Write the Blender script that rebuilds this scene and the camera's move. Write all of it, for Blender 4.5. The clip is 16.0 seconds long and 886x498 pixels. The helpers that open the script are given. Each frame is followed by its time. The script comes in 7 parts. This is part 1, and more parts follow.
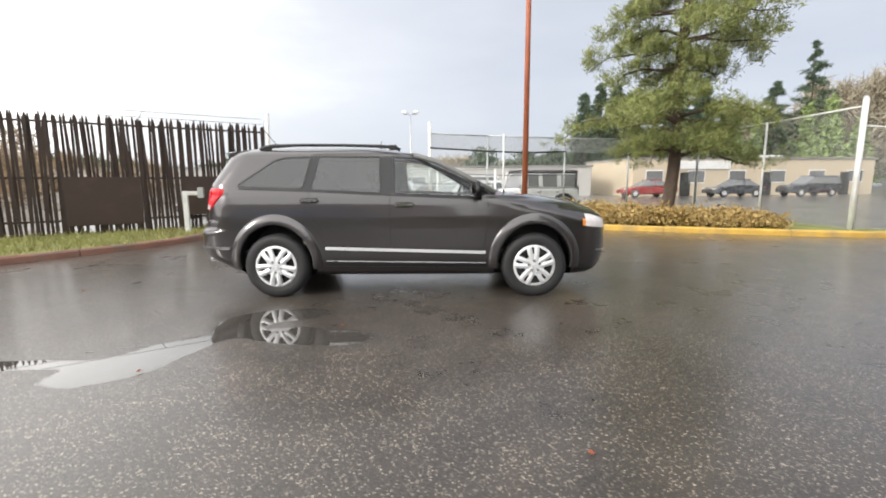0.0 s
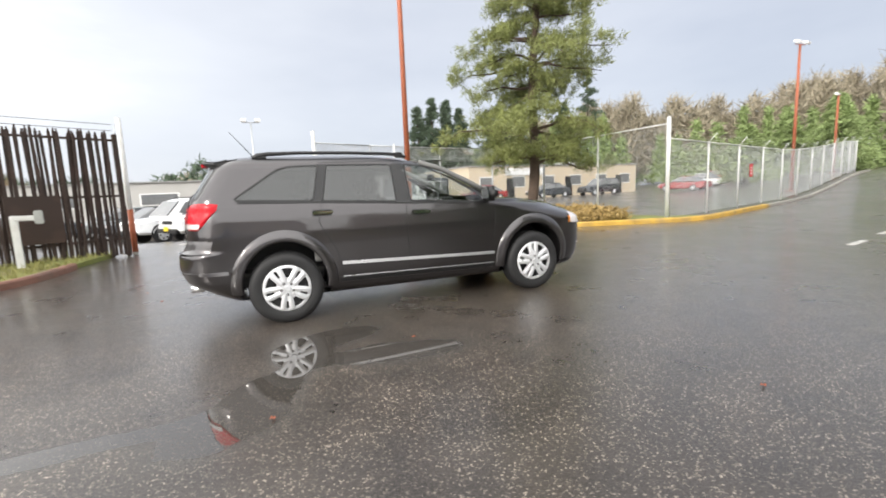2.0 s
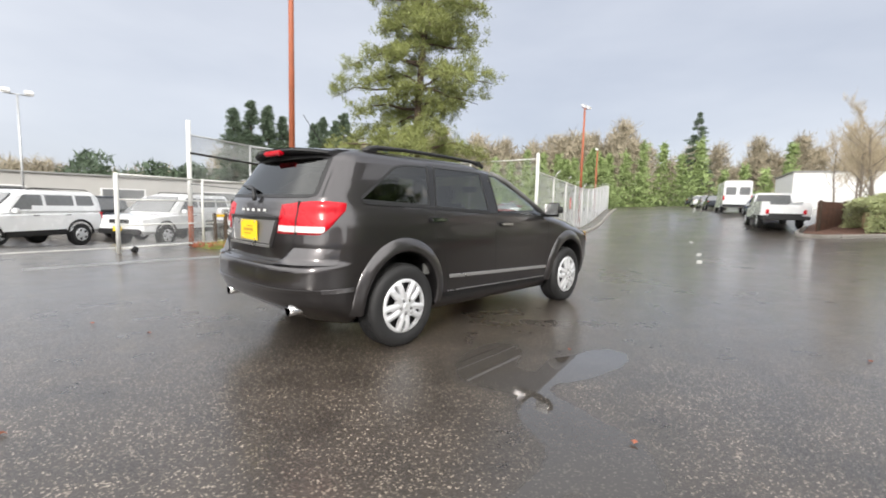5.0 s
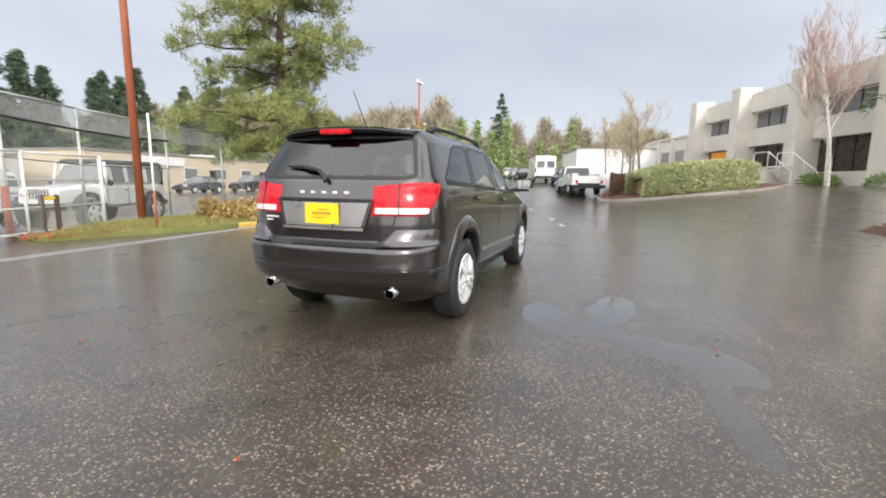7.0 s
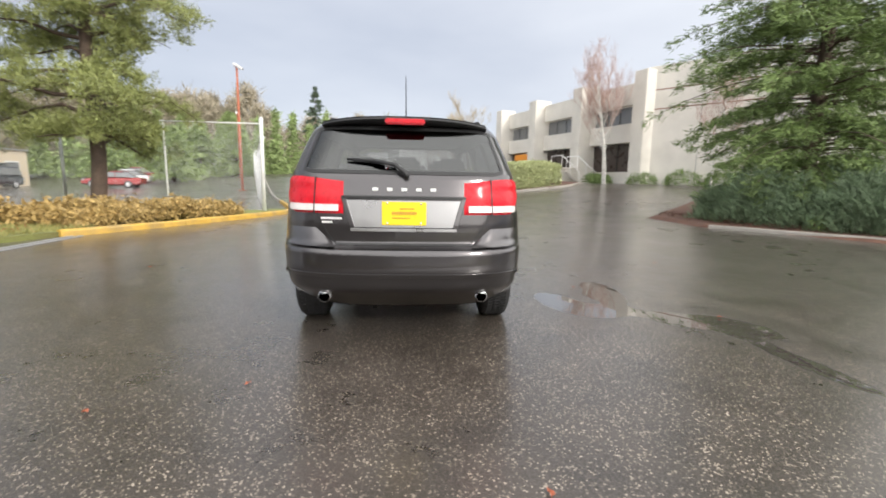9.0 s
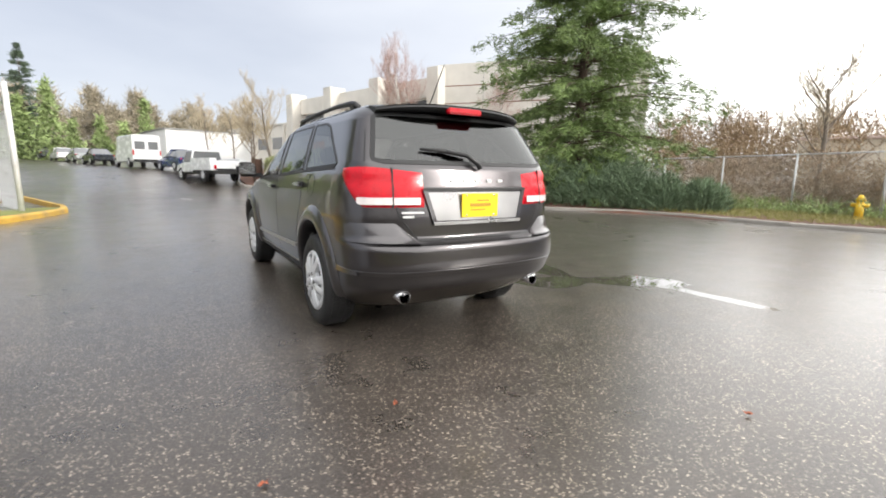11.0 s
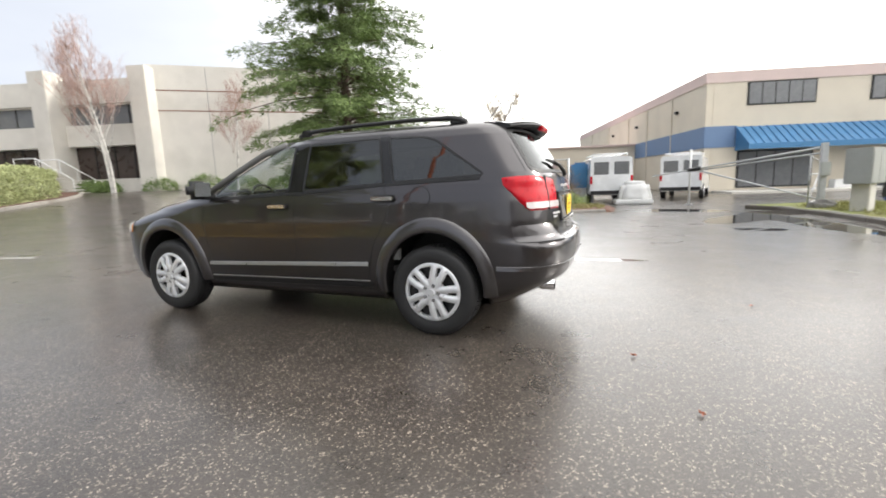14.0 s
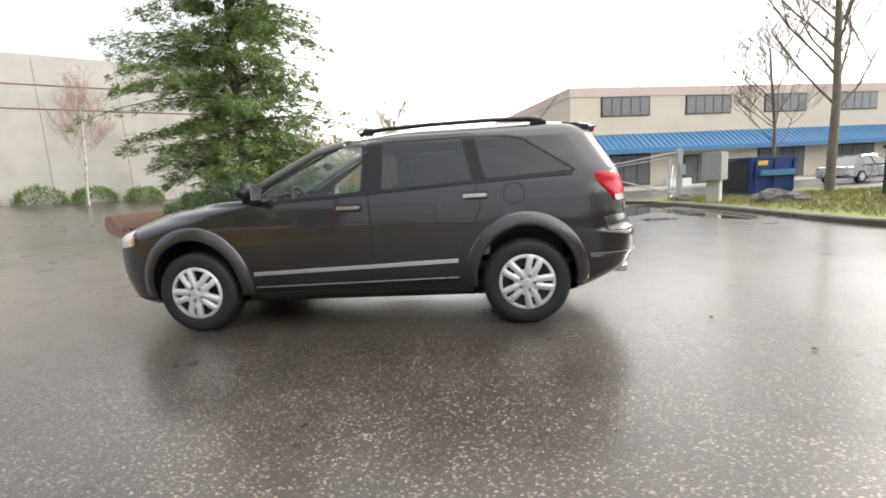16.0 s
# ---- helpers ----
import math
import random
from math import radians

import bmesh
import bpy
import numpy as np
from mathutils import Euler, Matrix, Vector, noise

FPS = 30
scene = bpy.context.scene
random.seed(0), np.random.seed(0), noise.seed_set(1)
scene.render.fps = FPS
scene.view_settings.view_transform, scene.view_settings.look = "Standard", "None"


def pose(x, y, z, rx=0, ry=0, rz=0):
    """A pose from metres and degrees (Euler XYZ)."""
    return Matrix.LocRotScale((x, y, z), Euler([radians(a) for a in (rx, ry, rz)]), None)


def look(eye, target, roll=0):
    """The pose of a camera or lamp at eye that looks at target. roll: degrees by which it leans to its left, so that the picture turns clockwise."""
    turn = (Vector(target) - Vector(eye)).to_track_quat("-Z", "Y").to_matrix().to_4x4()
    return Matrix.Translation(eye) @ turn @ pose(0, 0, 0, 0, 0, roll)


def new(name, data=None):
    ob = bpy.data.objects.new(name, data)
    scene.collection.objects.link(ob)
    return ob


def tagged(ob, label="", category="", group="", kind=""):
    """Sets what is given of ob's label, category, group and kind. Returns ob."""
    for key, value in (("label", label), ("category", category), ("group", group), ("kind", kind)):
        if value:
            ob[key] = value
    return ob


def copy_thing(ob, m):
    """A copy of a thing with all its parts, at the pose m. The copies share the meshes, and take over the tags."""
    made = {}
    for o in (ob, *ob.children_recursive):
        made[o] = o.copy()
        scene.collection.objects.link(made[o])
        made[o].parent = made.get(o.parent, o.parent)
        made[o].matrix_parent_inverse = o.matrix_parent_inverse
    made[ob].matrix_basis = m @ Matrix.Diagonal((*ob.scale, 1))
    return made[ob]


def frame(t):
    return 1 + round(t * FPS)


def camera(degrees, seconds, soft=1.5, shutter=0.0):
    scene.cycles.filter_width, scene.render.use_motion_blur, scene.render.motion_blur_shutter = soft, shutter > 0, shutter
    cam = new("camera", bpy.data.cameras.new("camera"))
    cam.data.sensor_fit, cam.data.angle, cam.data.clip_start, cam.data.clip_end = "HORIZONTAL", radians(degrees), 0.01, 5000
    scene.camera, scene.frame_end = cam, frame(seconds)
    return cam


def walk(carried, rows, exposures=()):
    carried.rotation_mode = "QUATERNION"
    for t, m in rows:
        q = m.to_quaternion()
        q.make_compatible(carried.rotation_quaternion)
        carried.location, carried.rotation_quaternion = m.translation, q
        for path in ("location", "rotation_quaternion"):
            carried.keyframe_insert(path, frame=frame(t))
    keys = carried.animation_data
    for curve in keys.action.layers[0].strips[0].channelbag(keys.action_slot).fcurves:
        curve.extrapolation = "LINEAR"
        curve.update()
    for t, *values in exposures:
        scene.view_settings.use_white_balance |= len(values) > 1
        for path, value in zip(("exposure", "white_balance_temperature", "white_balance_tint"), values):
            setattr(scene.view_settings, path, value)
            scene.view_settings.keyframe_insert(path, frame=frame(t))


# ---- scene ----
cam = camera(89.9, 16.0, 1.8, 0.3)
PATH = [
    (0, (0.455, -5.785, 1.275), (0.443, -3.807, 0.98), -0.3),
    (0.5, (-0.041, -5.752, 1.284), (0.102, -3.768, 1.07), -0.6),
    (1, (-0.588, -5.736, 1.278), (-0.19, -3.791, 1.031), -1.2),
    (1.5, (-1.08, -5.634, 1.268), (-0.573, -3.722, 0.97), -2.5),
    (2, (-1.578, -5.53, 1.273), (-0.853, -3.686, 1.006), -2.4),
    (2.5, (-2.065, -5.269, 1.3), (-1.183, -3.492, 1.045), -2.2),
    (3, (-2.526, -5.025, 1.288), (-1.527, -3.3, 1.132), 0.6),
    (3.2, (-2.715, -4.921, 1.274), (-1.623, -3.257, 1.076), -0.1),
    (5.3, (-4.214, -3.468, 1.206), (-2.648, -2.239, 1.006), 0.8),
    (5.5, (-4.396, -3.331, 1.201), (-2.751, -2.215, 0.977), 0.0),
    (6, (-4.736, -2.941, 1.211), (-3.031, -1.931, 0.942), -0.2),
    (6.5, (-5.03, -2.511, 1.222), (-3.253, -1.631, 0.959), 0.7),
    (7, (-5.296, -2.056, 1.235), (-3.435, -1.386, 0.936), 0.7),
    (7.5, (-5.407, -1.544, 1.223), (-3.502, -1.008, 0.932), 0.9),
    (8, (-5.5, -1.038, 1.219), (-3.541, -0.763, 0.929), 0.1),
    (8.5, (-5.48, -0.528, 1.208), (-3.512, -0.407, 0.874), 0.6),
    (9, (-5.437, -0.047, 1.206), (-3.465, -0.192, 0.905), 1.1),
    (9.5, (-5.344, 0.438, 1.205), (-3.417, 0.033, 0.854), 0.8),
    (10, (-5.18, 0.898, 1.216), (-3.284, 0.331, 0.925), 0.7),
    (10.2, (-5.142, 1.109, 1.183), (-3.291, 0.409, 0.895), 1.2),
    (12.3, (-4.063, 2.858, 1.224), (-2.66, 1.474, 0.883), 1.4),
    (12.5, (-3.94, 3.041, 1.207), (-2.619, 1.572, 0.892), 2.2),
    (13, (-3.626, 3.456, 1.219), (-2.517, 1.831, 0.857), -0.8),
    (13.5, (-3.202, 3.756, 1.216), (-2.196, 2.058, 0.895), -2.0),
    (14, (-2.803, 3.993, 1.202), (-2.06, 2.16, 0.904), -2.0),
    (14.5, (-2.367, 4.18, 1.198), (-1.8, 2.291, 0.866), -1.9),
    (15, (-1.944, 4.321, 1.198), (-1.566, 2.378, 0.918), -1.4),
    (15.5, (-1.528, 4.5, 1.203), (-1.277, 2.541, 0.886), -1.7),
    (16, (-1.099, 4.529, 1.204), (-0.916, 2.559, 0.909), -3.2),
]
EXPOSURE = [(0, 0.55), (2.5, 0.65), (6, 0.55), (9.5, 0.65), (12.5, 0.7), (16, 0.72)]
walk(cam, [(t, look(eye, target, roll)) for t, eye, target, roll in PATH], EXPOSURE)


# ---- light ----
world = bpy.data.worlds.new("sky")
scene.world = world
world.use_nodes = True
wn, wl = world.node_tree.nodes, world.node_tree.links
SUN_EL, SUN_AZ = radians(26), radians(236)
TO_SUN = Vector((math.sin(SUN_AZ), math.cos(SUN_AZ), math.tan(SUN_EL))).normalized()
sky = wn.new("ShaderNodeTexSky")
sky.sky_type, sky.sun_disc, sky.sun_elevation, sky.sun_rotation = "NISHITA", False, SUN_EL, SUN_AZ
sky_gain = wn.new("ShaderNodeVectorMath")
sky_gain.operation = "SCALE"
sky_gain.inputs[3].default_value = 0.10
wl.new(sky.outputs[0], sky_gain.inputs[0])
where = wn.new("ShaderNodeTexCoord")
sunward = wn.new("ShaderNodeVectorMath")
sunward.operation, sunward.inputs[1].default_value = "DOT_PRODUCT", TO_SUN
wl.new(where.outputs["Generated"], sunward.inputs[0])
glow = wn.new("ShaderNodeMapRange")
glow.interpolation_type = "SMOOTHSTEP"
for i, v in enumerate((-0.72, 0.85, 0.0, 1.0)):
    glow.inputs[1 + i].default_value = v
wl.new(sunward.outputs["Value"], glow.inputs[0])
squash = wn.new("ShaderNodeMapping")
squash.inputs["Scale"].default_value = (1.0, 1.0, 3.2)
wl.new(where.outputs["Generated"], squash.inputs[0])
cloud_noise = wn.new("ShaderNodeTexNoise")
cloud_noise.inputs["Scale"].default_value, cloud_noise.inputs["Detail"].default_value, cloud_noise.inputs["Roughness"].default_value = 1.7, 6, 0.5
wl.new(squash.outputs[0], cloud_noise.inputs["Vector"])
cloud_sum = wn.new("ShaderNodeMath")
cloud_sum.operation = "MULTIPLY_ADD"
cloud_sum.inputs[1].default_value = 0.55
wl.new(cloud_noise.outputs["Fac"], cloud_sum.inputs[0])
wl.new(glow.outputs[0], cloud_sum.inputs[2])
cloud_ramp = wn.new("ShaderNodeValToRGB")
cloud_ramp.color_ramp.elements[0].position, cloud_ramp.color_ramp.elements[0].color = 0.18, (0.41, 0.44, 0.51, 1)
cloud_ramp.color_ramp.elements[1].position, cloud_ramp.color_ramp.elements[1].color = 1.0, (1.9, 1.87, 1.82, 1)
mid = cloud_ramp.color_ramp.elements.new(0.6)
mid.color = (0.64, 0.66, 0.705, 1)
high = cloud_ramp.color_ramp.elements.new(0.8)
high.color = (0.95, 0.95, 0.96, 1)
wl.new(cloud_sum.outputs[0], cloud_ramp.inputs[0])
overcast = wn.new("ShaderNodeMix")
overcast.data_type = "RGBA"
overcast.inputs[0].default_value = 0.9
wl.new(sky_gain.outputs[0], overcast.inputs[6])
wl.new(cloud_ramp.outputs[0], overcast.inputs[7])
wl.new(overcast.outputs[2], wn["Background"].inputs[0])
wn["Background"].inputs[1].default_value = 1.0
sun_data = bpy.data.lights.new("sun", "SUN")
sun_data.energy, sun_data.angle, sun_data.color = 1.4, radians(10), (1.0, 0.95, 0.88)
sun = new("sun", sun_data)
sun.matrix_basis = look(TO_SUN * 40, (0, 0, 0))


# ---- materials ----
def material(name, colour, rough=0.6, metal=0.0, vary=0.12, scale=6.0, grain=60.0, bump=0.15, coat=0.0, dirt=None, dirt_amount=0.3, island=0.0, obj=0.0):
    """Principled surface with two scales of colour variation, fine relief and optional dirt."""
    m = bpy.data.materials.new(name)
    m.use_nodes = True
    n, l = m.node_tree.nodes, m.node_tree.links
    b = n["Principled BSDF"]
    tc = n.new("ShaderNodeTexCoord")
    big, fine = n.new("ShaderNodeTexNoise"), n.new("ShaderNodeTexNoise")
    big.inputs["Scale"].default_value, big.inputs["Detail"].default_value = scale, 4
    fine.inputs["Scale"].default_value, fine.inputs["Detail"].default_value = grain, 3
    l.new(tc.outputs["Object"], big.inputs["Vector"])
    l.new(tc.outputs["Object"], fine.inputs["Vector"])
    total = n.new("ShaderNodeMath")
    total.operation = "ADD"
    l.new(big.outputs["Fac"], total.inputs[0])
    l.new(fine.outputs["Fac"], total.inputs[1])
    last = total.outputs[0]
    for amount, source in ((island, "ShaderNodeNewGeometry"), (obj, "ShaderNodeObjectInfo")):
        if amount:
            info = n.new(source)
            add = n.new("ShaderNodeMath")
            add.operation, add.inputs[1].default_value = "MULTIPLY_ADD", amount
            l.new(info.outputs["Random Per Island" if island else "Random"], add.inputs[0])
            l.new(last, add.inputs[2])
            last = add.outputs[0]
    gain = n.new("ShaderNodeMapRange")
    top = 1.45 + island + obj
    for i, v in enumerate((0.55, top, 1 - vary * 1.6, 1 + vary * 1.6)):
        gain.inputs[1 + i].default_value = v
    l.new(last, gain.inputs[0])
    tint = n.new("ShaderNodeVectorMath")
    tint.operation, tint.inputs[0].default_value = "SCALE", colour
    l.new(gain.outputs[0], tint.inputs[3])
    out = tint.outputs[0]
    if dirt:
        mask = n.new("ShaderNodeMapRange")
        for i, v in enumerate((0.5, 0.72, 0.0, dirt_amount)):
            mask.inputs[1 + i].default_value = v
        spot = n.new("ShaderNodeTexNoise")
        spot.inputs["Scale"].default_value, spot.inputs["Detail"].default_value = scale * 0.6, 6
        l.new(tc.outputs["Object"], spot.inputs["Vector"])
        l.new(spot.outputs["Fac"], mask.inputs[0])
        mix = n.new("ShaderNodeMix")
        mix.data_type = "RGBA"
        l.new(mask.outputs[0], mix.inputs[0])
        l.new(out, mix.inputs[6])
        mix.inputs[7].default_value = (*dirt, 1)
        out = mix.outputs[2]
    l.new(out, b.inputs["Base Color"])
    b.inputs["Metallic"].default_value = metal
    b.inputs["Coat Weight"].default_value = coat
    b.inputs["Coat Roughness"].default_value = 0.04
    rr = n.new("ShaderNodeMapRange")
    for i, v in enumerate((0.3, 0.7, max(rough - 0.08, 0.02), min(rough + 0.08, 1))):
        rr.inputs[1 + i].default_value = v
    l.new(big.outputs["Fac"], rr.inputs[0])
    l.new(rr.outputs[0], b.inputs["Roughness"])
    if bump:
        bn = n.new("ShaderNodeBump")
        bn.inputs["Strength"].default_value, bn.inputs["Distance"].default_value = bump, 0.01
        l.new(fine.outputs["Fac"], bn.inputs["Height"])
        l.new(bn.outputs[0], b.inputs["Normal"])
    return m


def glass(name, tint, least=0.075):
    """Glass pane: tinted see-through light with mirror gloss from both of its faces."""
    m = bpy.data.materials.new(name)
    m.use_nodes = True
    n, l = m.node_tree.nodes, m.node_tree.links
    n.remove(n["Principled BSDF"])
    clear, gloss = n.new("ShaderNodeBsdfTransparent"), n.new("ShaderNodeBsdfGlossy")
    clear.inputs[0].default_value = (*tint, 1)
    gloss.inputs["Color"].default_value, gloss.inputs["Roughness"].default_value = (0.93, 0.95, 0.95, 1), 0.02
    facing, power, share = n.new("ShaderNodeLayerWeight"), n.new("ShaderNodeMath"), n.new("ShaderNodeMath")
    power.operation, power.inputs[1].default_value = "POWER", 5.0
    share.operation, share.inputs[1].default_value, share.inputs[2].default_value = "MULTIPLY_ADD", 1 - least, least
    l.new(facing.outputs["Facing"], power.inputs[0])
    l.new(power.outputs[0], share.inputs[0])
    mix = n.new("ShaderNodeMixShader")
    l.new(share.outputs[0], mix.inputs[0])
    l.new(clear.outputs[0], mix.inputs[1])
    l.new(gloss.outputs[0], mix.inputs[2])
    l.new(mix.outputs[0], n["Material Output"].inputs["Surface"])
    return m


def metallic_paint(name, colour, rough=0.3):
    """Dark metallic car paint: fine flake under a smooth clear coat with a film of road dust and drops."""
    m = bpy.data.materials.new(name)
    m.use_nodes = True
    n, l = m.node_tree.nodes, m.node_tree.links
    b = n["Principled BSDF"]
    tc = n.new("ShaderNodeTexCoord")
    flake, dust = n.new("ShaderNodeTexNoise"), n.new("ShaderNodeTexNoise")
    flake.inputs["Scale"].default_value, dust.inputs["Scale"].default_value = 900, 2.5
    dust.inputs["Detail"].default_value = 6
    for t in (flake, dust):
        l.new(tc.outputs["Object"], t.inputs["Vector"])
    gain = n.new("ShaderNodeMapRange")
    for i, v in enumerate((0.3, 0.7, 0.82, 1.18)):
        gain.inputs[1 + i].default_value = v
    l.new(flake.outputs["Fac"], gain.inputs[0])
    tint = n.new("ShaderNodeVectorMath")
    tint.operation, tint.inputs[0].default_value = "SCALE", colour
    l.new(gain.outputs[0], tint.inputs[3])
    l.new(tint.outputs[0], b.inputs["Base Color"])
    b.inputs["Metallic"].default_value, b.inputs["Roughness"].default_value = 0.85, rough
    b.inputs["Coat Weight"].default_value, b.inputs["Coat IOR"].default_value = 1.0, 1.55
    film = n.new("ShaderNodeMapRange")
    for i, v in enumerate((0.4, 0.75, 0.02, 0.09)):
        film.inputs[1 + i].default_value = v
    l.new(dust.outputs["Fac"], film.inputs[0])
    l.new(film.outputs[0], b.inputs["Coat Roughness"])
    return m


def asphalt(name):
    """Wet, worn asphalt: pale stone chips in dark binder, damp patches, and standing water where the ground dips."""
    m = bpy.data.materials.new(name)
    m.use_nodes = True
    n, l = m.node_tree.nodes, m.node_tree.links
    b = n["Principled BSDF"]
    tc = n.new("ShaderNodeTexCoord")

    def noise_at(scale, detail=4, rough=0.55):
        t = n.new("ShaderNodeTexNoise")
        t.inputs["Scale"].default_value, t.inputs["Detail"].default_value, t.inputs["Roughness"].default_value = scale, detail, rough
        l.new(tc.outputs["Object"], t.inputs["Vector"])
        return t.outputs["Fac"]

    def span(src, a, c, d, e):
        r = n.new("ShaderNodeMapRange")
        for i, v in enumerate((a, c, d, e)):
            r.inputs[1 + i].default_value = v
        l.new(src, r.inputs[0])
        return r.outputs[0]

    def blend(f, c1, c2):
        x = n.new("ShaderNodeMix")
        x.data_type = "RGBA"
        l.new(f, x.inputs[0])
        for slot, c in ((6, c1), (7, c2)):
            if isinstance(c, tuple):
                x.inputs[slot].default_value = (*c, 1)
            else:
                l.new(c, x.inputs[slot])
        return x.outputs[2]

    def maths(op, a, c):
        x = n.new("ShaderNodeMath")
        x.operation = op
        for slot, v in ((0, a), (1, c)):
            if isinstance(v, (int, float)):
                x.inputs[slot].default_value = v
            else:
                l.new(v, x.inputs[slot])
        return x.outputs[0]

    chips = n.new("ShaderNodeTexVoronoi")
    chips.inputs["Scale"].default_value = 112
    l.new(tc.outputs["Object"], chips.inputs["Vector"])
    tone = n.new("ShaderNodeSeparateColor")
    l.new(chips.outputs["Color"], tone.inputs[0])
    patches = noise_at(0.35, 5)
    blotch = noise_at(2.2, 5, 0.6)
    binder = blend(span(blotch, 0.35, 0.68, 0, 1), (0.024, 0.019, 0.015), (0.058, 0.047, 0.038))
    stone = blend(tone.outputs[1], (0.12, 0.096, 0.076), (0.46, 0.39, 0.315))
    pale2 = maths("MULTIPLY", span(tone.outputs[0], 0.84, 0.91, 0, 1), span(blotch, 0.30, 0.60, 0.4, 1))
    grit = noise_at(70, 4, 0.7)
    binder = blend(span(grit, 0.45, 0.68, 0, 0.6), binder, (0.11, 0.094, 0.08))
    surface = blend(pale2, binder, stone)
    surface = blend(span(patches, 0.40, 0.62, 0, 0.22), surface, (0.09, 0.08, 0.072))
    water = n.new("ShaderNodeAttribute")
    water.attribute_name = "standing_water"
    edge = maths("ADD", water.outputs["Fac"], maths("MULTIPLY", maths("SUBTRACT", noise_at(7, 6, 0.65), 0.5), 0.5))
    pool = span(edge, 0.50, 0.60, 0, 1)
    damp = span(edge, 0.15, 0.5, 0, 0.6)
    surface = blend(damp, surface, (0.055, 0.05, 0.044))
    surface = blend(span(edge, 0.50, 0.60, 0, 0.45), surface, (0.06, 0.055, 0.05))
    l.new(surface, b.inputs["Base Color"])
    rough = maths("ADD", span(patches, 0.3, 0.7, 0.36, 0.24), span(blotch, 0.3, 0.7, -0.05, 0.08))
    dry = maths("SUBTRACT", 1.0, pool)
    l.new(maths("ADD", maths("MULTIPLY", rough, dry), 0.015), b.inputs["Roughness"])
    b.inputs["Specular IOR Level"].default_value = 0.55
    b.inputs["IOR"].default_value = 1.4
    l.new(span(patches, 0.32, 0.6, 1.0, 0.75), b.inputs["Coat Weight"])
    l.new(maths("ADD", maths("MULTIPLY", dry, 0.20), 0.015), b.inputs["Coat Roughness"])
    b.inputs["Coat IOR"].default_value = 1.33
    bn = n.new("ShaderNodeBump")
    bn.inputs["Distance"].default_value = 0.006
    l.new(maths("MULTIPLY", dry, 0.55), bn.inputs["Strength"])
    relief = maths("ADD", tone.outputs[2], maths("MULTIPLY", noise_at(120, 3), 0.6))
    l.new(relief, bn.inputs["Height"])
    l.new(bn.outputs[0], b.inputs["Normal"])
    return m


M_ASPHALT = asphalt("wet_asphalt")
M_PAINT = metallic_paint("car_paint", (0.062, 0.057, 0.060))
# lighter copy of the body paint: highlights on flares and ledges put into colour
M_PAINTLIT = metallic_paint("car_paint_lit", (0.080, 0.075, 0.078), 0.34)
M_GLOSSBLACK = material("gloss_black_trim", (0.012, 0.012, 0.013), 0.14, 0, 0.1, 8, 200, 0.0)
M_BLACK = material("black_plastic", (0.014, 0.014, 0.015), 0.45, 0, 0.15, 8, 200, 0.08)
M_RUBBER = material("tyre_rubber", (0.022, 0.022, 0.023), 0.62, 0, 0.2, 9, 120, 0.2)
M_CHROME = material("chrome", (0.68, 0.68, 0.69), 0.1, 1.0, 0.04, 6, 200, 0.02)
M_SATIN = material("satin_strip", (0.40, 0.395, 0.40), 0.34, 0.8, 0.05, 6, 200, 0.02)
M_COVER = material("silver_wheel_cover", (0.74, 0.75, 0.77), 0.34, 0.35, 0.06, 10, 200, 0.03)
M_TINT = glass("privacy_glass", (0.13, 0.13, 0.135), 0.095)
M_CLEAR = glass("clear_glass", (0.90, 0.94, 0.93))
M_LENS = material("red_lens", (0.52, 0.003, 0.014), 0.3, 0, 0.22, 14, 160, 0.04, coat=0.25)
M_LENS.node_tree.nodes["Principled BSDF"].inputs["Specular IOR Level"].default_value = 0.25
M_BADGE = material("bright_badge", (0.78, 0.78, 0.78), 0.3, 0.2, 0.04, 9, 200, 0)
M_LENSW = material("clear_lens", (0.72, 0.66, 0.65), 0.14, 0, 0.1, 20, 160, 0.04, coat=1.0)
M_AMBER = material("amber_lens", (0.75, 0.26, 0.04), 0.15, 0, 0.1, 20, 160, 0.03, coat=1.0)
M_PLATE = material("yellow_plate", (0.86, 0.62, 0.02), 0.4, 0, 0.06, 20, 100, 0.03)
M_PLATEINK = material("plate_ink", (0.50, 0.27, 0.03), 0.5, 0, 0.1, 20, 100, 0)
M_CLOTH = material("seat_cloth", (0.05, 0.048, 0.045), 0.9, 0, 0.2, 9, 300, 0.2)
M_GREYTRIM = material("interior_trim", (0.16, 0.16, 0.155), 0.6, 0, 0.1, 9, 200, 0.1)
M_WHITECAR = material("white_car_paint", (0.78, 0.79, 0.80), 0.25, 0, 0.04, 3, 300, 0.0, coat=0.8)
M_DARKCAR = material("dark_car_paint", (0.03, 0.035, 0.045), 0.25, 0.4, 0.06, 3, 300, 0.0, coat=0.8)
M_REDCAR = material("red_car_paint", (0.3, 0.02, 0.02), 0.25, 0.2, 0.06, 3, 300, 0.0, coat=0.8)
M_BLUECAR = material("blue_car_paint", (0.02, 0.04, 0.16), 0.25, 0.3, 0.06, 3, 300, 0.0, coat=0.8)
M_SILVERCAR = material("silver_car_paint", (0.42, 0.44, 0.44), 0.28, 0.6, 0.06, 3, 300, 0.0, coat=0.8)
M_STEEL = material("galvanised_steel", (0.50, 0.51, 0.52), 0.45, 0.6, 0.12, 8, 90, 0.08)
M_WHITEPOST = material("white_painted_post", (0.70, 0.70, 0.68), 0.5, 0.1, 0.1, 5, 90, 0.1, dirt=(0.35, 0.30, 0.24))
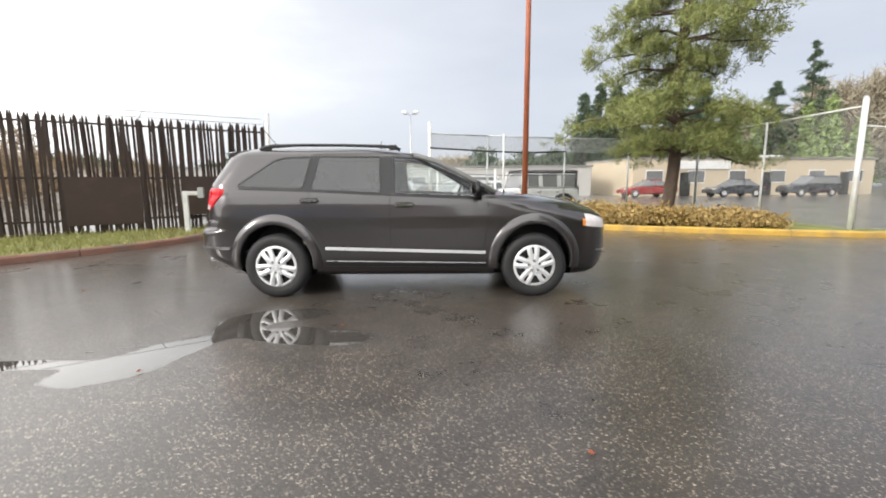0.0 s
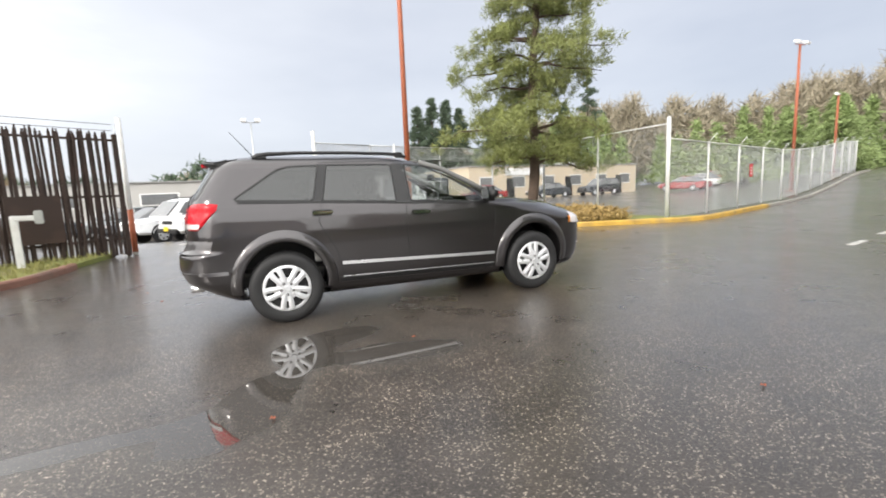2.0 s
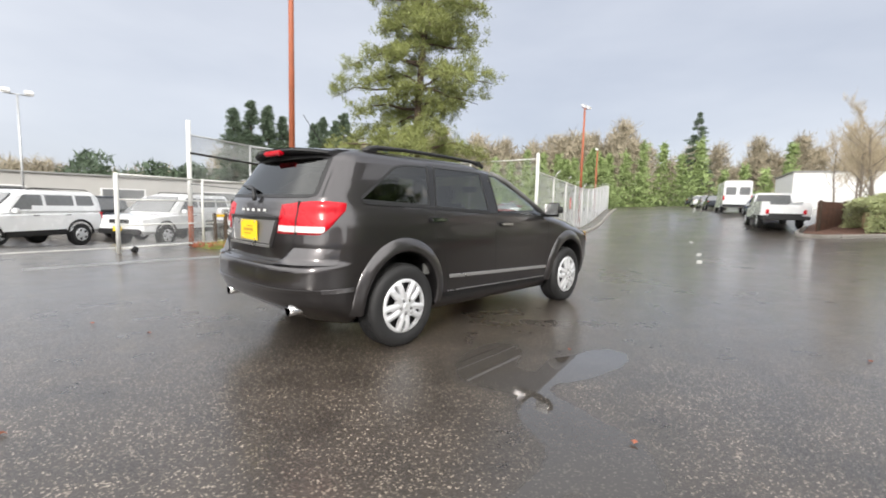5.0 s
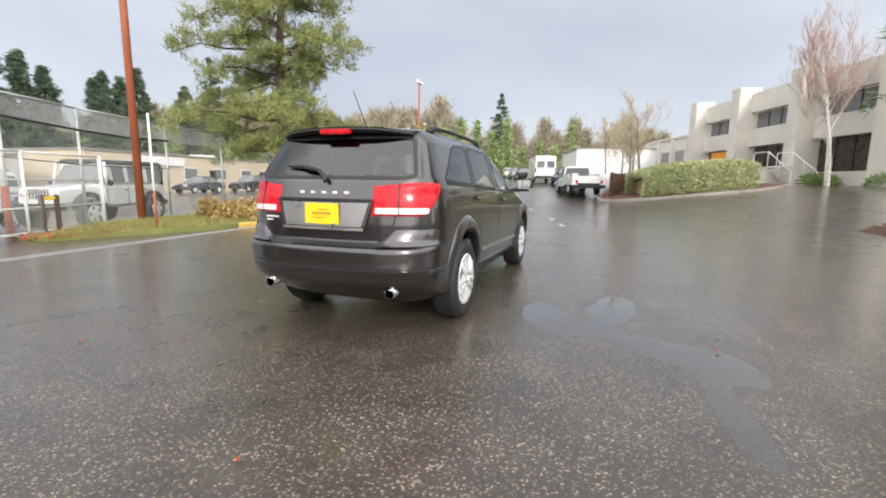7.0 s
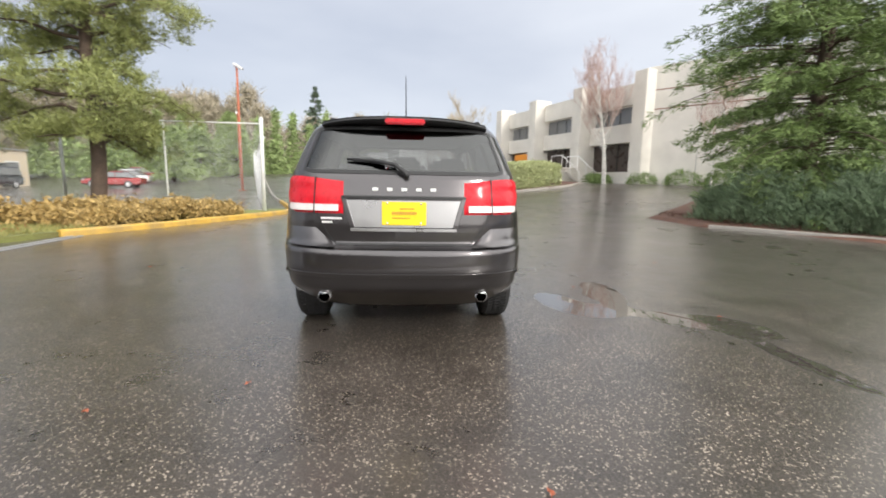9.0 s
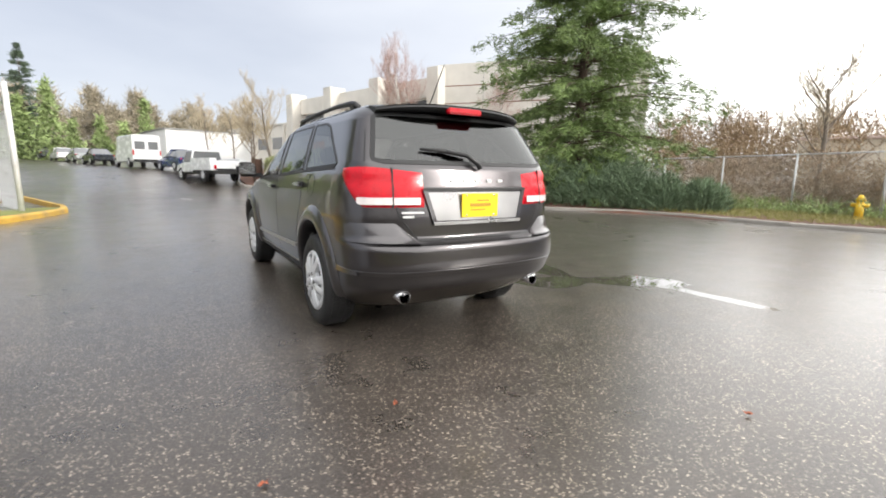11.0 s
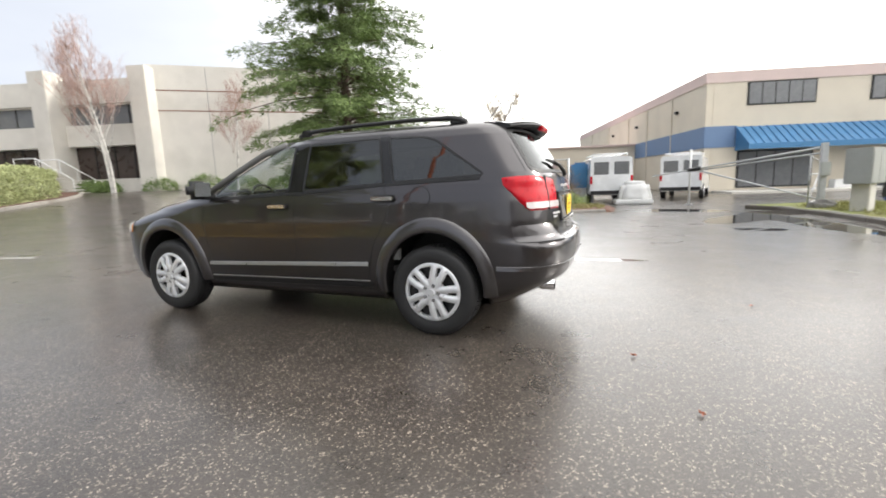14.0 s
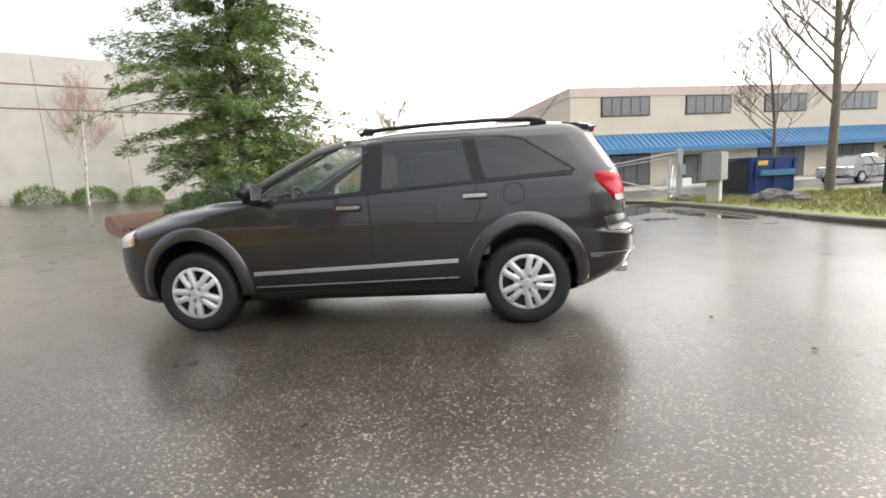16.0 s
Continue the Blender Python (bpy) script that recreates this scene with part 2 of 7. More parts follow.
M_RUSTPOLE = material("rust_red_pole", (0.36, 0.105, 0.05), 0.6, 0.1, 0.18, 3, 60, 0.15, dirt=(0.20, 0.07, 0.04))
M_SLAT = material("dark_picket", (0.045, 0.028, 0.022), 0.6, 0.1, 0.3, 3, 60, 0.25, dirt=(0.13, 0.07, 0.05), obj=0.8)
M_YELLOWKERB = material("yellow_kerb", (0.55, 0.34, 0.06), 0.6, 0, 0.22, 2.5, 60, 0.35, dirt=(0.22, 0.18, 0.12), dirt_amount=0.7)
M_REDKERB = material("faded_red_kerb", (0.24, 0.12, 0.085), 0.6, 0, 0.25, 2.5, 60, 0.35, dirt=(0.16, 0.13, 0.10), dirt_amount=0.8)
M_KERB = material("wet_concrete_kerb", (0.30, 0.28, 0.25), 0.5, 0, 0.2, 2, 60, 0.3, dirt=(0.12, 0.10, 0.08), dirt_amount=0.6)
M_WETKERB = material("dark_wet_kerb", (0.11, 0.095, 0.08), 0.35, 0, 0.25, 2, 60, 0.3, dirt=(0.05, 0.04, 0.035), dirt_amount=0.7)
M_GRASS = material("grass_blade", (0.26, 0.25, 0.08), 0.7, 0, 0.3, 2, 30, 0, island=0.9)
M_TURF = material("turf", (0.19, 0.21, 0.06), 0.9, 0, 0.35, 1.2, 40, 0.6, dirt=(0.14, 0.09, 0.05), dirt_amount=0.6)
M_MULCH = material("bark_mulch", (0.12, 0.06, 0.04), 0.85, 0, 0.35, 3, 70, 0.9, dirt=(0.07, 0.035, 0.025))
M_BARK = material("tree_bark", (0.085, 0.058, 0.042), 0.85, 0, 0.35, 5, 40, 0.9, dirt=(0.16, 0.12, 0.09))
M_GREYBARK = material("grey_bark", (0.19, 0.16, 0.13), 0.85, 0, 0.3, 5, 40, 0.6)
M_BIRCH = material("birch_bark", (0.62, 0.60, 0.56), 0.7, 0, 0.2, 6, 50, 0.3, dirt=(0.08, 0.07, 0.06), dirt_amount=0.8)
M_TWIG = material("pale_twig", (0.44, 0.37, 0.26), 0.8, 0, 0.25, 3, 40, 0, island=0.7)
M_REDTWIG = material("reddish_twig", (0.42, 0.29, 0.25), 0.8, 0, 0.25, 3, 40, 0, island=0.7)
M_PINE = material("pine_needles", (0.22, 0.245, 0.08), 0.65, 0, 0.42, 0.9, 20, 0, island=1.0)
M_SPRUCE = material("fir_needles", (0.15, 0.215, 0.065), 0.65, 0, 0.42, 0.9, 20, 0, island=1.0)
M_JUNIPER = material("juniper_foliage", (0.15, 0.21, 0.12), 0.7, 0, 0.4, 1.2, 20, 0, island=1.0)
# far green with the distance haze lightened into its colour
M_FARFIR = material("hazed_distant_fir", (0.085, 0.12, 0.075), 0.8, 0, 0.4, 0.3, 5, 0, island=1.0)
# brown paled and greyed: haze over the far woods is mixed in here
M_FARBRUSH = material("hazed_brown_wood", (0.32, 0.28, 0.205), 0.85, 0, 0.35, 0.2, 5, 0, island=0.9)
M_OLIVE = material("olive_young_fir", (0.24, 0.31, 0.12), 0.8, 0, 0.4, 0.4, 5, 0, island=0.9)
M_HEDGE = material("hedge_leaves", (0.42, 0.45, 0.23), 0.7, 0, 0.35, 1.5, 20, 0, island=0.9)
M_SHRUB = material("rusty_groundcover", (0.36, 0.25, 0.09), 0.7, 0, 0.45, 1.4, 20, 0, island=1.0)
M_BRUSH = material("dry_bramble", (0.27, 0.19, 0.11), 0.8, 0, 0.4, 1.5, 20, 0, island=1.0)
M_CONCRETE = material("pale_concrete", (0.66, 0.63, 0.575), 0.75, 0, 0.09, 0.8, 40, 0.15, dirt=(0.42, 0.40, 0.35), dirt_amount=0.35)
M_CREAM = material("cream_stucco", (0.74, 0.67, 0.55), 0.8, 0, 0.06, 0.7, 50, 0.15, dirt=(0.55, 0.48, 0.38), dirt_amount=0.25)
M_PINKBAND = material("pale_pink_band", (0.72, 0.58, 0.54), 0.8, 0, 0.06, 0.7, 50, 0.12)
M_BLUEBAND = material("blue_painted_band", (0.17, 0.26, 0.42), 0.7, 0, 0.08, 0.7, 50, 0.12)
M_AWNING = material("blue_metal_awning", (0.07, 0.22, 0.42), 0.4, 0.2, 0.1, 2, 40, 0.05)
M_BEIGE = material("beige_wall", (0.58, 0.49, 0.36), 0.8, 0, 0.06, 0.6, 50, 0.1, dirt=(0.42, 0.36, 0.28), dirt_amount=0.3)
M_GREYWALL = material("pale_grey_wall", (0.46, 0.45, 0.43), 0.8, 0, 0.07, 0.6, 50, 0.1, dirt=(0.32, 0.31, 0.29), dirt_amount=0.4)
M_WINDOW = material("dark_window_glass", (0.17, 0.175, 0.18), 0.06, 0, 0.1, 2, 10, 0)
# dark brown that stands for the shade inside the offices' lower openings
M_OPENINGSHADE = material("brown_shaded_opening", (0.05, 0.035, 0.03), 0.3, 0, 0.2, 2, 10, 0)
M_WHITE = material("white_paint", (0.76, 0.76, 0.75), 0.55, 0, 0.06, 4, 60, 0.05)
M_BOXGREY = material("grey_enamel", (0.40, 0.41, 0.39), 0.5, 0.1, 0.08, 3, 60, 0.05)
M_BLUEBIN = material("blue_bin_enamel", (0.03, 0.06, 0.22), 0.45, 0.1, 0.15, 3, 60, 0.1)
M_GREENBIN = material("green_bin_enamel", (0.02, 0.07, 0.05), 0.45, 0.1, 0.15, 3, 60, 0.1)
M_YELLOW = material("yellow_paint", (0.75, 0.48, 0.03), 0.5, 0, 0.1, 5, 60, 0.1)
M_REDSIGN = material("red_sign", (0.62, 0.06, 0.06), 0.5, 0, 0.06, 5, 60, 0)
M_LEAF = material("fallen_leaf", (0.34, 0.10, 0.05), 0.6, 0, 0.3, 30, 60, 0)
M_CANVAS = material("white_cover_sheet", (0.72, 0.72, 0.71), 0.7, 0, 0.08, 3, 60, 0.1)
M_ROCK = material("grey_rock", (0.14, 0.135, 0.125), 0.8, 0, 0.3, 4, 40, 0.6)
M_ROOF = material("grey_roof", (0.30, 0.30, 0.29), 0.9, 0, 0.15, 1, 30, 0.2)
M_ORANGE = material("orange_sign", (0.75, 0.28, 0.03), 0.6, 0, 0.1, 5, 60, 0)
M_LINE = material("worn_road_paint", (0.48, 0.47, 0.44), 0.6, 0, 0.25, 6, 60, 0.2, dirt=(0.12, 0.11, 0.10), dirt_amount=0.8)


# ---- building helpers ----
def mesh_object(name, verts, faces, mat, parent=None, label="", smooth=False):
    me = bpy.data.meshes.new(name)
    me.from_pydata([tuple(v) for v in verts], [], [tuple(f) for f in faces])
    me.materials.append(mat)
    if smooth:
        me.shade_smooth()
    ob = new(name, me)
    ob.parent = parent
    if label:
        ob["label"] = label
    return ob


def part(name, bm, mat, parent=None, label="", smooth=False):
    me = bpy.data.meshes.new(name)
    bmesh.ops.recalc_face_normals(bm, faces=bm.faces)
    bm.to_mesh(me)
    bm.free()
    me.materials.append(mat)
    if smooth:
        me.shade_smooth()
    ob = new(name, me)
    ob.parent = parent
    if label:
        ob["label"] = label
    return ob


def thing(name, m, label, category, group="", kind=""):
    """An empty at the base of a thing, which parents its parts."""
    ob = new(name)
    ob.empty_display_size = 0.2
    ob.matrix_basis = m
    return tagged(ob, label, category, group, kind)


def box(bm, c, s, bevel=0.0, rz=0.0, taper=1.0):
    """Adds a box at centre c with size s; taper narrows its top."""
    r = bmesh.ops.create_cube(bm, size=1)
    vs = r["verts"]
    for v in vs:
        k = taper if v.co.z > 0 else 1.0
        v.co = Vector((v.co.x * s[0] * k, v.co.y * s[1] * k, v.co.z * s[2]))
    if bevel:
        es = list({e for v in vs for e in v.link_edges})
        out = bmesh.ops.bevel(bm, geom=es, offset=bevel, segments=2, affect="EDGES", clamp_overlap=True)
        vs = list({v for f in out["faces"] for v in f.verts} | {v for v in vs if v.is_valid})
    turn = Matrix.Translation(c) @ Matrix.Rotation(rz, 4, "Z")
    bmesh.ops.transform(bm, matrix=turn, verts=vs)
    return vs


def rod(bm, a, b, r0, r1=None, n=8):
    """Adds a round bar from a to b."""
    a, b = Vector(a), Vector(b)
    d = b - a
    out = bmesh.ops.create_cone(bm, cap_ends=True, segments=n, radius1=r0, radius2=r0 if r1 is None else r1, depth=d.length)
    m = Matrix.Translation((a + b) / 2) @ d.to_track_quat("Z", "Y").to_matrix().to_4x4()
    bmesh.ops.transform(bm, matrix=m, verts=out["verts"])


def box_part(name, c, s, mat, parent=None, bevel=0.0, rz=0.0, label="", taper=1.0):
    bm = bmesh.new()
    box(bm, c, s, bevel, rz, taper)
    return part(name, bm, mat, parent, label)


def rod_part(name, a, b, r0, mat, parent=None, r1=None, n=10, label=""):
    bm = bmesh.new()
    rod(bm, a, b, r0, r1, n)
    return part(name, bm, mat, parent, label, smooth=True)


def tube_part(name, pts, r, mat, parent=None, label="", n=8):
    """A round tube along a line of points; r may be a list."""
    pts = [Vector(p) for p in pts]
    rs = r if isinstance(r, (list, tuple)) else [r] * len(pts)
    verts, faces = [], []
    for i, p in enumerate(pts):
        d = (pts[min(i + 1, len(pts) - 1)] - pts[max(i - 1, 0)]).normalized()
        side = d.cross(Vector((0, 0, 1)))
        side = side.normalized() if side.length > 1e-4 else Vector((1, 0, 0))
        up = side.cross(d)
        verts += [p + (side * math.cos(k * math.tau / n) + up * math.sin(k * math.tau / n)) * rs[i] for k in range(n)]
    for i in range(len(pts) - 1):
        faces += [(i * n + k, i * n + (k + 1) % n, (i + 1) * n + (k + 1) % n, (i + 1) * n + k) for k in range(n)]
    faces += [tuple(range(n))[::-1], tuple(range((len(pts) - 1) * n, len(pts) * n))]
    return mesh_object(name, verts, faces, mat, parent, label, True)


def rise(x, y):
    """Height of the ground: level round the car, climbing towards the offices and the road, falling into the vehicle yard."""
    u = 0.85 * x - 0.53 * y
    k = min(max((u - 14) / 16.6, 0), 1)
    p, q = min(max((y - 9.5) / 7, 0), 1), min(max((10 - x) / 5, 0), 1)
    yard = 0.42 * p * p * (3 - 2 * p) * q * q * (3 - 2 * q)
    return 1.3 * k * k * (3 - 2 * k) + 0.045 * max(u - 32, 0) - yard


rng = np.random.default_rng(5)


def blades(centres, count, length, width, spread, aim=None, aim_mix=0.0, seed=1):
    """Many narrow three-cornered leaves round each centre, as vertices and faces."""
    g = np.random.default_rng(seed)
    c = np.repeat(np.asarray(centres, float), count, axis=0)
    d = g.normal(size=c.shape)
    d /= np.linalg.norm(d, axis=1, keepdims=True)
    if aim is not None:
        a = np.repeat(np.asarray(aim, float), count, axis=0)
        d = d * (1 - aim_mix) + a * aim_mix
        d /= np.linalg.norm(d, axis=1, keepdims=True) + 1e-9
    root = c + g.normal(size=c.shape) * spread
    ln = length * g.uniform(0.6, 1.3, (len(c), 1))
    side = np.cross(d, g.normal(size=c.shape))
    side /= np.linalg.norm(side, axis=1, keepdims=True) + 1e-9
    w = width * g.uniform(0.6, 1.3, (len(c), 1)) / 2
    v = np.stack([root - side * w, root + side * w, root + d * ln], axis=1).reshape(-1, 3)
    return v, np.arange(len(v)).reshape(-1, 3)


# ---- the car ----
CAR_Z = [0.24, 0.30, 0.36, 0.45, 0.53, 0.56, 0.72, 0.745, 0.765, 0.90, 1.05, 1.13, 1.18, 1.22, 1.28, 1.40, 1.55, 1.60, 1.64, 1.67, 1.69, 1.70]
CAR_W = [0.78, 0.83, 0.858, 0.878, 0.888, 0.892, 0.902, 0.903, 0.904, 0.902, 0.890, 0.876, 0.863, 0.85, 0.83, 0.79, 0.735, 0.70, 0.655, 0.57, 0.44, 0.20]
REAR_Z = [0.24, 0.34, 0.43, 0.47, 0.54, 0.56, 0.60, 0.72, 0.745, 0.765, 0.90, 1.10, 1.22, 1.28, 1.40, 1.58, 1.63, 1.66, 1.69, 1.70]
REAR_X = [-2.06, -2.24, -2.39, -2.42, -2.44, -2.455, -2.46, -2.45, -2.43, -2.37, -2.365, -2.345, -2.31, -2.275, -2.20, -2.085, -2.03, -1.95, -1.80, -1.62]
NOSE_Z = [0.24, 0.34, 0.5, 0.66, 0.80, 0.90, 0.96, 1.00, 1.04, 1.08, 1.11, 1.135, 1.155, 1.20, 1.40, 1.55, 1.61, 1.65, 1.68, 1.69, 1.70]
NOSE_X = [2.26, 2.34, 2.375, 2.38, 2.365, 2.325, 2.255, 2.175, 2.06, 1.88, 1.68, 1.44, 1.18, 1.07, 0.66, 0.33, 0.16, -0.02, -0.24, -0.34, -0.48]


def car_w(z):
    return float(np.interp(z, CAR_Z, CAR_W))


def car_rear(z):
    return float(np.interp(z, REAR_Z, REAR_X))


def car_nose(z):
    return float(np.interp(z, NOSE_Z, NOSE_X))


def corner(z):
    """Radii and exponents of the rear and front corners of the plan at a height."""
    if z < 1.14:
        soft = min(max((z - 0.86) / 0.14, 0), 1) * min(max((1.14 - z) / 0.03, 0), 1)
        return 0.50, 3.0, 0.68 + 0.36 * soft, 3.3 - 1.0 * soft
    k = min((z - 1.14) / 0.12, 1)
    return 0.50 - 0.12 * k, 3.0 + 0.3 * k, 0.78 - 0.18 * k, 2.7 + 0.1 * k


def side_y(x, z):
    """Half width of the body at a place along it and a height."""
    w, (r, n, f, p) = car_w(z), corner(z)
    w *= 1 - 0.012 * (x / 2.0) ** 2
    d = min(max((x - car_rear(z)) / r, 0), 1)
    e = min(max((car_nose(z) - x) / f, 0), 1)
    return w * (1 - (1 - d) ** n) ** (1 / n) * (1 - (1 - e) ** p) ** (1 / p)


def rear_x(y, z):
    """Where the tail lies at a distance from the middle and a height."""
    r, n, f, p = corner(z)
    q = min(abs(y) / (car_w(z) * 0.985), 0.999)
    return car_rear(z) + r * (1 - (1 - q ** n) ** (1 / n))


def car_ring(z):
    """Half plan outline at a height, from the tail's middle round the side to the nose's middle."""
    w, (r, n, f, p) = car_w(z), corner(z)
    xr, xf = car_rear(z), car_nose(z)
    pts = []
    for i in range(30):
        a = i / 30 * math.pi / 2
        x = xr + r * (1 - math.cos(a) ** (2 / n))
        pts.append((x, w * (1 - 0.012 * (x / 2.0) ** 2) * math.sin(a) ** (2 / n), z))
    for i in range(240):
        x = xr + r + (xf - f - xr - r) * i / 239
        pts.append((x, w * (1 - 0.012 * (x / 2.0) ** 2), z))
    for i in range(1, 31):
        a = i / 30 * math.pi / 2
        x = xf - f * (1 - math.sin(a) ** (2 / p))
        y = w * (1 - 0.012 * (x / 2.0) ** 2) * math.cos(a) ** (2 / p) if i < 30 else 0.0
        pts.append((x, y, z))
    return pts


def rounded(poly, times=2, cut=0.1):
    """Cuts the corners of a closed outline."""
    for _ in range(times):
        out = []
        for i, a in enumerate(poly):
            b = poly[(i + 1) % len(poly)]
            out += [(a[0] * (1 - cut) + b[0] * cut, a[1] * (1 - cut) + b[1] * cut), (a[0] * cut + b[0] * (1 - cut), a[1] * cut + b[1] * (1 - cut))]
        poly = out
    return poly


def inside(x, z, poly):
    hit = False
    for i, a in enumerate(poly):
        b = poly[i - 1]
        if (a[1] > z) != (b[1] > z) and x < (b[0] - a[0]) * (z - a[1]) / (b[1] - a[1]) + a[0]:
            hit = not hit
    return hit


WIN_FRONT = rounded([(-0.10, 1.158), (0.78, 1.118), (0.82, 1.15), (0.60, 1.30), (0.28, 1.49), (0.10, 1.555), (-0.12, 1.565)], 2, 0.05)
WIN_REAR = rounded([(-1.035, 1.205), (-0.26, 1.165), (-0.275, 1.568), (-0.955, 1.575)], 2, 0.03)
WIN_QUARTER = rounded([(-1.87, 1.245), (-1.125, 1.212), (-1.045, 1.572), (-1.33, 1.562), (-1.45, 1.53)], 2, 0.045)
PILLARS = ([(-0.265, 1.16), (-0.095, 1.15), (-0.115, 1.57), (-0.28, 1.575)], [(-1.13, 1.205), (-1.03, 1.20), (-0.95, 1.58), (-1.05, 1.58)])
GLASS_REAR = rounded([(-0.715, 1.262), (0.715, 1.262), (0.62, 1.58), (-0.62, 1.58)], 2, 0.05)
GLASS_FRONT = rounded([(-0.74, 1.175), (0.74, 1.175), (0.60, 1.585), (-0.60, 1.585)], 1)
HUB_X, HUB_Z = 1.445, 0.355


def ribbon(name, pts, width, off, mat, parent, where, closed=False, label="", depth=0.012, tilt=0.0):
    """A raised band along a line of 2D points laid onto the body by where(a, b, off)."""
    n = len(pts)
    verts, faces = [], []
    for i, p in enumerate(pts):
        q0, q1 = (pts[i - 1], pts[(i + 1) % n]) if closed else (pts[max(i - 1, 0)], pts[min(i + 1, n - 1)])
        dx, dz = q1[0] - q0[0], q1[1] - q0[1]
        k = math.hypot(dx, dz) or 1
        nx, nz = -dz / k * width / 2, dx / k * width / 2
        for s, o in ((-1, off - depth), (-0.8, off), (0.8, off - tilt), (1, off - depth - tilt * 0.2)):
            verts.append(where(p[0] + nx * s, p[1] + nz * s, o))
    for i in range(n if closed else n - 1):
        j = (i + 1) % n
        faces += [(i * 4 + k, i * 4 + k + 1, j * 4 + k + 1, j * 4 + k) for k in range(3)]
    return mesh_object(name, verts, faces, mat, parent, label, False)


def fill_line(pts, step=0.03):
    out = []
    for a, b in zip(pts, pts[1:]):
        k = max(int(math.hypot(b[0] - a[0], b[1] - a[1]) / step), 1)
        out += [(a[0] + (b[0] - a[0]) * i / k, a[1] + (b[1] - a[1]) * i / k) for i in range(k)]
    return out + [pts[-1]]


def on_side(s):
    return lambda x, z, off: (x, s * (side_y(x, z) + off), z)


def on_rear(y, z, off):
    return (rear_x(y, z) - off, y, z)


def make_wheel(m):
    """Tyre, five twin-armed plastic wheel cover, nuts and brake disc; the outer face looks along -y."""
    w = new("wheel")
    prof = [(0.232, -0.105), (0.262, -0.118), (0.315, -0.118), (0.342, -0.104), (0.354, -0.08), (0.357, 0), (0.354, 0.08), (0.342, 0.104), (0.315, 0.116), (0.255, 0.116), (0.235, 0.10)]
    n = 56
    verts = [(r * math.cos(k * math.tau / n), y, r * math.sin(k * math.tau / n)) for k in range(n) for r, y in prof]
    c = len(prof)
    faces = [(k * c + i, k * c + i + 1, (k + 1) % n * c + i + 1, (k + 1) % n * c + i) for k in range(n) for i in range(c - 1)]
    mesh_object("tyre", verts, faces, M_RUBBER, w, smooth=True)
    bm = bmesh.new()
    for k in range(64):
        a = k * math.tau / 64
        for y, da in ((-0.055, 0.0), (0.0, 0.05), (0.055, 0.0)):
            vs = box(bm, (0, 0, 0), (0.008, 0.042, 0.026))
            bmesh.ops.transform(bm, matrix=Matrix.Rotation(-a - da, 4, "Y") @ Matrix.Translation((0.357, y, 0)), verts=vs)
    part("tread", bm, M_RUBBER, w)
    back = [(0.0, -0.055), (0.2, -0.06), (0.235, -0.07), (0.236, -0.105)]
    verts = [(r * math.cos(k * math.tau / n), y, r * math.sin(k * math.tau / n)) for k in range(n) for r, y in back]
    faces = [(k * 4 + i, k * 4 + i + 1, (k + 1) % n * 4 + i + 1, (k + 1) % n * 4 + i) for k in range(n) for i in range(3)]
    mesh_object("rim", verts, faces, M_BLACK, w, "black steel rim", True)
    cover = new("wheel_cover")
    cover.parent = w
    # one moulded disc: five twin arms, wide gaps between them and a slot in each
    R = 0.238
    radii = [0.0, 0.10, 0.2, 0.30, 0.38, 0.46, 0.54, 0.62, 0.70, 0.78, 0.86, 0.91, 0.96, 1.0]
    cols = []
    for k in range(5):
        for half in (1, -1):
            seq = [("gap", i / 3) for i in range(3)] + [("arm", i / 6) for i in range(6)] + [("slot", i / 2) for i in range(2)]
            seq = seq if half > 0 else [("slot", 1.0), ("slot", 0.5)] + [("arm", i / 6) for i in range(6, 0, -1)] + [("gap", 1.0), ("gap", 2 / 3), ("gap", 1 / 3)]
            cols += [(k, half, zone, u) for zone, u in seq]
    grid = bmesh.new()
    table = []
    for q in radii:
        gap = np.interp(q, [0.40, 0.50, 0.86], [5.0, 9.0, 16.5])
        slot = np.interp(q, [0.5, 0.86], [4.0, 4.2])
        row = []
        for k, half, zone, u in cols:
            deg = gap * u if zone == "gap" else gap + (36 - slot - gap) * u if zone == "arm" else 36 - slot + slot * u
            a = radians(90 + 72 * k + (deg if half > 0 else 72 - deg))
            dome = -0.113 - 0.020 * (1 - q * q)
            arm_rise = 0.010 * math.sin(math.pi * u) * min(max((q - 0.25) / 0.2, 0), 1) * min(max((0.97 - q) / 0.1, 0), 1) if zone == "arm" else -0.004 * (0.3 < q < 0.9)
            row.append(grid.verts.new((R * max(q, 0.001) * math.cos(a), dome - arm_rise + (0.014 if q > 0.99 else 0), R * max(q, 0.001) * math.sin(a))))
        table.append(row)
    nc = len(cols)
    for i in range(len(radii) - 1):
        mid_q = (radii[i] + radii[i + 1]) / 2
        for j in range(nc):
            zone, half = cols[j][2], cols[j][1]
            z2 = cols[(j + 1) % nc][2]
            kind = "gap" if "gap" in (zone, z2) and not (half > 0 and zone == "arm") and not (half < 0 and zone == "arm" and z2 == "gap") else "slot" if zone == "slot" or z2 == "slot" and half < 0 else "arm"
            if kind == "gap" and 0.46 < mid_q < 0.86 or kind == "slot" and 0.54 < mid_q < 0.86:
                continue
            grid.faces.new((table[i][j], table[i][(j + 1) % nc], table[i + 1][(j + 1) % nc], table[i + 1][j]))
    rim_edges = [e for e in grid.edges if e.is_boundary and max(Vector((v.co.x, 0, v.co.z)).length for v in e.verts) > 0.02]
    for e in rim_edges:
        e.smooth = False
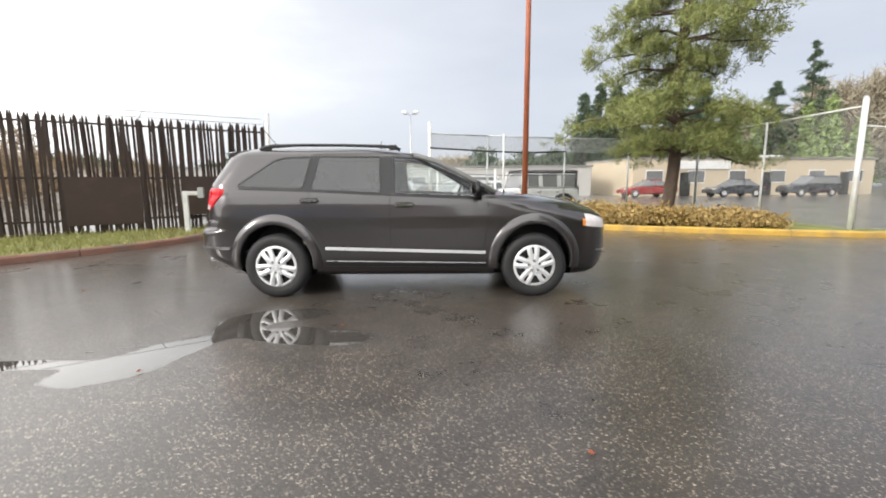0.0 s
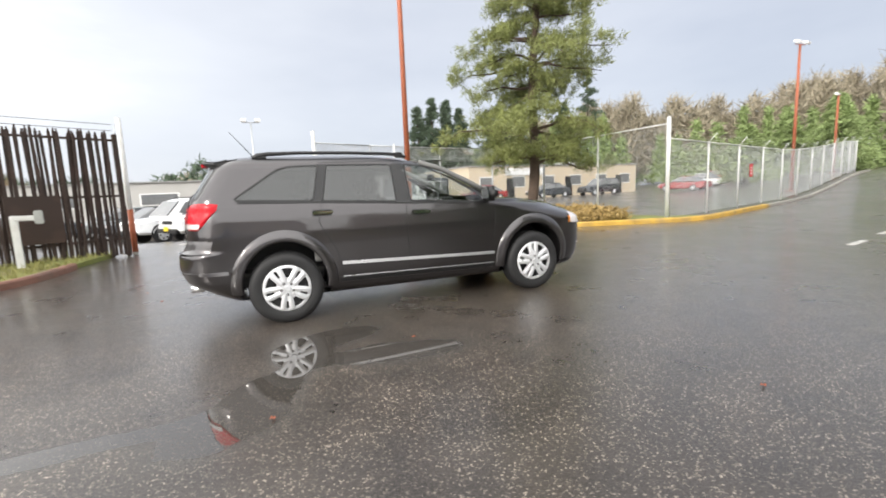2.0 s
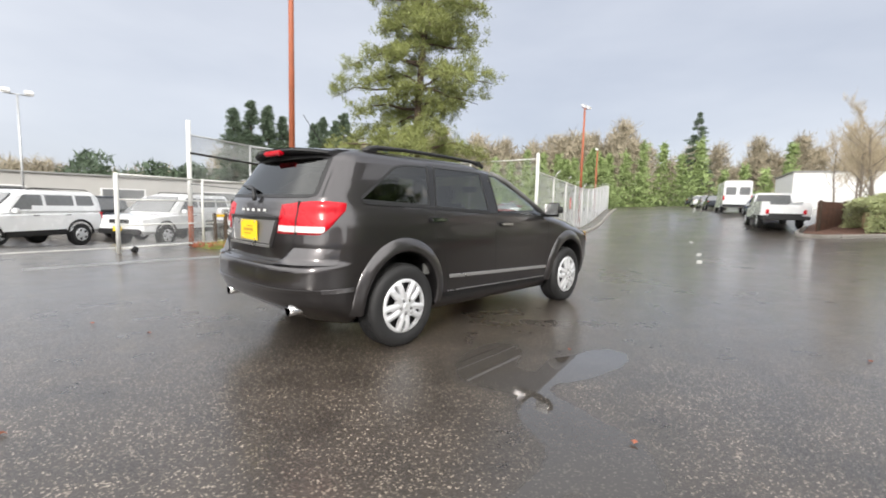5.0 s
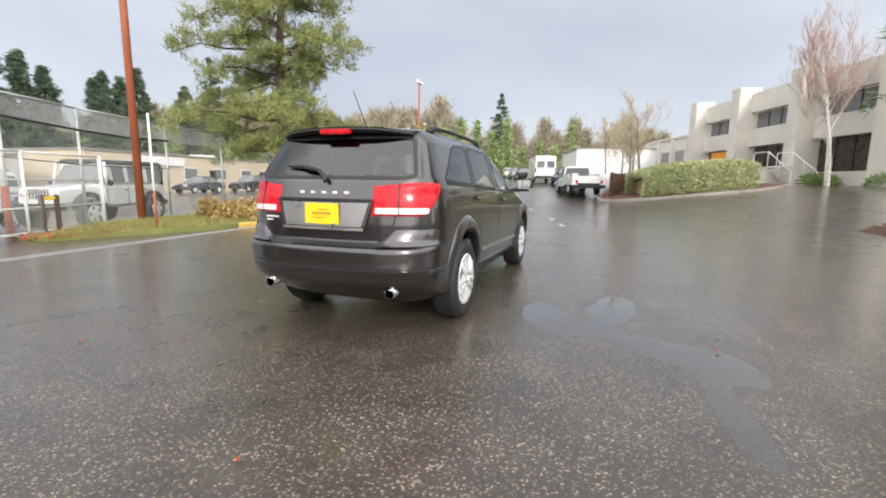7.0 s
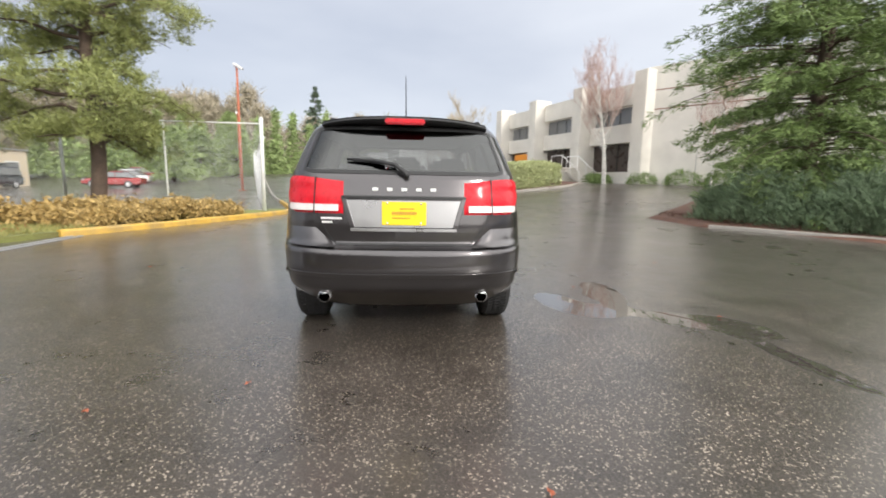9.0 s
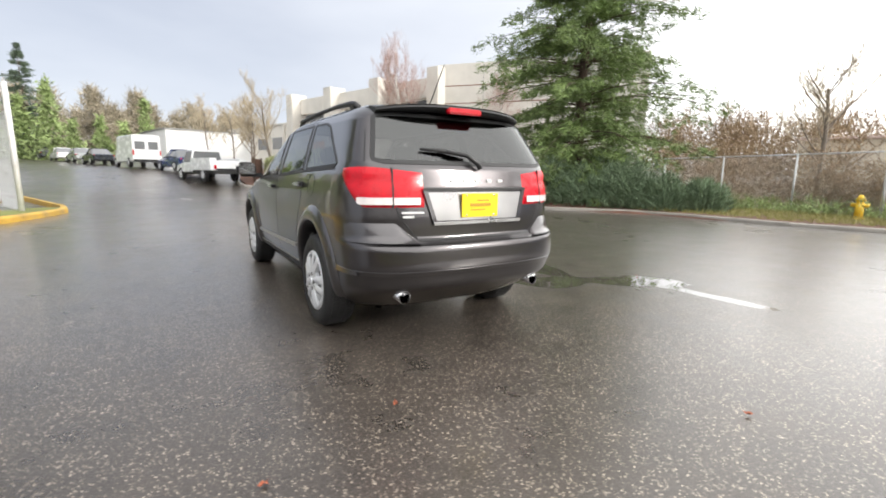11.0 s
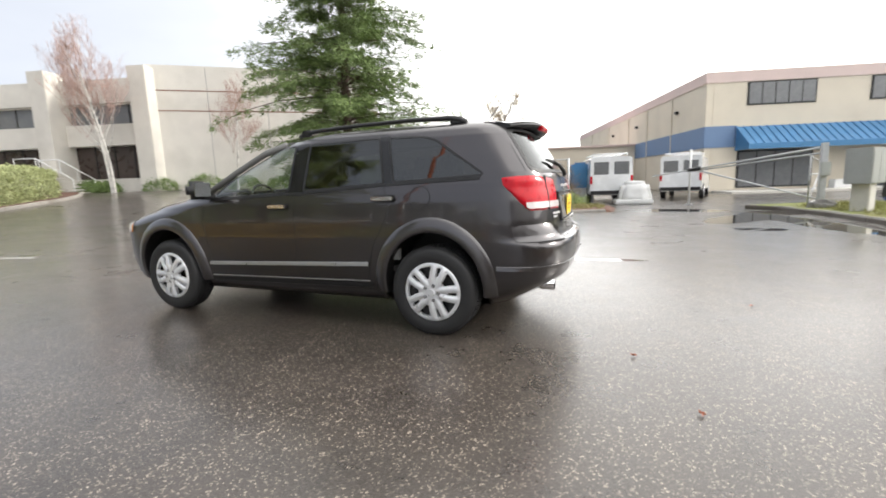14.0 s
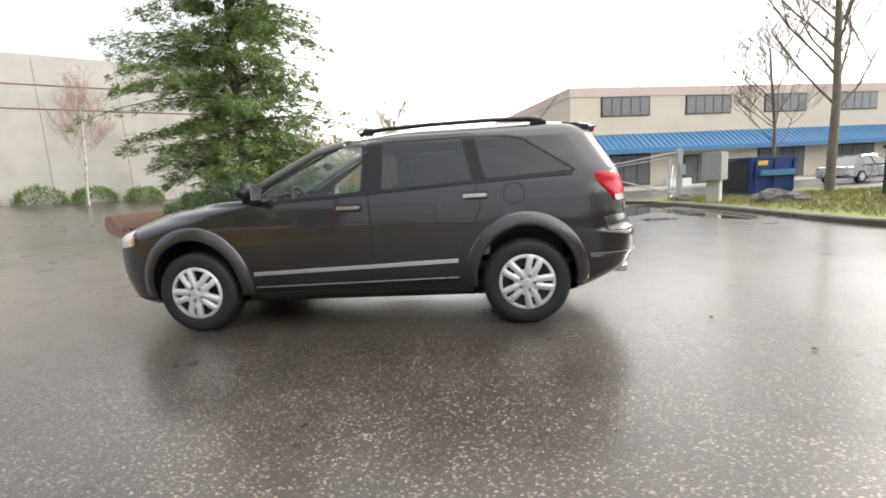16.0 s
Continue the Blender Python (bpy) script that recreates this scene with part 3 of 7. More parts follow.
    skirt = bmesh.ops.extrude_edge_only(grid, edges=rim_edges)
    bmesh.ops.translate(grid, vec=(0, 0.03, 0), verts=[v for v in skirt["geom"] if isinstance(v, bmesh.types.BMVert)])
    part("disc", grid, M_COVER, cover, "silver disc of five twin arms", smooth=True)
    bm = bmesh.new()
    rod(bm, (0, -0.12, 0), (0, -0.143, 0), 0.036, 0.028, 24)
    part("centre_cap", bm, M_COVER, cover)
    for k in range(5):
        a = math.radians(72 * k + 90 + 36)
        hole = rod_part("nut_hole", (0.060 * math.cos(a), -0.120, 0.060 * math.sin(a)), (0.060 * math.cos(a), -0.1355, 0.060 * math.sin(a)), 0.0135, M_BLACK, cover)
        rod_part("wheel_nut", (0.060 * math.cos(a), -0.130, 0.060 * math.sin(a)), (0.060 * math.cos(a), -0.139, 0.060 * math.sin(a)), 0.008, M_SATIN, hole)
    w.matrix_basis = m
    return w


def make_car():
    car = thing("car", pose(0, 0, 0), "dark grey metallic five-door crossover parked on wet asphalt", "car")
    levels = sorted(set([round(z, 4) for z in np.concatenate([np.linspace(0.24, 0.72, 18), [0.735, 0.745, 0.755, 0.765], np.linspace(0.79, 1.14, 22), np.linspace(1.155, 1.60, 54), [1.615, 1.63, 1.645, 1.66, 1.67, 1.68, 1.69, 1.697, 1.70]])]))
    rings = [car_ring(z) for z in levels]
    m = len(rings[0])
    loop = m * 2 - 2
    verts = []
    for r in rings:
        verts += r + [(p[0], -p[1], p[2]) for p in reversed(r[1:-1])]
    sides = {}
    for i in range(len(levels) - 1):
        for k in range(loop):
            f = (i * loop + k, (i + 1) * loop + k, (i + 1) * loop + (k + 1) % loop, i * loop + (k + 1) % loop)
            x, y, z = (sum(verts[v][c] for v in f) / 4 for c in range(3))
            kk = k if k < m - 1 else loop - 1 - k
            if abs(y) > 0.6 and z < 0.85 and min(math.hypot(x - h, min((z - HUB_Z - 0.04) / 1.05, 0.0) if z < HUB_Z + 0.04 else (z - HUB_Z - 0.04) / 1.05) for h in (-HUB_X, HUB_X)) < 0.452:
                continue
            key = "body"
            if kk < 32 and z > 1.2 and inside(y, z, GLASS_REAR) and x < -1.7:
                key = "rear_glass"
            elif kk > 265 and z > 1.145 and inside(y, z, GLASS_FRONT):
                key = "windshield"
            elif abs(y) > 0.5 and z > 1.1:
                s = "left" if y > 0 else "right"
                for nm, poly in (("front", WIN_FRONT), ("rear", WIN_REAR), ("quarter", WIN_QUARTER)):
                    if inside(x, z, poly):
                        key = (nm, s)
                for which, poly in enumerate(PILLARS):
                    if key == "body" and inside(x, z, poly):
                        key = ("pillar", s, which)
            sides.setdefault(key, []).append(f)
    base = [tuple(range(loop))]
    for key, faces in sides.items():
        if key == "body":
            mesh_object("body", verts, faces + base + [tuple(range((len(levels) - 1) * loop, len(levels) * loop))[::-1]], M_PAINT, car, "dark grey metallic body shell", True)
            continue
        used = sorted({v for f in faces for v in f})
        idx = {v: i for i, v in enumerate(used)}
        if key[0] == "pillar":
            mesh_object("door_pillar", [verts[v] for v in used], [tuple(idx[v] for v in f) for f in faces], M_GLOSSBLACK, car, "gloss black door pillar", True)
            continue
        nm = key if isinstance(key, str) else "window"
        clear = key == "windshield" or key[0] == "front"
        lab = "clear glass" if clear else "dark privacy glass"
        mesh_object(nm, [verts[v] for v in used], [tuple(idx[v] for v in f) for f in faces], M_CLEAR if clear else M_TINT, car, lab, True).visible_shadow = not clear
    for s in (-1, 1):
        at = on_side(s)
        for poly in (WIN_FRONT, WIN_REAR, WIN_QUARTER):
            ribbon("window_seal", fill_line(poly + poly[:1], 0.03)[:-1], 0.022, 0.004, M_BLACK, car, at, True)
        seams = ([(0.92, 1.10), (0.93, 0.9), (0.89, 0.62), (0.86, 0.42)], [(-0.155, 1.15), (-0.165, 0.9), (-0.15, 0.6), (-0.14, 0.40)],
                 [(-1.04, 1.21), (-1.09, 1.0), (-1.02, 0.86), (-0.93, 0.70), (-0.885, 0.52), (-0.86, 0.40)], [(0.86, 0.40), (-0.86, 0.395)],
                 [(-1.03, 1.60), (-0.2, 1.605), (0.08, 1.60)])
        for line in seams:
            ribbon("door_seam", fill_line(line), 0.009, 0.0015, M_BLACK, car, at, depth=0.001)
        ribbon("side_strip", fill_line([(-0.885, 0.557), (-0.15, 0.535), (0.90, 0.505)]), 0.036, 0.020, M_SATIN, car, at, label="satin silver side moulding", tilt=0.010)
        ribbon("sill_line", fill_line([(-0.88, 0.412), (0.90, 0.385)]), 0.008, 0.014, M_SATIN, car, at, label="thin satin sill line", tilt=0.003)
        ribbon("sill_trim", fill_line([(-0.90, 0.375), (0.90, 0.35)]), 0.05, 0.012, M_BLACK, car, at)
        ribbon("belt_trim", fill_line([(-1.83, 1.222), (-1.04, 1.195), (-0.2, 1.148), (0.84, 1.102)]), 0.018, 0.008, M_BLACK, car, at)
        for hx in (-HUB_X, HUB_X):
            verts, faces = [], []
            steps = 40
            prof = [(0.405, -0.10), (0.405, 0.018), (0.410, 0.031), (0.425, 0.036), (0.460, 0.030), (0.495, 0.014), (0.512, 0.003), (0.520, -0.012)]
            for i in range(steps + 1):
                a = radians(-11 + 202 * i / steps)
                for r, o in prof:
                    x, z = hx + r * math.cos(a) * 1.0, HUB_Z + 0.04 + r * math.sin(a) * (1.06 if a > 0 else 1)
                    z = max(z, 0.325)
                    ref = side_y(min(max(x, -2.3), 2.2), max(z, 0.3))
                    ref = max(ref, 0.80)
                    verts.append((x, s * (ref + o), z))
            c = len(prof)
            for i in range(steps):
                faces += [(i * c + k, i * c + k + 1, (i + 1) * c + k + 1, (i + 1) * c + k) for k in range(c - 1)]
            mesh_object("wheel_arch_flare", verts, faces, M_PAINTLIT, car, "dark grey moulded arch flare", True)
            verts, faces = [], []
            for i in range(25):
                a = radians(-10 + 200 * i / 24)
                verts += [(hx + 0.43 * math.cos(a), s * 0.86, HUB_Z + 0.04 + 0.44 * math.sin(a)), (hx + 0.43 * math.cos(a), s * 0.45, HUB_Z + 0.04 + 0.44 * math.sin(a))]
            faces = [(2 * i, 2 * i + 1, 2 * i + 3, 2 * i + 2) for i in range(24)] + [tuple(2 * i + 1 for i in range(25))]
            mesh_object("wheel_well", verts, faces, M_BLACK, car, "black wheel well liner")
            w = make_wheel(pose(hx, s * 0.79, HUB_Z, 0, -16 + 27 * (hx > 0) + 20 * (s < 0), 0 if s < 0 else 180))
            w.parent = car
        for hx, hz in ((-1.045, 1.09), (0.005, 1.04)):
            y = side_y(hx, hz)
            bm = bmesh.new()
            vs = box(bm, (hx, s * (y + 0.035), hz), (0.205, 0.022, 0.03), 0.010)
            part("door_handle", bm, M_CHROME, car, "chrome pull handle")
            for dx in (-0.085, 0.085):
                box_part("handle_mount", (hx + dx, s * (y + 0.014), hz), (0.028, 0.04, 0.026), M_BLACK, car, 0.006)
            # no hollow here: a flat black band gives the shade behind the handle
            ribbon("handle_recess_shade", fill_line([(hx - 0.10, hz - 0.004), (hx + 0.085, hz - 0.004)]), 0.075, 0.003, M_BLACK, car, at)
        # mirror
        bm = bmesh.new()
        vs = box(bm, (0.80, s * 1.03, 1.205), (0.13, 0.21, 0.165), 0.045)
        for v in vs:
            if v.co.x > 0.82:
                v.co.z = 1.205 + (v.co.z - 1.205) * 0.72
        part("mirror_cap", bm, M_BLACK, car, "black mirror housing", True)
        box_part("mirror_glass", (0.729, s * 1.03, 1.21), (0.006, 0.17, 0.125), M_CHROME, car, 0.002)
        box_part("mirror_arm", (0.82, s * 0.915, 1.14), (0.09, 0.13, 0.05), M_BLACK, car, 0.015)
        # tail lamp wraps the corner
        for nm, mt, u0, u1, proud in (("tail_lamp_lens", M_LENS, 0.0, 1.0, 0.016), ("reversing_lens", M_LENSW, 0.03, 0.70, 0.019)):
            verts, faces = [], []
            nu, nv = 28, 10
            for i in range(nu + 1):
                u = u0 + (u1 - u0) * i / nu
                for j in range(nv + 1):
                    v = j / nv
                    zb = 0.975 + (max(u - 0.62, 0) / 0.38) ** 1.4 * 0.20
                    zt = 1.195 + 0.035 * math.sin(u * math.pi * 0.75)
                    if mt is M_LENSW:
                        zb, zt = max(0.992, zb + 0.008), max(1.038, zb + 0.02)
                    z = zb + (zt - zb) * v
                    r, n, f, p = corner(z)
                    a0 = math.asin((0.425 / car_w(z)) ** (n / 2))
                    a1 = math.acos((1 - 0.33 / r) ** (n / 2))
                    a = a0 + (a1 - a0) * u
                    x = car_rear(z) + r * (1 - math.cos(a) ** (2 / n))
                    y = car_w(z) * 0.985 * math.sin(a) ** (2 / n)
                    edge = proud if mt is M_LENSW else proud * min(1, 8 * min(u, 1 - u), 8 * min(v, 1 - v))
                    verts.append((x - edge * math.cos(a), s * (y + edge * math.sin(a)), z))
            faces = [(i * (nv + 1) + j, i * (nv + 1) + j + 1, (i + 1) * (nv + 1) + j + 1, (i + 1) * (nv + 1) + j) for i in range(nu) for j in range(nv)]
            mesh_object(nm, verts, faces, mt, car, "red tail lamp lens" if mt is M_LENS else "pale reversing lens", True)
        ribbon("lamp_split", fill_line([(s * 0.625, 0.975), (s * 0.615, 1.225)]), 0.010, 0.020, M_BLACK, car, on_rear)
        # front lamp and amber corner
        for nm, x0, x1, mt in (("headlamp", 2.0, 2.25, M_LENSW), ("side_marker", 1.965, 2.0, M_AMBER)):
            verts, faces = [], []
            for i in range(11):
                x = x0 + (x1 - x0) * i / 10
                for j in range(6):
                    z = 0.76 + (0.13 - 0.2 * max(x - 2.1, 0)) * j / 5 * (0.6 if mt is M_AMBER else 1) + 0.14 * (2.27 - x)
                    verts.append((x + 0.008, s * (side_y(x, z) + 0.010), z))
            faces = [(i * 6 + j, i * 6 + j + 1, (i + 1) * 6 + j + 1, (i + 1) * 6 + j) for i in range(10) for j in range(5)]
            mesh_object(nm, verts, faces, mt, car, smooth=True)
        ribbon("fog_lamp_trim", fill_line([(2.15, 0.52), (2.34, 0.50)]), 0.02, 0.006, M_SATIN, car, at)
        ribbon("bumper_lip", fill_line([(1.93, 0.30), (2.34, 0.285)]), 0.06, 0.012, M_BLACK, car, at)
        # exhaust tip
        bm = bmesh.new()
        for r, x0, x1 in ((0.044, -2.335, -2.22), ):
            out = bmesh.ops.create_cone(bm, cap_ends=False, segments=24, radius1=r, radius2=r * 0.9, depth=x1 - x0)
            inn = bmesh.ops.create_cone(bm, cap_ends=False, segments=24, radius1=r * 0.86, radius2=r * 0.8, depth=x1 - x0)
            lip = [v for v in out["verts"] + inn["verts"] if v.co.z < 0]
            bmesh.ops.bridge_loops(bm, edges=[e for e in bm.edges if e.verts[0] in lip and e.verts[1] in lip])
            bmesh.ops.transform(bm, matrix=Matrix.Translation(((x0 + x1) / 2, s * 0.56, 0.388)) @ Matrix.Rotation(radians(90), 4, "Y") @ Matrix.Diagonal((1, 1.0, 1, 1)), verts=bm.verts)
        part("exhaust_tip", bm, M_CHROME, car, "chrome round exhaust tip", True)
        rod_part("exhaust_pipe", (-2.25, s * 0.56, 0.388), (-2.0, s * 0.55, 0.36), 0.03, M_BLACK, car)
        # roof rail
        pts = [(-1.66, s * 0.597, 1.655), (-1.61, s * 0.60, 1.682), (-1.52, s * 0.603, 1.698), (-1.2, s * 0.61, 1.708), (-0.7, s * 0.61, 1.704), (-0.3, s * 0.605, 1.692), (-0.13, s * 0.60, 1.680), (-0.06, s * 0.597, 1.65)]
        tube_part("roof_rail", pts, [0.028, 0.026, 0.022, 0.017, 0.017, 0.018, 0.02, 0.02], M_BLACK, car, "black roof rail")
        for dx in (-1.58, -0.14):
            box_part("rail_foot", (dx, s * 0.602, 1.676), (0.10, 0.036, 0.06), M_BLACK, car, 0.012)
        # tailgate edge and bumper shoulder
        ribbon("tailgate_seam", fill_line([(s * 0.60, 0.985), (s * 0.585, 0.92), (s * 0.50, 0.80), (s * 0.47, 0.772)]), 0.012, 0.002, M_BLACK, car, on_rear, depth=0.001)
        ribbon("tailgate_seam", fill_line([(s * 0.755, 1.262), (s * 0.66, 1.58)]), 0.008, 0.002, M_BLACK, car, on_rear, depth=0.001)
        verts, faces = [], []
        for i in range(15):
            y = 0.47 + 0.40 * i / 14
            for j in range(6):
                z = 0.755 + (0.12 * min((y - 0.47) / 0.14, 1)) * j / 5
                x = rear_x(min(y, 0.87), z)
                o = 0.055 * (1 - j / 5) ** 0.7 * max(0.25, 1 - (y - 0.47) / 0.55) + 0.004
                verts.append((x - o, s * (y + o * 0.15), z))
        faces = [(i * 6 + j, i * 6 + j + 1, (i + 1) * 6 + j + 1, (i + 1) * 6 + j) for i in range(14) for j in range(5)]
        mesh_object("bumper_shoulder", verts, faces, M_PAINTLIT, car, "", True)
    # fuel flap on the left flank
    circle = [(-1.36 + 0.085 * math.cos(a), 1.09 + 0.085 * math.sin(a)) for a in np.linspace(0, math.tau, 33)[:-1]]
    ribbon("fuel_flap", circle, 0.007, 0.002, M_BLACK, car, on_side(1), True, depth=0.001)
    ribbon("tailgate_seam", fill_line([(-0.47, 0.768), (0.47, 0.768)]), 0.014, 0.003, M_BLACK, car, on_rear, depth=0.001)
    ribbon("bumper_crease", fill_line([(0.85, 0.555), (-0.85, 0.555)]), 0.036, 0.010, M_PAINTLIT, car, on_rear)
    for s in (-1, 1):
        ribbon("bumper_crease", fill_line([(-2.22, 0.556), (-1.96, 0.556)]), 0.036, 0.016, M_PAINTLIT, car, on_side(s), tilt=0.010)
    ribbon("bumper_step", fill_line([(-0.80, 0.748), (0.80, 0.748)]), 0.014, 0.012, M_PAINTLIT, car, on_rear)
    ribbon("rear_glass_seal", fill_line(GLASS_REAR + GLASS_REAR[:1], 0.03)[:-1], 0.03, 0.005, M_BLACK, car, on_rear, True)
    # plate bay
    for s in (-1, 1):
        ribbon("plate_surround", fill_line([(s * 0.415, 1.085), (s * 0.352, 0.872)]), 0.035, 0.016, M_PAINTLIT, car, on_rear)
    verts = [on_rear((-1 + 2 * i / 12) * (0.34 + 0.06 * j / 4), 0.885 + 0.185 * j / 4, 0.006) for i in range(13) for j in range(5)]
    faces = [(i * 5 + j, i * 5 + j + 1, (i + 1) * 5 + j + 1, (i + 1) * 5 + j) for i in range(12) for j in range(4)]
    mesh_object("plate_bay", verts, faces, M_SATIN, car, "pale satin plate bay", True)
    ribbon("plate_bay_lip", fill_line([(-0.365, 0.868), (0.365, 0.868)]), 0.022, 0.026, M_SATIN, car, on_rear)
    ribbon("plate_bay_hood", fill_line([(-0.43, 1.09), (0.43, 1.09)]), 0.020, 0.022, M_BLACK, car, on_rear)
    px = rear_x(0.0, 0.98) - 0.02
    box_part("licence_plate", (px, 0.0, 0.982), (0.006, 0.305, 0.160), M_PLATE, car, 0.002, label="yellow dealer plate")
    for y, z, w, h in ((0.0, 0.985, 0.17, 0.020), (0.02, 0.952, 0.12, 0.008), (-0.02, 1.015, 0.10, 0.009)):
        box_part("plate_bar", (px - 0.005, y, z), (0.003, w, h), M_PLATEINK, car)
    for y in (-0.115, 0.115):
        for z in (0.915, 1.05):
            rod_part("plate_screw", (px, y, z), (px - 0.007, y, z), 0.007, M_CHROME, car)
    for i in range(5):
        y = 0.20 - 0.10 * i
        box_part("tailgate_badge", (rear_x(y, 1.145) - 0.006, y, 1.145), (0.008, 0.040, 0.022), M_BADGE, car, 0.002, label="small chrome badge")
    for y, z, w in ((0.50, 0.942, 0.15), (0.53, 0.915, 0.075)):
        box_part("name_badge", (rear_x(y, z) - 0.010, y, z), (0.006, w, 0.014), M_BADGE, car, 0.001, rz=-0.2)
    box_part("rear_valance", (-2.08, 0, 0.40), (0.20, 1.2, 0.12), M_BLACK, car, 0.03, label="black bumper valance")
    # wiper
    tube_part("rear_wiper_arm", [on_rear(-0.02, 1.225, 0.03), on_rear(-0.005, 1.26, 0.045), on_rear(0.07, 1.315, 0.05), on_rear(0.22, 1.335, 0.04)], [0.018, 0.018, 0.015, 0.012], M_BLACK, car)
    tube_part("rear_wiper_blade", [on_rear(0.06, 1.312, 0.03), on_rear(0.22, 1.338, 0.03), on_rear(0.40, 1.348, 0.024)], [0.010, 0.016, 0.008], M_BLACK, car)
    # spoiler with the high stop lamp
    verts, faces = [], []
    for i in range(25):
        y = -0.61 + 1.22 * i / 24
        k = 1 - (abs(y) / 0.61) ** 3 * 0.45
        zt = 1.672 - 0.035 * (abs(y) / 0.61) ** 2.4
        tip = rear_x(min(abs(y), 0.6), 1.60) - 0.10 * k
        verts += [(-1.90, y, zt + 0.008), (tip + 0.01, y, zt - 0.02), (tip, y, zt - 0.032), (tip + 0.015, y, zt - 0.045), (tip + 0.14, y, zt - 0.068)]
    faces = [(i * 5 + j, i * 5 + j + 1, (i + 1) * 5 + j + 1, (i + 1) * 5 + j) for i in range(24) for j in range(4)]
    faces += [tuple(range(5)), tuple(range(120, 125))[::-1]]
    mesh_object("spoiler", verts, [f for f in faces], M_BLACK, car, "black roof spoiler", False)
    verts = []
    for i in range(25):
        y = -0.612 + 1.224 * i / 24
        k = 1 - (abs(y) / 0.612) ** 3 * 0.45
        zt = 1.676 - 0.035 * (abs(y) / 0.612) ** 2.4
        tip = rear_x(min(abs(y), 0.6), 1.60) - 0.10 * k
        verts += [(-1.80, y, zt + 0.012), (tip + 0.012, y, zt - 0.016)]
    mesh_object("spoiler_top", verts, [(2 * i, 2 * i + 1, 2 * i + 3, 2 * i + 2) for i in range(24)], M_PAINT, car)
    tip = rear_x(0, 1.60) - 0.10
    box_part("stop_lamp", (tip + 0.01, 0, 1.622), (0.05, 0.285, 0.040), M_LENS, car, 0.010, label="red high stop lamp")
    # antenna
    rod_part("antenna_base", (-1.62, 0, 1.69), (-1.66, 0, 1.715), 0.022, M_BLACK, car, 0.014)
    rod_part("antenna", (-1.65, 0, 1.71), (-1.88, 0, 1.99), 0.005, M_BLACK, car, 0.003)
    # nose
    verts, faces = [], []
    for i in range(17):
        y = -0.55 + 1.1 * i / 16
        for j in range(5):
            z = 0.60 + 0.22 * j / 4
            verts.append((car_nose(z) - 0.78 * (1 - (1 - (abs(y) / 0.9) ** 2.7) ** (1 / 2.7)) + 0.008, y, z))
    faces = [(i * 5 + j, i * 5 + j + 1, (i + 1) * 5 + j + 1, (i + 1) * 5 + j) for i in range(16) for j in range(4)]
    mesh_object("grille", verts, faces, M_BLACK, car, "black front grille", True)
    for s in (-1, 1):
        tube_part("front_wiper", [(1.19, s * 0.35 + 0.2, 1.16), (1.16, s * 0.35 - 0.05, 1.175), (1.13, s * 0.35 - 0.25, 1.185)], 0.009, M_BLACK, car)
    # cabin
    box_part("cabin_floor", (-0.5, 0, 0.50), (3.3, 1.5, 0.04), M_CLOTH, car)
    bm = bmesh.new()
    box(bm, (0.86, 0, 0.98), (0.50, 1.52, 0.26), 0.06)
    box(bm, (0.80, 0.38, 1.12), (0.22, 0.36, 0.09), 0.035)
    part("dashboard", bm, M_BLACK, car, "black dashboard")
    for y in (-0.38, 0.38):
        bm = bmesh.new()
        box(bm, (0.05, y, 0.70), (0.52, 0.50, 0.2), 0.05)
        vs = box(bm, (-0.28, y, 0.98), (0.15, 0.48, 0.58), 0.05)
        bmesh.ops.rotate(bm, cent=(-0.22, y, 0.72), matrix=Matrix.Rotation(radians(-12), 3, "Y"), verts=vs)
        box(bm, (-0.42, y, 1.34), (0.10, 0.27, 0.18), 0.04)
        part("front_seat", bm, M_CLOTH, car, "dark cloth front seat")
    bm = bmesh.new()
    box(bm, (-0.85, 0, 0.72), (0.5, 1.35, 0.2), 0.05)
    box(bm, (-1.12, 0, 1.02), (0.14, 1.35, 0.58), 0.05)
    for y in (-0.42, 0.0, 0.42):
        box(bm, (-1.2, y, 1.35), (0.09, 0.25, 0.14), 0.03)
    part("rear_seat", bm, M_CLOTH, car, "dark cloth rear bench")
    bm = bmesh.new()
    for k in range(28):
        a, b = k * math.tau / 28, (k + 1) * math.tau / 28
        rod(bm, (0, 0.185 * math.cos(a), 0.185 * math.sin(a)), (0, 0.185 * math.cos(b), 0.185 * math.sin(b)), 0.014, None, 6)
    rod(bm, (0, -0.18, 0), (0, 0.18, 0), 0.018, None, 6)
    rod(bm, (0, 0, 0), (0, 0, -0.18), 0.018, None, 6)
    rod(bm, (0, 0, 0), (0.16, 0, -0.02), 0.03, None, 8)
    bmesh.ops.transform(bm, matrix=pose(0.60, 0.38, 1.07, 0, 24, 0), verts=bm.verts)
    part("steering_wheel", bm, M_BLACK, car, "black steering wheel", True)
    box_part("rear_view_mirror", (0.46, 0, 1.43), (0.03, 0.24, 0.07), M_BLACK, car, 0.015)
    box_part("headliner", (-0.85, 0, 1.605), (1.9, 1.15, 0.02), M_GREYTRIM, car)
    for s in (-1, 1):
        box_part("door_card", (-0.15, s * 0.82, 0.85), (2.0, 0.04, 0.52), M_GREYTRIM, car, 0.01)
        tube_part("pillar_lining", [(1.02, s * 0.74, 1.16), (0.66, s * 0.68, 1.36), (0.34, s * 0.63, 1.52), (0.1, s * 0.6, 1.59)], 0.03, M_GREYTRIM, car)
    box_part("underbody", (0.15, 0, 0.28), (3.6, 1.2, 0.10), M_BLACK, car, 0.02)
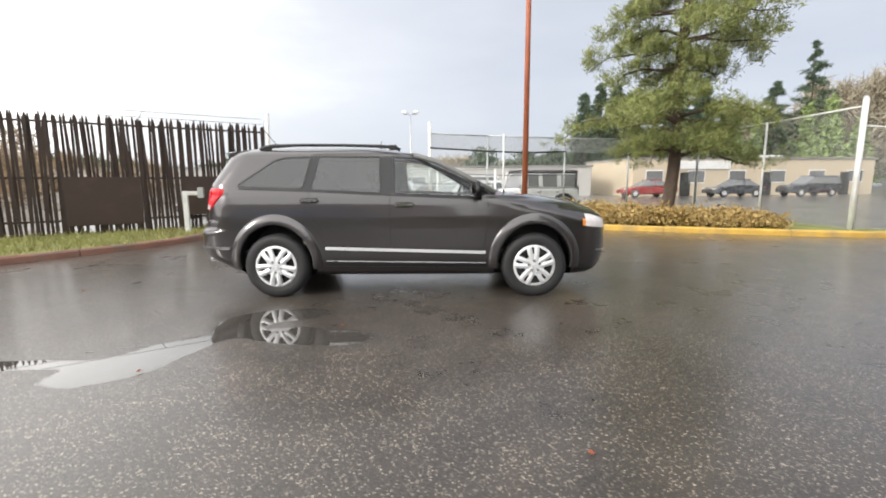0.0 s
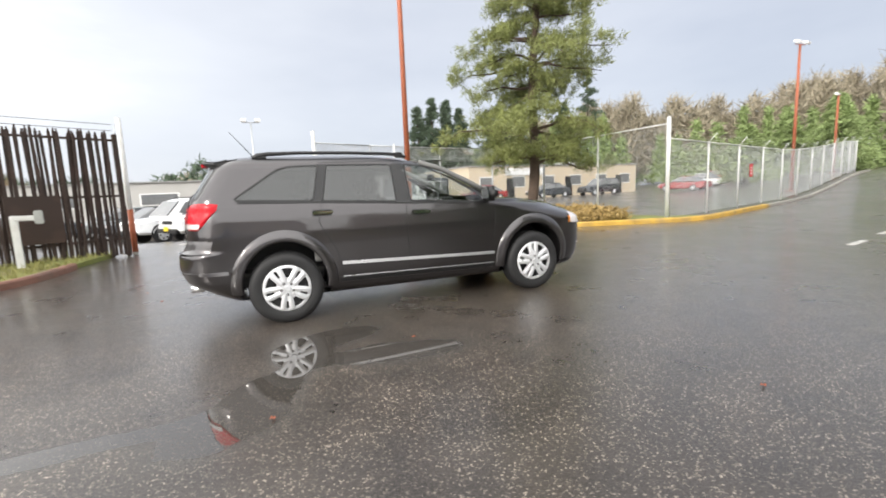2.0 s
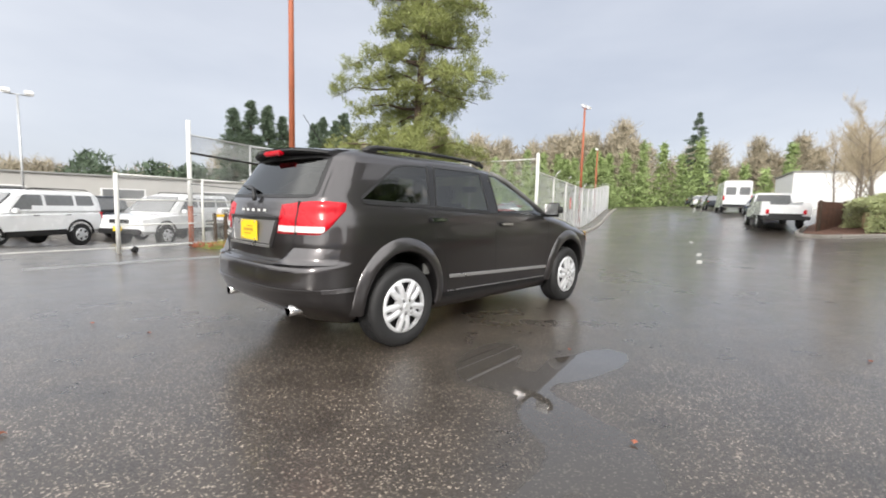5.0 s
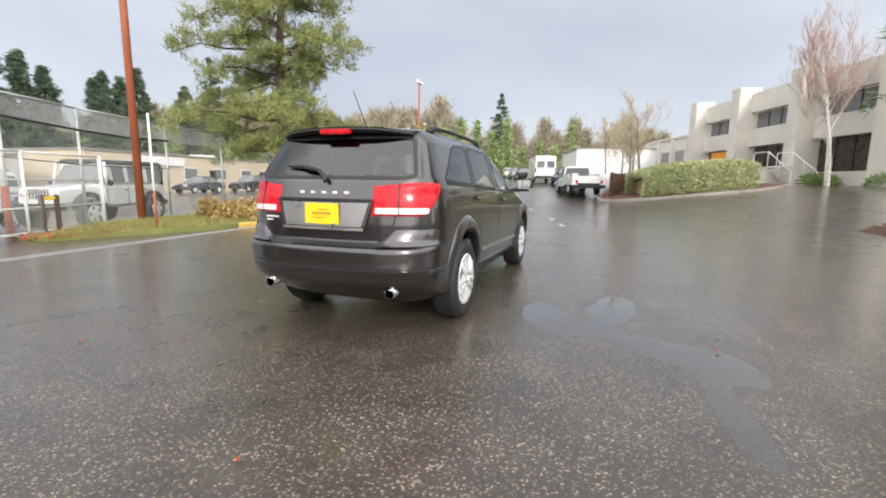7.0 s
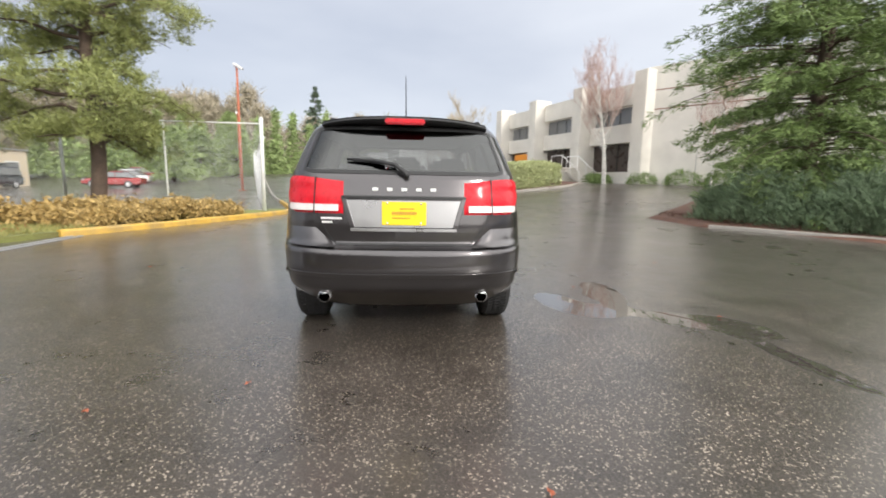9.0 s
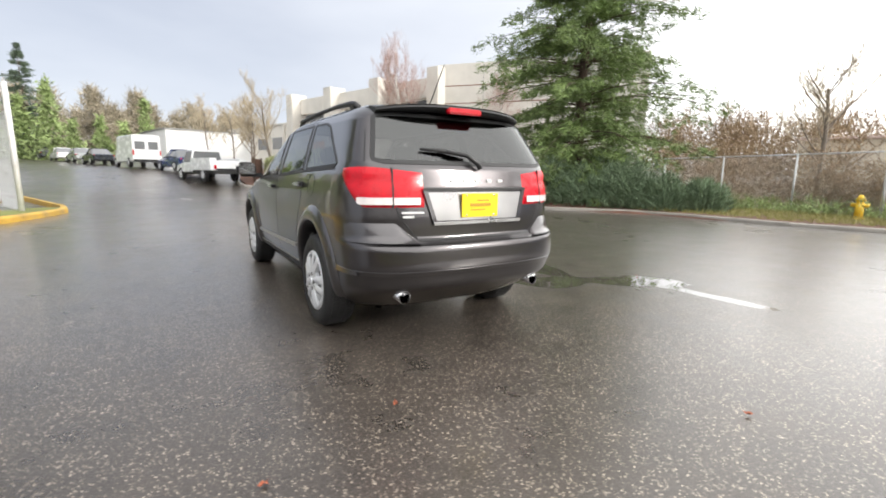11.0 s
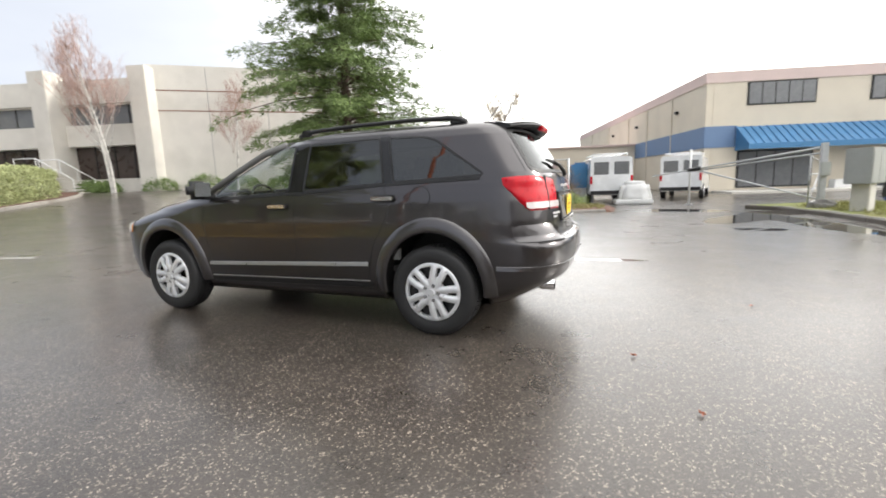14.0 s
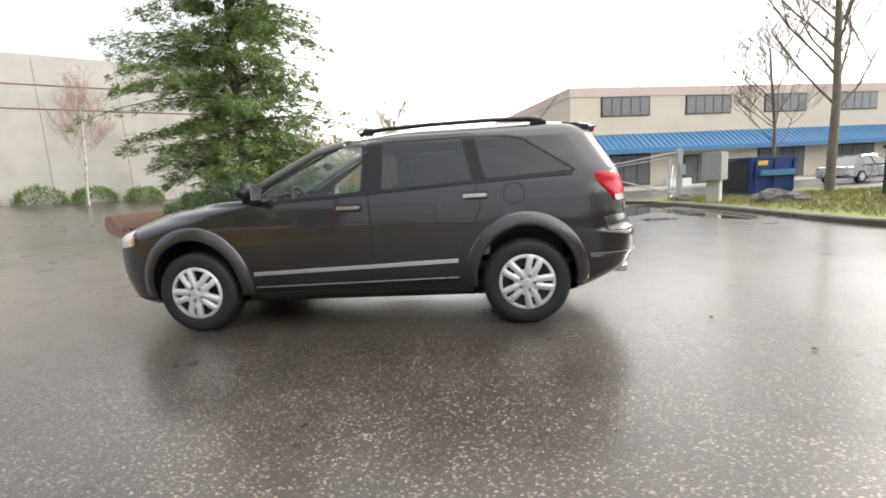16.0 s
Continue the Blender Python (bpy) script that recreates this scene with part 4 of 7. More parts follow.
    return car


make_car()


# ---- ground ----
POOLS = [(-1.10, -1.58, 0.42, 0.22, 12), (-1.40, -1.95, 0.22, 0.28, 30), (-0.55, -2.24, 0.42, 0.19, 0), (-0.90, -2.12, 0.25, 0.16, 20), (-1.66, -2.42, 0.26, 0.19, 40), (-1.88, -2.85, 0.40, 0.26, 35), (-2.7, -2.8, 0.5, 0.10, 5),
         (-5.6, -9.5, 1.6, 0.6, 60), (-7.0, -8.0, 0.6, 2.0, 8), (-6.9, -11.3, 0.8, 0.7, 20), (-4.4, -12.6, 1.6, 0.7, -10), (-5.5, -7.0, 0.5, 0.3, 0)]


def water_at(x, y):
    f = 0.0
    for cx, cy, a, b, turn in POOLS:
        c, s = math.cos(radians(turn)), math.sin(radians(turn))
        u, v = ((x - cx) * c + (y - cy) * s) / a, (-(x - cx) * s + (y - cy) * c) / b
        f += math.exp(-0.7 * (u * u + v * v) ** 1.5)
    return min(f, 1.0)


def make_ground():
    xs = sorted(set(np.round(np.concatenate([np.linspace(-5.2, 1.4, 120), np.linspace(-9, -5.2, 30), np.linspace(1.4, 16, 40), np.linspace(16, 60, 45), np.linspace(-30, -9, 20), [-700, -300, -120, -60, 80, 110, 160, 300, 700]]), 3)))
    ys = sorted(set(np.round(np.concatenate([np.linspace(-4.8, -0.9, 75), np.linspace(-14, -4.8, 60), np.linspace(-0.9, 12, 30), np.linspace(12, 60, 30), np.linspace(-40, -14, 26), [-700, -300, -120, -60, 90, 160, 300, 700]]), 3)))
    verts = [(x, y, rise(min(x, 160), max(y, -60))) for x in xs for y in ys]
    n = len(ys)
    faces = [(i * n + j, (i + 1) * n + j, (i + 1) * n + j + 1, i * n + j + 1) for i in range(len(xs) - 1) for j in range(n - 1)]
    ob = mesh_object("ground", verts, faces, M_ASPHALT, smooth=True)
    att = ob.data.attributes.new("standing_water", "FLOAT", "POINT")
    att.data.foreach_set("value", [water_at(v[0], v[1]) for v in verts])
    tagged(ob, "wet worn grey asphalt yard with shallow puddles", "ground", kind="structure")


make_ground()


def bed(name, outline, top, mat, label, category, slope=0.0):
    """A low planted or grassed bed with sloping sides."""
    bm = bmesh.new()
    mid = sum((Vector(p) for p in outline), Vector((0, 0))) / len(outline)
    foot = [Vector(p) + (Vector(p) - mid).normalized() * slope for p in outline]
    lo = [bm.verts.new((x, y, rise(x, y) - 0.05)) for x, y in foot]
    hi = [bm.verts.new((x, y, rise(x, y) + top)) for x, y in outline]
    bm.faces.new(hi)
    for i in range(len(lo)):
        j = (i + 1) % len(lo)
        bm.faces.new((lo[i], lo[j], hi[j], hi[i]))
    bmesh.ops.triangulate(bm, faces=[f for f in bm.faces if len(f.verts) > 4])
    ob = part(name, bm, mat)
    return tagged(ob, label, category, kind="structure")


def smooth_line(pts, step=0.4):
    """A soft line through 2D points (Catmull-Rom)."""
    out = []
    p = [Vector(q) for q in [pts[0], *pts, pts[-1]]]
    for i in range(1, len(p) - 2):
        n = max(int((p[i + 1] - p[i]).length / step), 1)
        for k in range(n):
            t = k / n
            out.append(0.5 * (2 * p[i] + (p[i + 1] - p[i - 1]) * t + (2 * p[i - 1] - 5 * p[i] + 4 * p[i + 1] - p[i + 2]) * t * t + (3 * p[i] - p[i - 1] - 3 * p[i + 1] + p[i + 2]) * t ** 3))
    return out + [p[-2]]


def kerb(pts, mat, label, width=0.16, height=0.14, length=2.4):
    """A kerb of separate cast lengths, each a real step with a worn top edge."""
    line = smooth_line(pts, 0.3)
    root = thing("kerb", pose(line[0].x, line[0].y, 0), label, "kerb", kind="structure")
    inv = Matrix.Translation((-line[0].x, -line[0].y, 0))
    per = max(int(length / 0.3), 2)
    for a in range(0, len(line) - 1, per):
        seg = line[a:a + per + 1]
        verts, faces = [], []
        for i, p in enumerate(seg):
            d = (seg[min(i + 1, len(seg) - 1)] - seg[max(i - 1, 0)]).normalized()
            nrm = Vector((-d.y, d.x))
            q = p + (d * 0.006 if i == 0 else -d * 0.006 if i == len(seg) - 1 else Vector((0, 0)))
            wob = 0.012 * noise.noise((p.x * 1.3, p.y * 1.3, 0))
            z = rise(p.x, p.y)
            for o, h in ((-width / 2, -0.08), (-width / 2 + 0.01, height * 0.75), (-width / 2 + 0.035, height + wob), (width / 2 - 0.02, height + wob), (width / 2, -0.08)):
                verts.append(inv @ Vector((q.x + nrm.x * o, q.y + nrm.y * o, z + h)))
        n = len(seg)
        faces = [(i * 5 + k, i * 5 + k + 1, (i + 1) * 5 + k + 1, (i + 1) * 5 + k) for i in range(n - 1) for k in range(4)]
        faces += [tuple(range(5)), tuple(range((n - 1) * 5, n * 5))[::-1]]
        mesh_object("kerbstone", verts, faces, mat, root)
    return root


def leafy(name, points, count, length, width, spread, mat, label, category, seed, aim_up=0.3, kind="", parent=None):
    """A mass of small leaves round a cloud of points."""
    up = np.tile((0, 0, 1.0), (len(points), 1))
    v, f = blades(points, count, length, width, spread, up, aim_up, seed)
    ob = mesh_object(name, v, f, mat, parent)
    return tagged(ob, label, category, kind=kind) if label else ob


def grass_patch(outline, n, top, seed, label):
    """Grass blades scattered over an outline."""
    g = np.random.default_rng(seed)
    xs, ys = [p[0] for p in outline], [p[1] for p in outline]
    pts = []
    while len(pts) < n:
        x, y = g.uniform(min(xs), max(xs)), g.uniform(min(ys), max(ys))
        if inside(x, y, outline):
            pts.append((x, y, rise(x, y) + top))
    leafy("grass", pts, 5, 0.11, 0.016, 0.03, M_GRASS, label, "grass", seed, 0.6, "stuff")


# north-west verge behind the faded red kerb
NW = [(-13.0, -5.0), (-8.8, -1.6), (-6.85, 1.15), (-5.85, 2.6), (-5.3, 3.9), (-5.2, 5.2)]
kerb(NW, M_REDKERB, "faded red concrete kerb along the grass verge", 0.16, 0.13)
NWBED = NW + [(-5.1, 6.3), (-5.0, 7.1), (-8.2, 5.2), (-12.4, 2.4), (-16.5, -0.5), (-16, -4)]
bed("grass_verge", NWBED, 0.10, M_TURF, "narrow rough grass verge below the picket fence", "grass verge")
grass_patch(NWBED, 5000, 0.09, 3, "short green grass on the fence verge")

# planted corner with the yellow kerb
YK = [(3.6, 6.75), (4.6, 6.25), (6.4, 5.5), (8.6, 4.7), (10.2, 4.25), (11.4, 4.35), (12.6, 4.75), (17.4, 6.45)]
kerb(YK, M_YELLOWKERB, "worn yellow painted kerb round the planted corner", 0.17, 0.14)
kerb([(17.5, 6.5), (24, 8.8), (32, 11.6), (46, 16.4)], M_KERB, "weathered concrete kerb along the road fence", 0.16, 0.12, 3.0)
PBED = YK[:6] + [(11.2, 5.0), (10.6, 5.4), (10.5, 8.0), (10.0, 11.2), (6.5, 11.1), (4.7, 10.7), (1.9, 9.95), (0.0, 9.1), (0.1, 8.0), (1.6, 7.4)]
bed("planting_bed", PBED, 0.10, M_TURF, "planting bed of soil and sparse grass", "planting bed")
g = np.random.default_rng(8)
pts = []
while len(pts) < 2000:
    x, y = g.uniform(4.2, 9.0), g.uniform(5.2, 8.8)
    edge = 6.45 - 0.42 * (x - 4.2) + 0.30
    if y > edge and y < edge + 2.4:
        pts.append((x, y, 0.12 + 0.62 * abs(noise.noise((x * 1.1, y * 1.1, 2))) ** 0.5 * g.uniform(0.2, 1)))
leafy("groundcover", pts, 18, 0.10, 0.06, 0.09, M_SHRUB, "low rusty and yellow-green evergreen groundcover", "groundcover", 9, 0.35, "stuff")
grass_patch([(0.1, 8.0), (1.6, 7.4), (3.6, 6.9), (4.4, 6.6), (5, 9.8), (1.9, 9.6)], 1800, 0.09, 4, "sparse yellowing grass in the planting bed")
g = np.random.default_rng(11)
pts = [(x, 8.1 - 0.09 * x + g.normal() * 0.25, 0.11) for x in g.uniform(-0.3, 4.5, 200)]
leafy("leaf_litter", pts, 3, 0.07, 0.05, 0.02, M_LEAF, "scattered brown fallen leaves along the fence", "leaf litter", 12, 0.0, "stuff")

# southern planting island and verge
SBED = [(11.9, -10.3), (10.3, -9.0), (7.2, -8.9), (5.2, -10.3), (3.6, -11.2), (0.0, -11.5), (-2.3, -12.2), (-2.3, -14.2), (-1.0, -15.5), (3, -21), (13, -20), (15.5, -14)]
bed("mulch_island", SBED, 0.10, M_MULCH, "island bed covered with red bark mulch", "planting bed", 0.4)
kerb([(7.0, -8.8), (5.1, -10.2), (3.5, -11.1), (0.0, -11.4), (-2.3, -12.1)], M_KERB, "low wet concrete kerb along the mulch island", 0.14, 0.10)
grass_patch([(4.5, -11.3), (3.5, -11.4), (0, -11.7), (-2.2, -12.4), (-2.2, -14.2), (-1, -15.3), (4, -15.3)], 1800, 0.10, 6, "rough green grass on the southern verge")
g = np.random.default_rng(14)
pts = [(x, y, 0.11) for x, y in ((g.uniform(5, 12), g.uniform(-13, -9.2)) for _ in range(900)) if inside(x, y, SBED)]
leafy("mulch_chips", pts, 6, 0.07, 0.03, 0.06, M_MULCH, "loose red-brown bark chips", "bark mulch", 15, 0.1, "stuff")

# south-west grass island
SW = [(-6.6, -13.2), (-7.3, -12.2), (-7.8, -9.8), (-8.0, -7.3), (-8.25, -4.0), (-9.5, -2.0)]
kerb(SW, M_WETKERB, "dark wet kerb round the grass island", 0.18, 0.13)
SWBED = SW + [(-18, -2), (-20, -13), (-14, -15.5), (-9, -14.3)]
bed("grass_island", SWBED, 0.13, M_TURF, "flat grass island with leaf litter", "grass island")
grass_patch([(-7.5, -12), (-8, -9.8), (-8.2, -7.3), (-8.5, -4.2), (-15, -4), (-17, -13), (-9, -13.8)], 6000, 0.12, 7, "short yellow-green winter grass")


# ---- fences ----
def chain_link(name, line, height, label, base=0.06, pitch=0.085, wire=0.0022, post_r=0.03, arms=False, top_band=0.0, mat=None):
    """Chain-link fence: round posts, top rail, crossing wires; arms carry barbed wire."""
    mat = mat or M_STEEL
    x0, y0 = line[0]
    root = thing(name, pose(x0, y0, rise(x0, y0)), label, "fence")
    z0 = rise(x0, y0)
    verts, faces = [], []

    def strand(a, b, r):
        d = Vector(b) - Vector(a)
        s = d.cross(Vector((0.31, 0.17, 0.93))).normalized() * r
        t = d.cross(s).normalized() * r
        k = len(verts)
        for p in (a, b):
            verts.extend([Vector(p) + s, Vector(p) - s * 0.5 + t * 0.87, Vector(p) - s * 0.5 - t * 0.87])
        faces.extend([(k, k + 1, k + 4, k + 3), (k + 1, k + 2, k + 5, k + 4), (k + 2, k, k + 3, k + 5)])

    for (ax, ay), (bx, by) in zip(line, line[1:]):
        length = math.hypot(bx - ax, by - ay)
        ux, uy = (bx - ax) / length, (by - ay) / length

        def at(s, h):
            x, y = ax + ux * s, ay + uy * s
            return (x - x0, y - y0, rise(x, y) - z0 + base + h)

        h = height - base
        n = int((length + h) / pitch)
        for i in range(n):
            s = i * pitch - h
            lo, hi = max(s, 0), min(s + h, length)
            if hi > lo:
                strand(at(lo, lo - s), at(hi, hi - s), wire)
                strand(at(lo, h - (lo - s)), at(hi, h - (hi - s)), wire)
        if top_band:
            for i in range(int((length + top_band) / (pitch * 0.35))):
                s = i * pitch * 0.35 - top_band
                lo, hi = max(s, 0), min(s + top_band, length)
                if hi > lo:
                    strand(at(lo, h - top_band + lo - s), at(hi, h - top_band + hi - s), wire)
                    strand(at(lo, h - (lo - s)), at(hi, h - (hi - s)), wire)
        rod_part("top_rail", at(0, h), at(length, h), 0.021, mat, root, n=8)
        rod_part("tension_wire", at(0, 0.03), at(length, 0.03), 0.004, mat, root, n=5)
        if arms:
            for k in (0.10, 0.2, 0.3):
                rod_part("barbed_wire", at(0, h + k), at(length, h + k), 0.0025, mat, root, n=4)
    mesh_object("wire_mesh", verts, faces, M_STEEL, root, "galvanised diamond wire mesh")
    for i, (x, y) in enumerate(line):
        z = rise(x, y) - z0
        r = post_r * (1.5 if i in (0, len(line) - 1) else 1)
        rod_part("post", (x - x0, y - y0, z - 0.1), (x - x0, y - y0, z + height + 0.03), r, mat, root, n=12)
        if arms and i:
            rod_part("barb_arm", (x - x0, y - y0, z + height), (x - x0 + 0.22, y - y0 - 0.14, z + height + 0.32), 0.014, mat, root, n=8)
    return root


chain_link("chain_link_fence", [(10.25, 4.98), (10.2, 8.1), (9.85, 11.1)], 3.0, "tall chain-link fence behind the pine", mat=M_WHITEPOST)
chain_link("chain_link_fence", [(10.25 + 0.945 * 3.4 * i, 4.98 + 0.327 * 3.4 * i) for i in range(12)], 2.55, "long chain-link roadside fence with barbed wire arms", arms=True, pitch=0.075, wire=0.0024, mat=M_WHITEPOST)
chain_link("chain_link_fence", [(-0.04, 8.9), (1.9, 9.75), (4.75, 10.5), (7.2, 10.9), (9.85, 11.1)], 2.85, "chain-link yard fence with a screened upper band", top_band=0.5)
chain_link("chain_link_fence", [(-0.75, -15.0), (1.6, -15.6), (4.2, -16.3), (7.0, -17.0)], 1.95, "low chain-link fence in front of the brambles")
corner_post = thing("corner_post", pose(10.25, 4.98, 0), "thick white steel fence corner post", "post")
rod_part("shaft", (0, 0, -0.1), (0, 0, 3.18), 0.062, M_WHITEPOST, corner_post, n=16)
rod_part("cap", (0, 0, 3.18), (0, 0, 3.22), 0.068, M_WHITEPOST, corner_post, 0.03, n=16)
sign = thing("fence_sign", pose(10.25 + 0.945 * 8.4, 4.98 + 0.327 * 8.4 - 0.03, rise(18, 7) + 1.25, 0, 0, 19), "small red notice wired to the road fence", "sign")
box_part("board", (0, 0, 0.28), (0.42, 0.012, 0.56), M_REDSIGN, sign, 0.003)
for i in range(3):
    box_part("text_bar", (0, -0.009, 0.14 + 0.13 * i), (0.30, 0.004, 0.04), M_WHITE, sign)
cable = thing("fence_cable", pose(-0.04, 8.86, 2.33), "thick black cable slung along the yard fence", "cable")
tube_part("strand", [(0, -0.05, 0.06), (1.95, 0.80, 0.0), (3.4, 1.22, -0.03), (4.8, 1.55, 0.02)], 0.028, M_BLACK, cable)
tube_part("strand", [(0, -0.05, -0.72), (1.95, 0.80, -0.80), (3.4, 1.22, -0.82), (4.8, 1.55, -0.80)], 0.012, M_BLACK, cable)
slide = chain_link("sliding_gate", [(-1.75, 8.02), (0.2, 8.72), (2.15, 9.5)], 1.72, "pale pipe-framed sliding gate standing open along the fence", pitch=0.075, wire=0.003, mat=M_WHITEPOST)
for k in (0.12, 0.62, 1.18):
    rod_part("gate_rail", (0, 0, k), (3.9, 1.48, k), 0.020, M_WHITEPOST, slide, n=8)
for q in (0.08, 0.5, 0.92):
    wheel_x, wheel_y = 3.9 * q, 1.48 * q
    rod_part("roller", (wheel_x - 0.012, wheel_y + 0.03, 0.07), (wheel_x + 0.012, wheel_y - 0.03, 0.07), 0.07, M_BLACK, slide, n=14)
gate_post = thing("gate_post", pose(-0.04, 8.86, 0), "steel gate post with faded red and white paint", "gate post")
rod_part("shaft", (0, 0, -0.1), (0, 0, 3.2), 0.055, M_WHITEPOST, gate_post)
rod_part("red_sleeve", (0, 0, 0.02), (0, 0, 1.05), 0.062, M_RUSTPOLE, gate_post)
gate_post2 = copy_thing(gate_post, pose(-4.62, 7.25, 0.05))
thin_post = thing("thin_post", pose(2.2, 7.8, 0.05), "slim pale steel post with a rusty foot", "post")
rod_part("shaft", (0, 0, 0), (0, 0, 2.65), 0.025, M_WHITEPOST, thin_post)
rod_part("foot", (0, 0, -0.05), (0, 0, 0.9), 0.028, M_RUSTPOLE, thin_post)
guide = thing("gate_guide", pose(0.55, 8.9, 0.0), "wooden and steel gate guide frame by the fence", "gate guide")
for dx in (0, 0.28):
    box_part("upright", (dx, 0, 0.42), (0.08, 0.08, 0.9), M_BARK, guide, 0.01)
box_part("crosspiece", (0.14, 0, 0.80), (0.36, 0.06, 0.07), M_YELLOW, guide, 0.01)
track = thing("gate_track", pose(-3.2, 6.1, 0), "pair of thin steel sliding gate rails set in asphalt", "rail track", kind="structure")
for o in (0, 0.16):
    box_part("rail", (3.4, 0.17 + o, 0.004), (7.2, 0.035, 0.03), M_STEEL, track, 0.004, rz=0.05)


def light_pole(x, y, h, r, mat, label, heads=2, base=0.0):
    root = thing("light_pole", pose(x, y, rise(x, y)), label, "light pole")
    rod_part("shaft", (0, 0, base), (0, 0, h), r, mat, root, r * 0.7, n=14)
    box_part("foot_plate", (0, 0, 0.02), (r * 5, r * 5, 0.05), mat, root, 0.01)
    rod_part("cross_arm", (-0.45, 0, h), (0.45, 0, h), 0.03, mat, root)
    for i in range(heads):
        o = -0.42 + 0.84 * i / max(heads - 1, 1)
        bm = bmesh.new()
        vs = box(bm, (o, -0.1, h + 0.16), (0.34, 0.36, 0.18), 0.04)
        bmesh.ops.rotate(bm, cent=(o, 0, h + 0.1), matrix=Matrix.Rotation(radians(28), 3, "X"), verts=bm.verts)
        part("flood_head", bm, M_WHITE, root, "white floodlight head")
    return root


light_pole(3.18, 9.62, 12.5, 0.10, M_RUSTPOLE, "tall rust-red light pole in the planting bed")
light_pole(29.6, 12.75, 8.9, 0.10, M_RUSTPOLE, "rust-red light pole with white floodlights")
light_pole(-2.0, 26.6, 6.5, 0.06, M_STEEL, "thin grey light pole in the vehicle yard")
light_pole(45, 18.5, 6.6, 0.10, M_RUSTPOLE, "distant rust-red roadside light pole", 1)


def picket_fence():
    root = thing("picket_fence", pose(-4.72, 7.05, 0.08, 0, 0, 213), "dark brown weathered steel picket fence", "fence")
    L = 11.5
    for z in (0.35, 1.35, 2.62):
        box_part("rail", (L / 2, 0.03, z), (L, 0.035, 0.05), M_SLAT, root, 0.004)
    bm = bmesh.new()
    box(bm, (0, 0, 1.36), (0.056, 0.02, 2.78), 0.003)
    vs = box(bm, (0, 0, 2.76), (0.03, 0.018, 0.1), 0.003)
    me = bpy.data.meshes.new("slat")
    bm.to_mesh(me)
    bm.free()
    me.materials.append(M_SLAT)
    g = np.random.default_rng(2)
    n = int(L / 0.092)
    for i in range(n):
        if g.random() < 0.03:
            continue
        o = new("slat", me)
        o.parent = root
        o.matrix_basis = pose(0.05 + i * 0.092 + g.normal() * 0.006, -0.005, g.normal() * 0.025, 0, g.normal() * 0.9, g.normal() * 4)
    for i in range(int(L / 0.15)):
        o = new("slat", me)
        o.parent = root
        o.matrix_basis = pose(0.03 + i * 0.15 + g.normal() * 0.02, 0.065, -0.06 + g.normal() * 0.05, 0, g.normal() * 1.5, g.normal() * 5)
    for x in (0, 2.9, 5.8, 8.7, 11.5):
        box_part("post", (x, 0.07, 1.35), (0.09, 0.09, 2.8), M_SLAT, root, 0.008)
        rod_part("barb_arm", (x, 0.07, 2.7), (x - 0.12, -0.12, 3.0), 0.012, M_STEEL, root)
    box_part("backing_panel", (3.7, 0.12, 0.80), (1.5, 0.03, 1.15), M_SLAT, root, 0.004, label="dark sheet panel behind the pickets")
    box_part("backing_panel", (1.6, 0.12, 0.9), (0.9, 0.03, 1.0), M_SLAT, root, 0.004, label="dark sheet panel behind the pickets")
    for k in (0.12, 0.26):
        rod_part("barbed_wire", (0, 0.0, 2.72 + k), (L, 0.0, 2.72 + k), 0.006, M_SLAT, root, n=5)


picket_fence()
stub = thing("keypad_post", pose(-6.05, 5.35, 0.08, 0, 0, 20), "pale grey gooseneck keypad post on the verge", "post")
box_part("upright", (0, 0, 0.5), (0.12, 0.12, 1.05), M_WHITEPOST, stub, 0.015)
box_part("arm", (0.16, -0.02, 0.97), (0.34, 0.11, 0.10), M_WHITEPOST, stub, 0.015)
box_part("keypad_box", (0.36, -0.06, 0.98), (0.14, 0.16, 0.26), M_BOXGREY, stub, 0.015)


# ---- trees ----
def taper_tubes(paths):
    """Joined tapered tubes from (points, start radius, end radius)."""
    verts, faces = [], []
    for pts, r0, r1 in paths:
        n = 7 if r0 > 0.03 else 4 if r0 > 0.012 else 3
        k0 = len(verts)
        m = len(pts)
        for i, p in enumerate(pts):
            d = (pts[min(i + 1, m - 1)] - pts[max(i - 1, 0)])
            s = d.cross(Vector((0.13, 0.29, 0.95))).normalized()
            t = d.cross(s).normalized()
            r = r0 + (r1 - r0) * i / max(m - 1, 1)
            verts += [p + (s * math.cos(k * math.tau / n) + t * math.sin(k * math.tau / n)) * r for k in range(n)]
        for i in range(m - 1):
            faces += [(k0 + i * n + k, k0 + i * n + (k + 1) % n, k0 + (i + 1) * n + (k + 1) % n, k0 + (i + 1) * n + k) for k in range(n)]
    return verts, faces


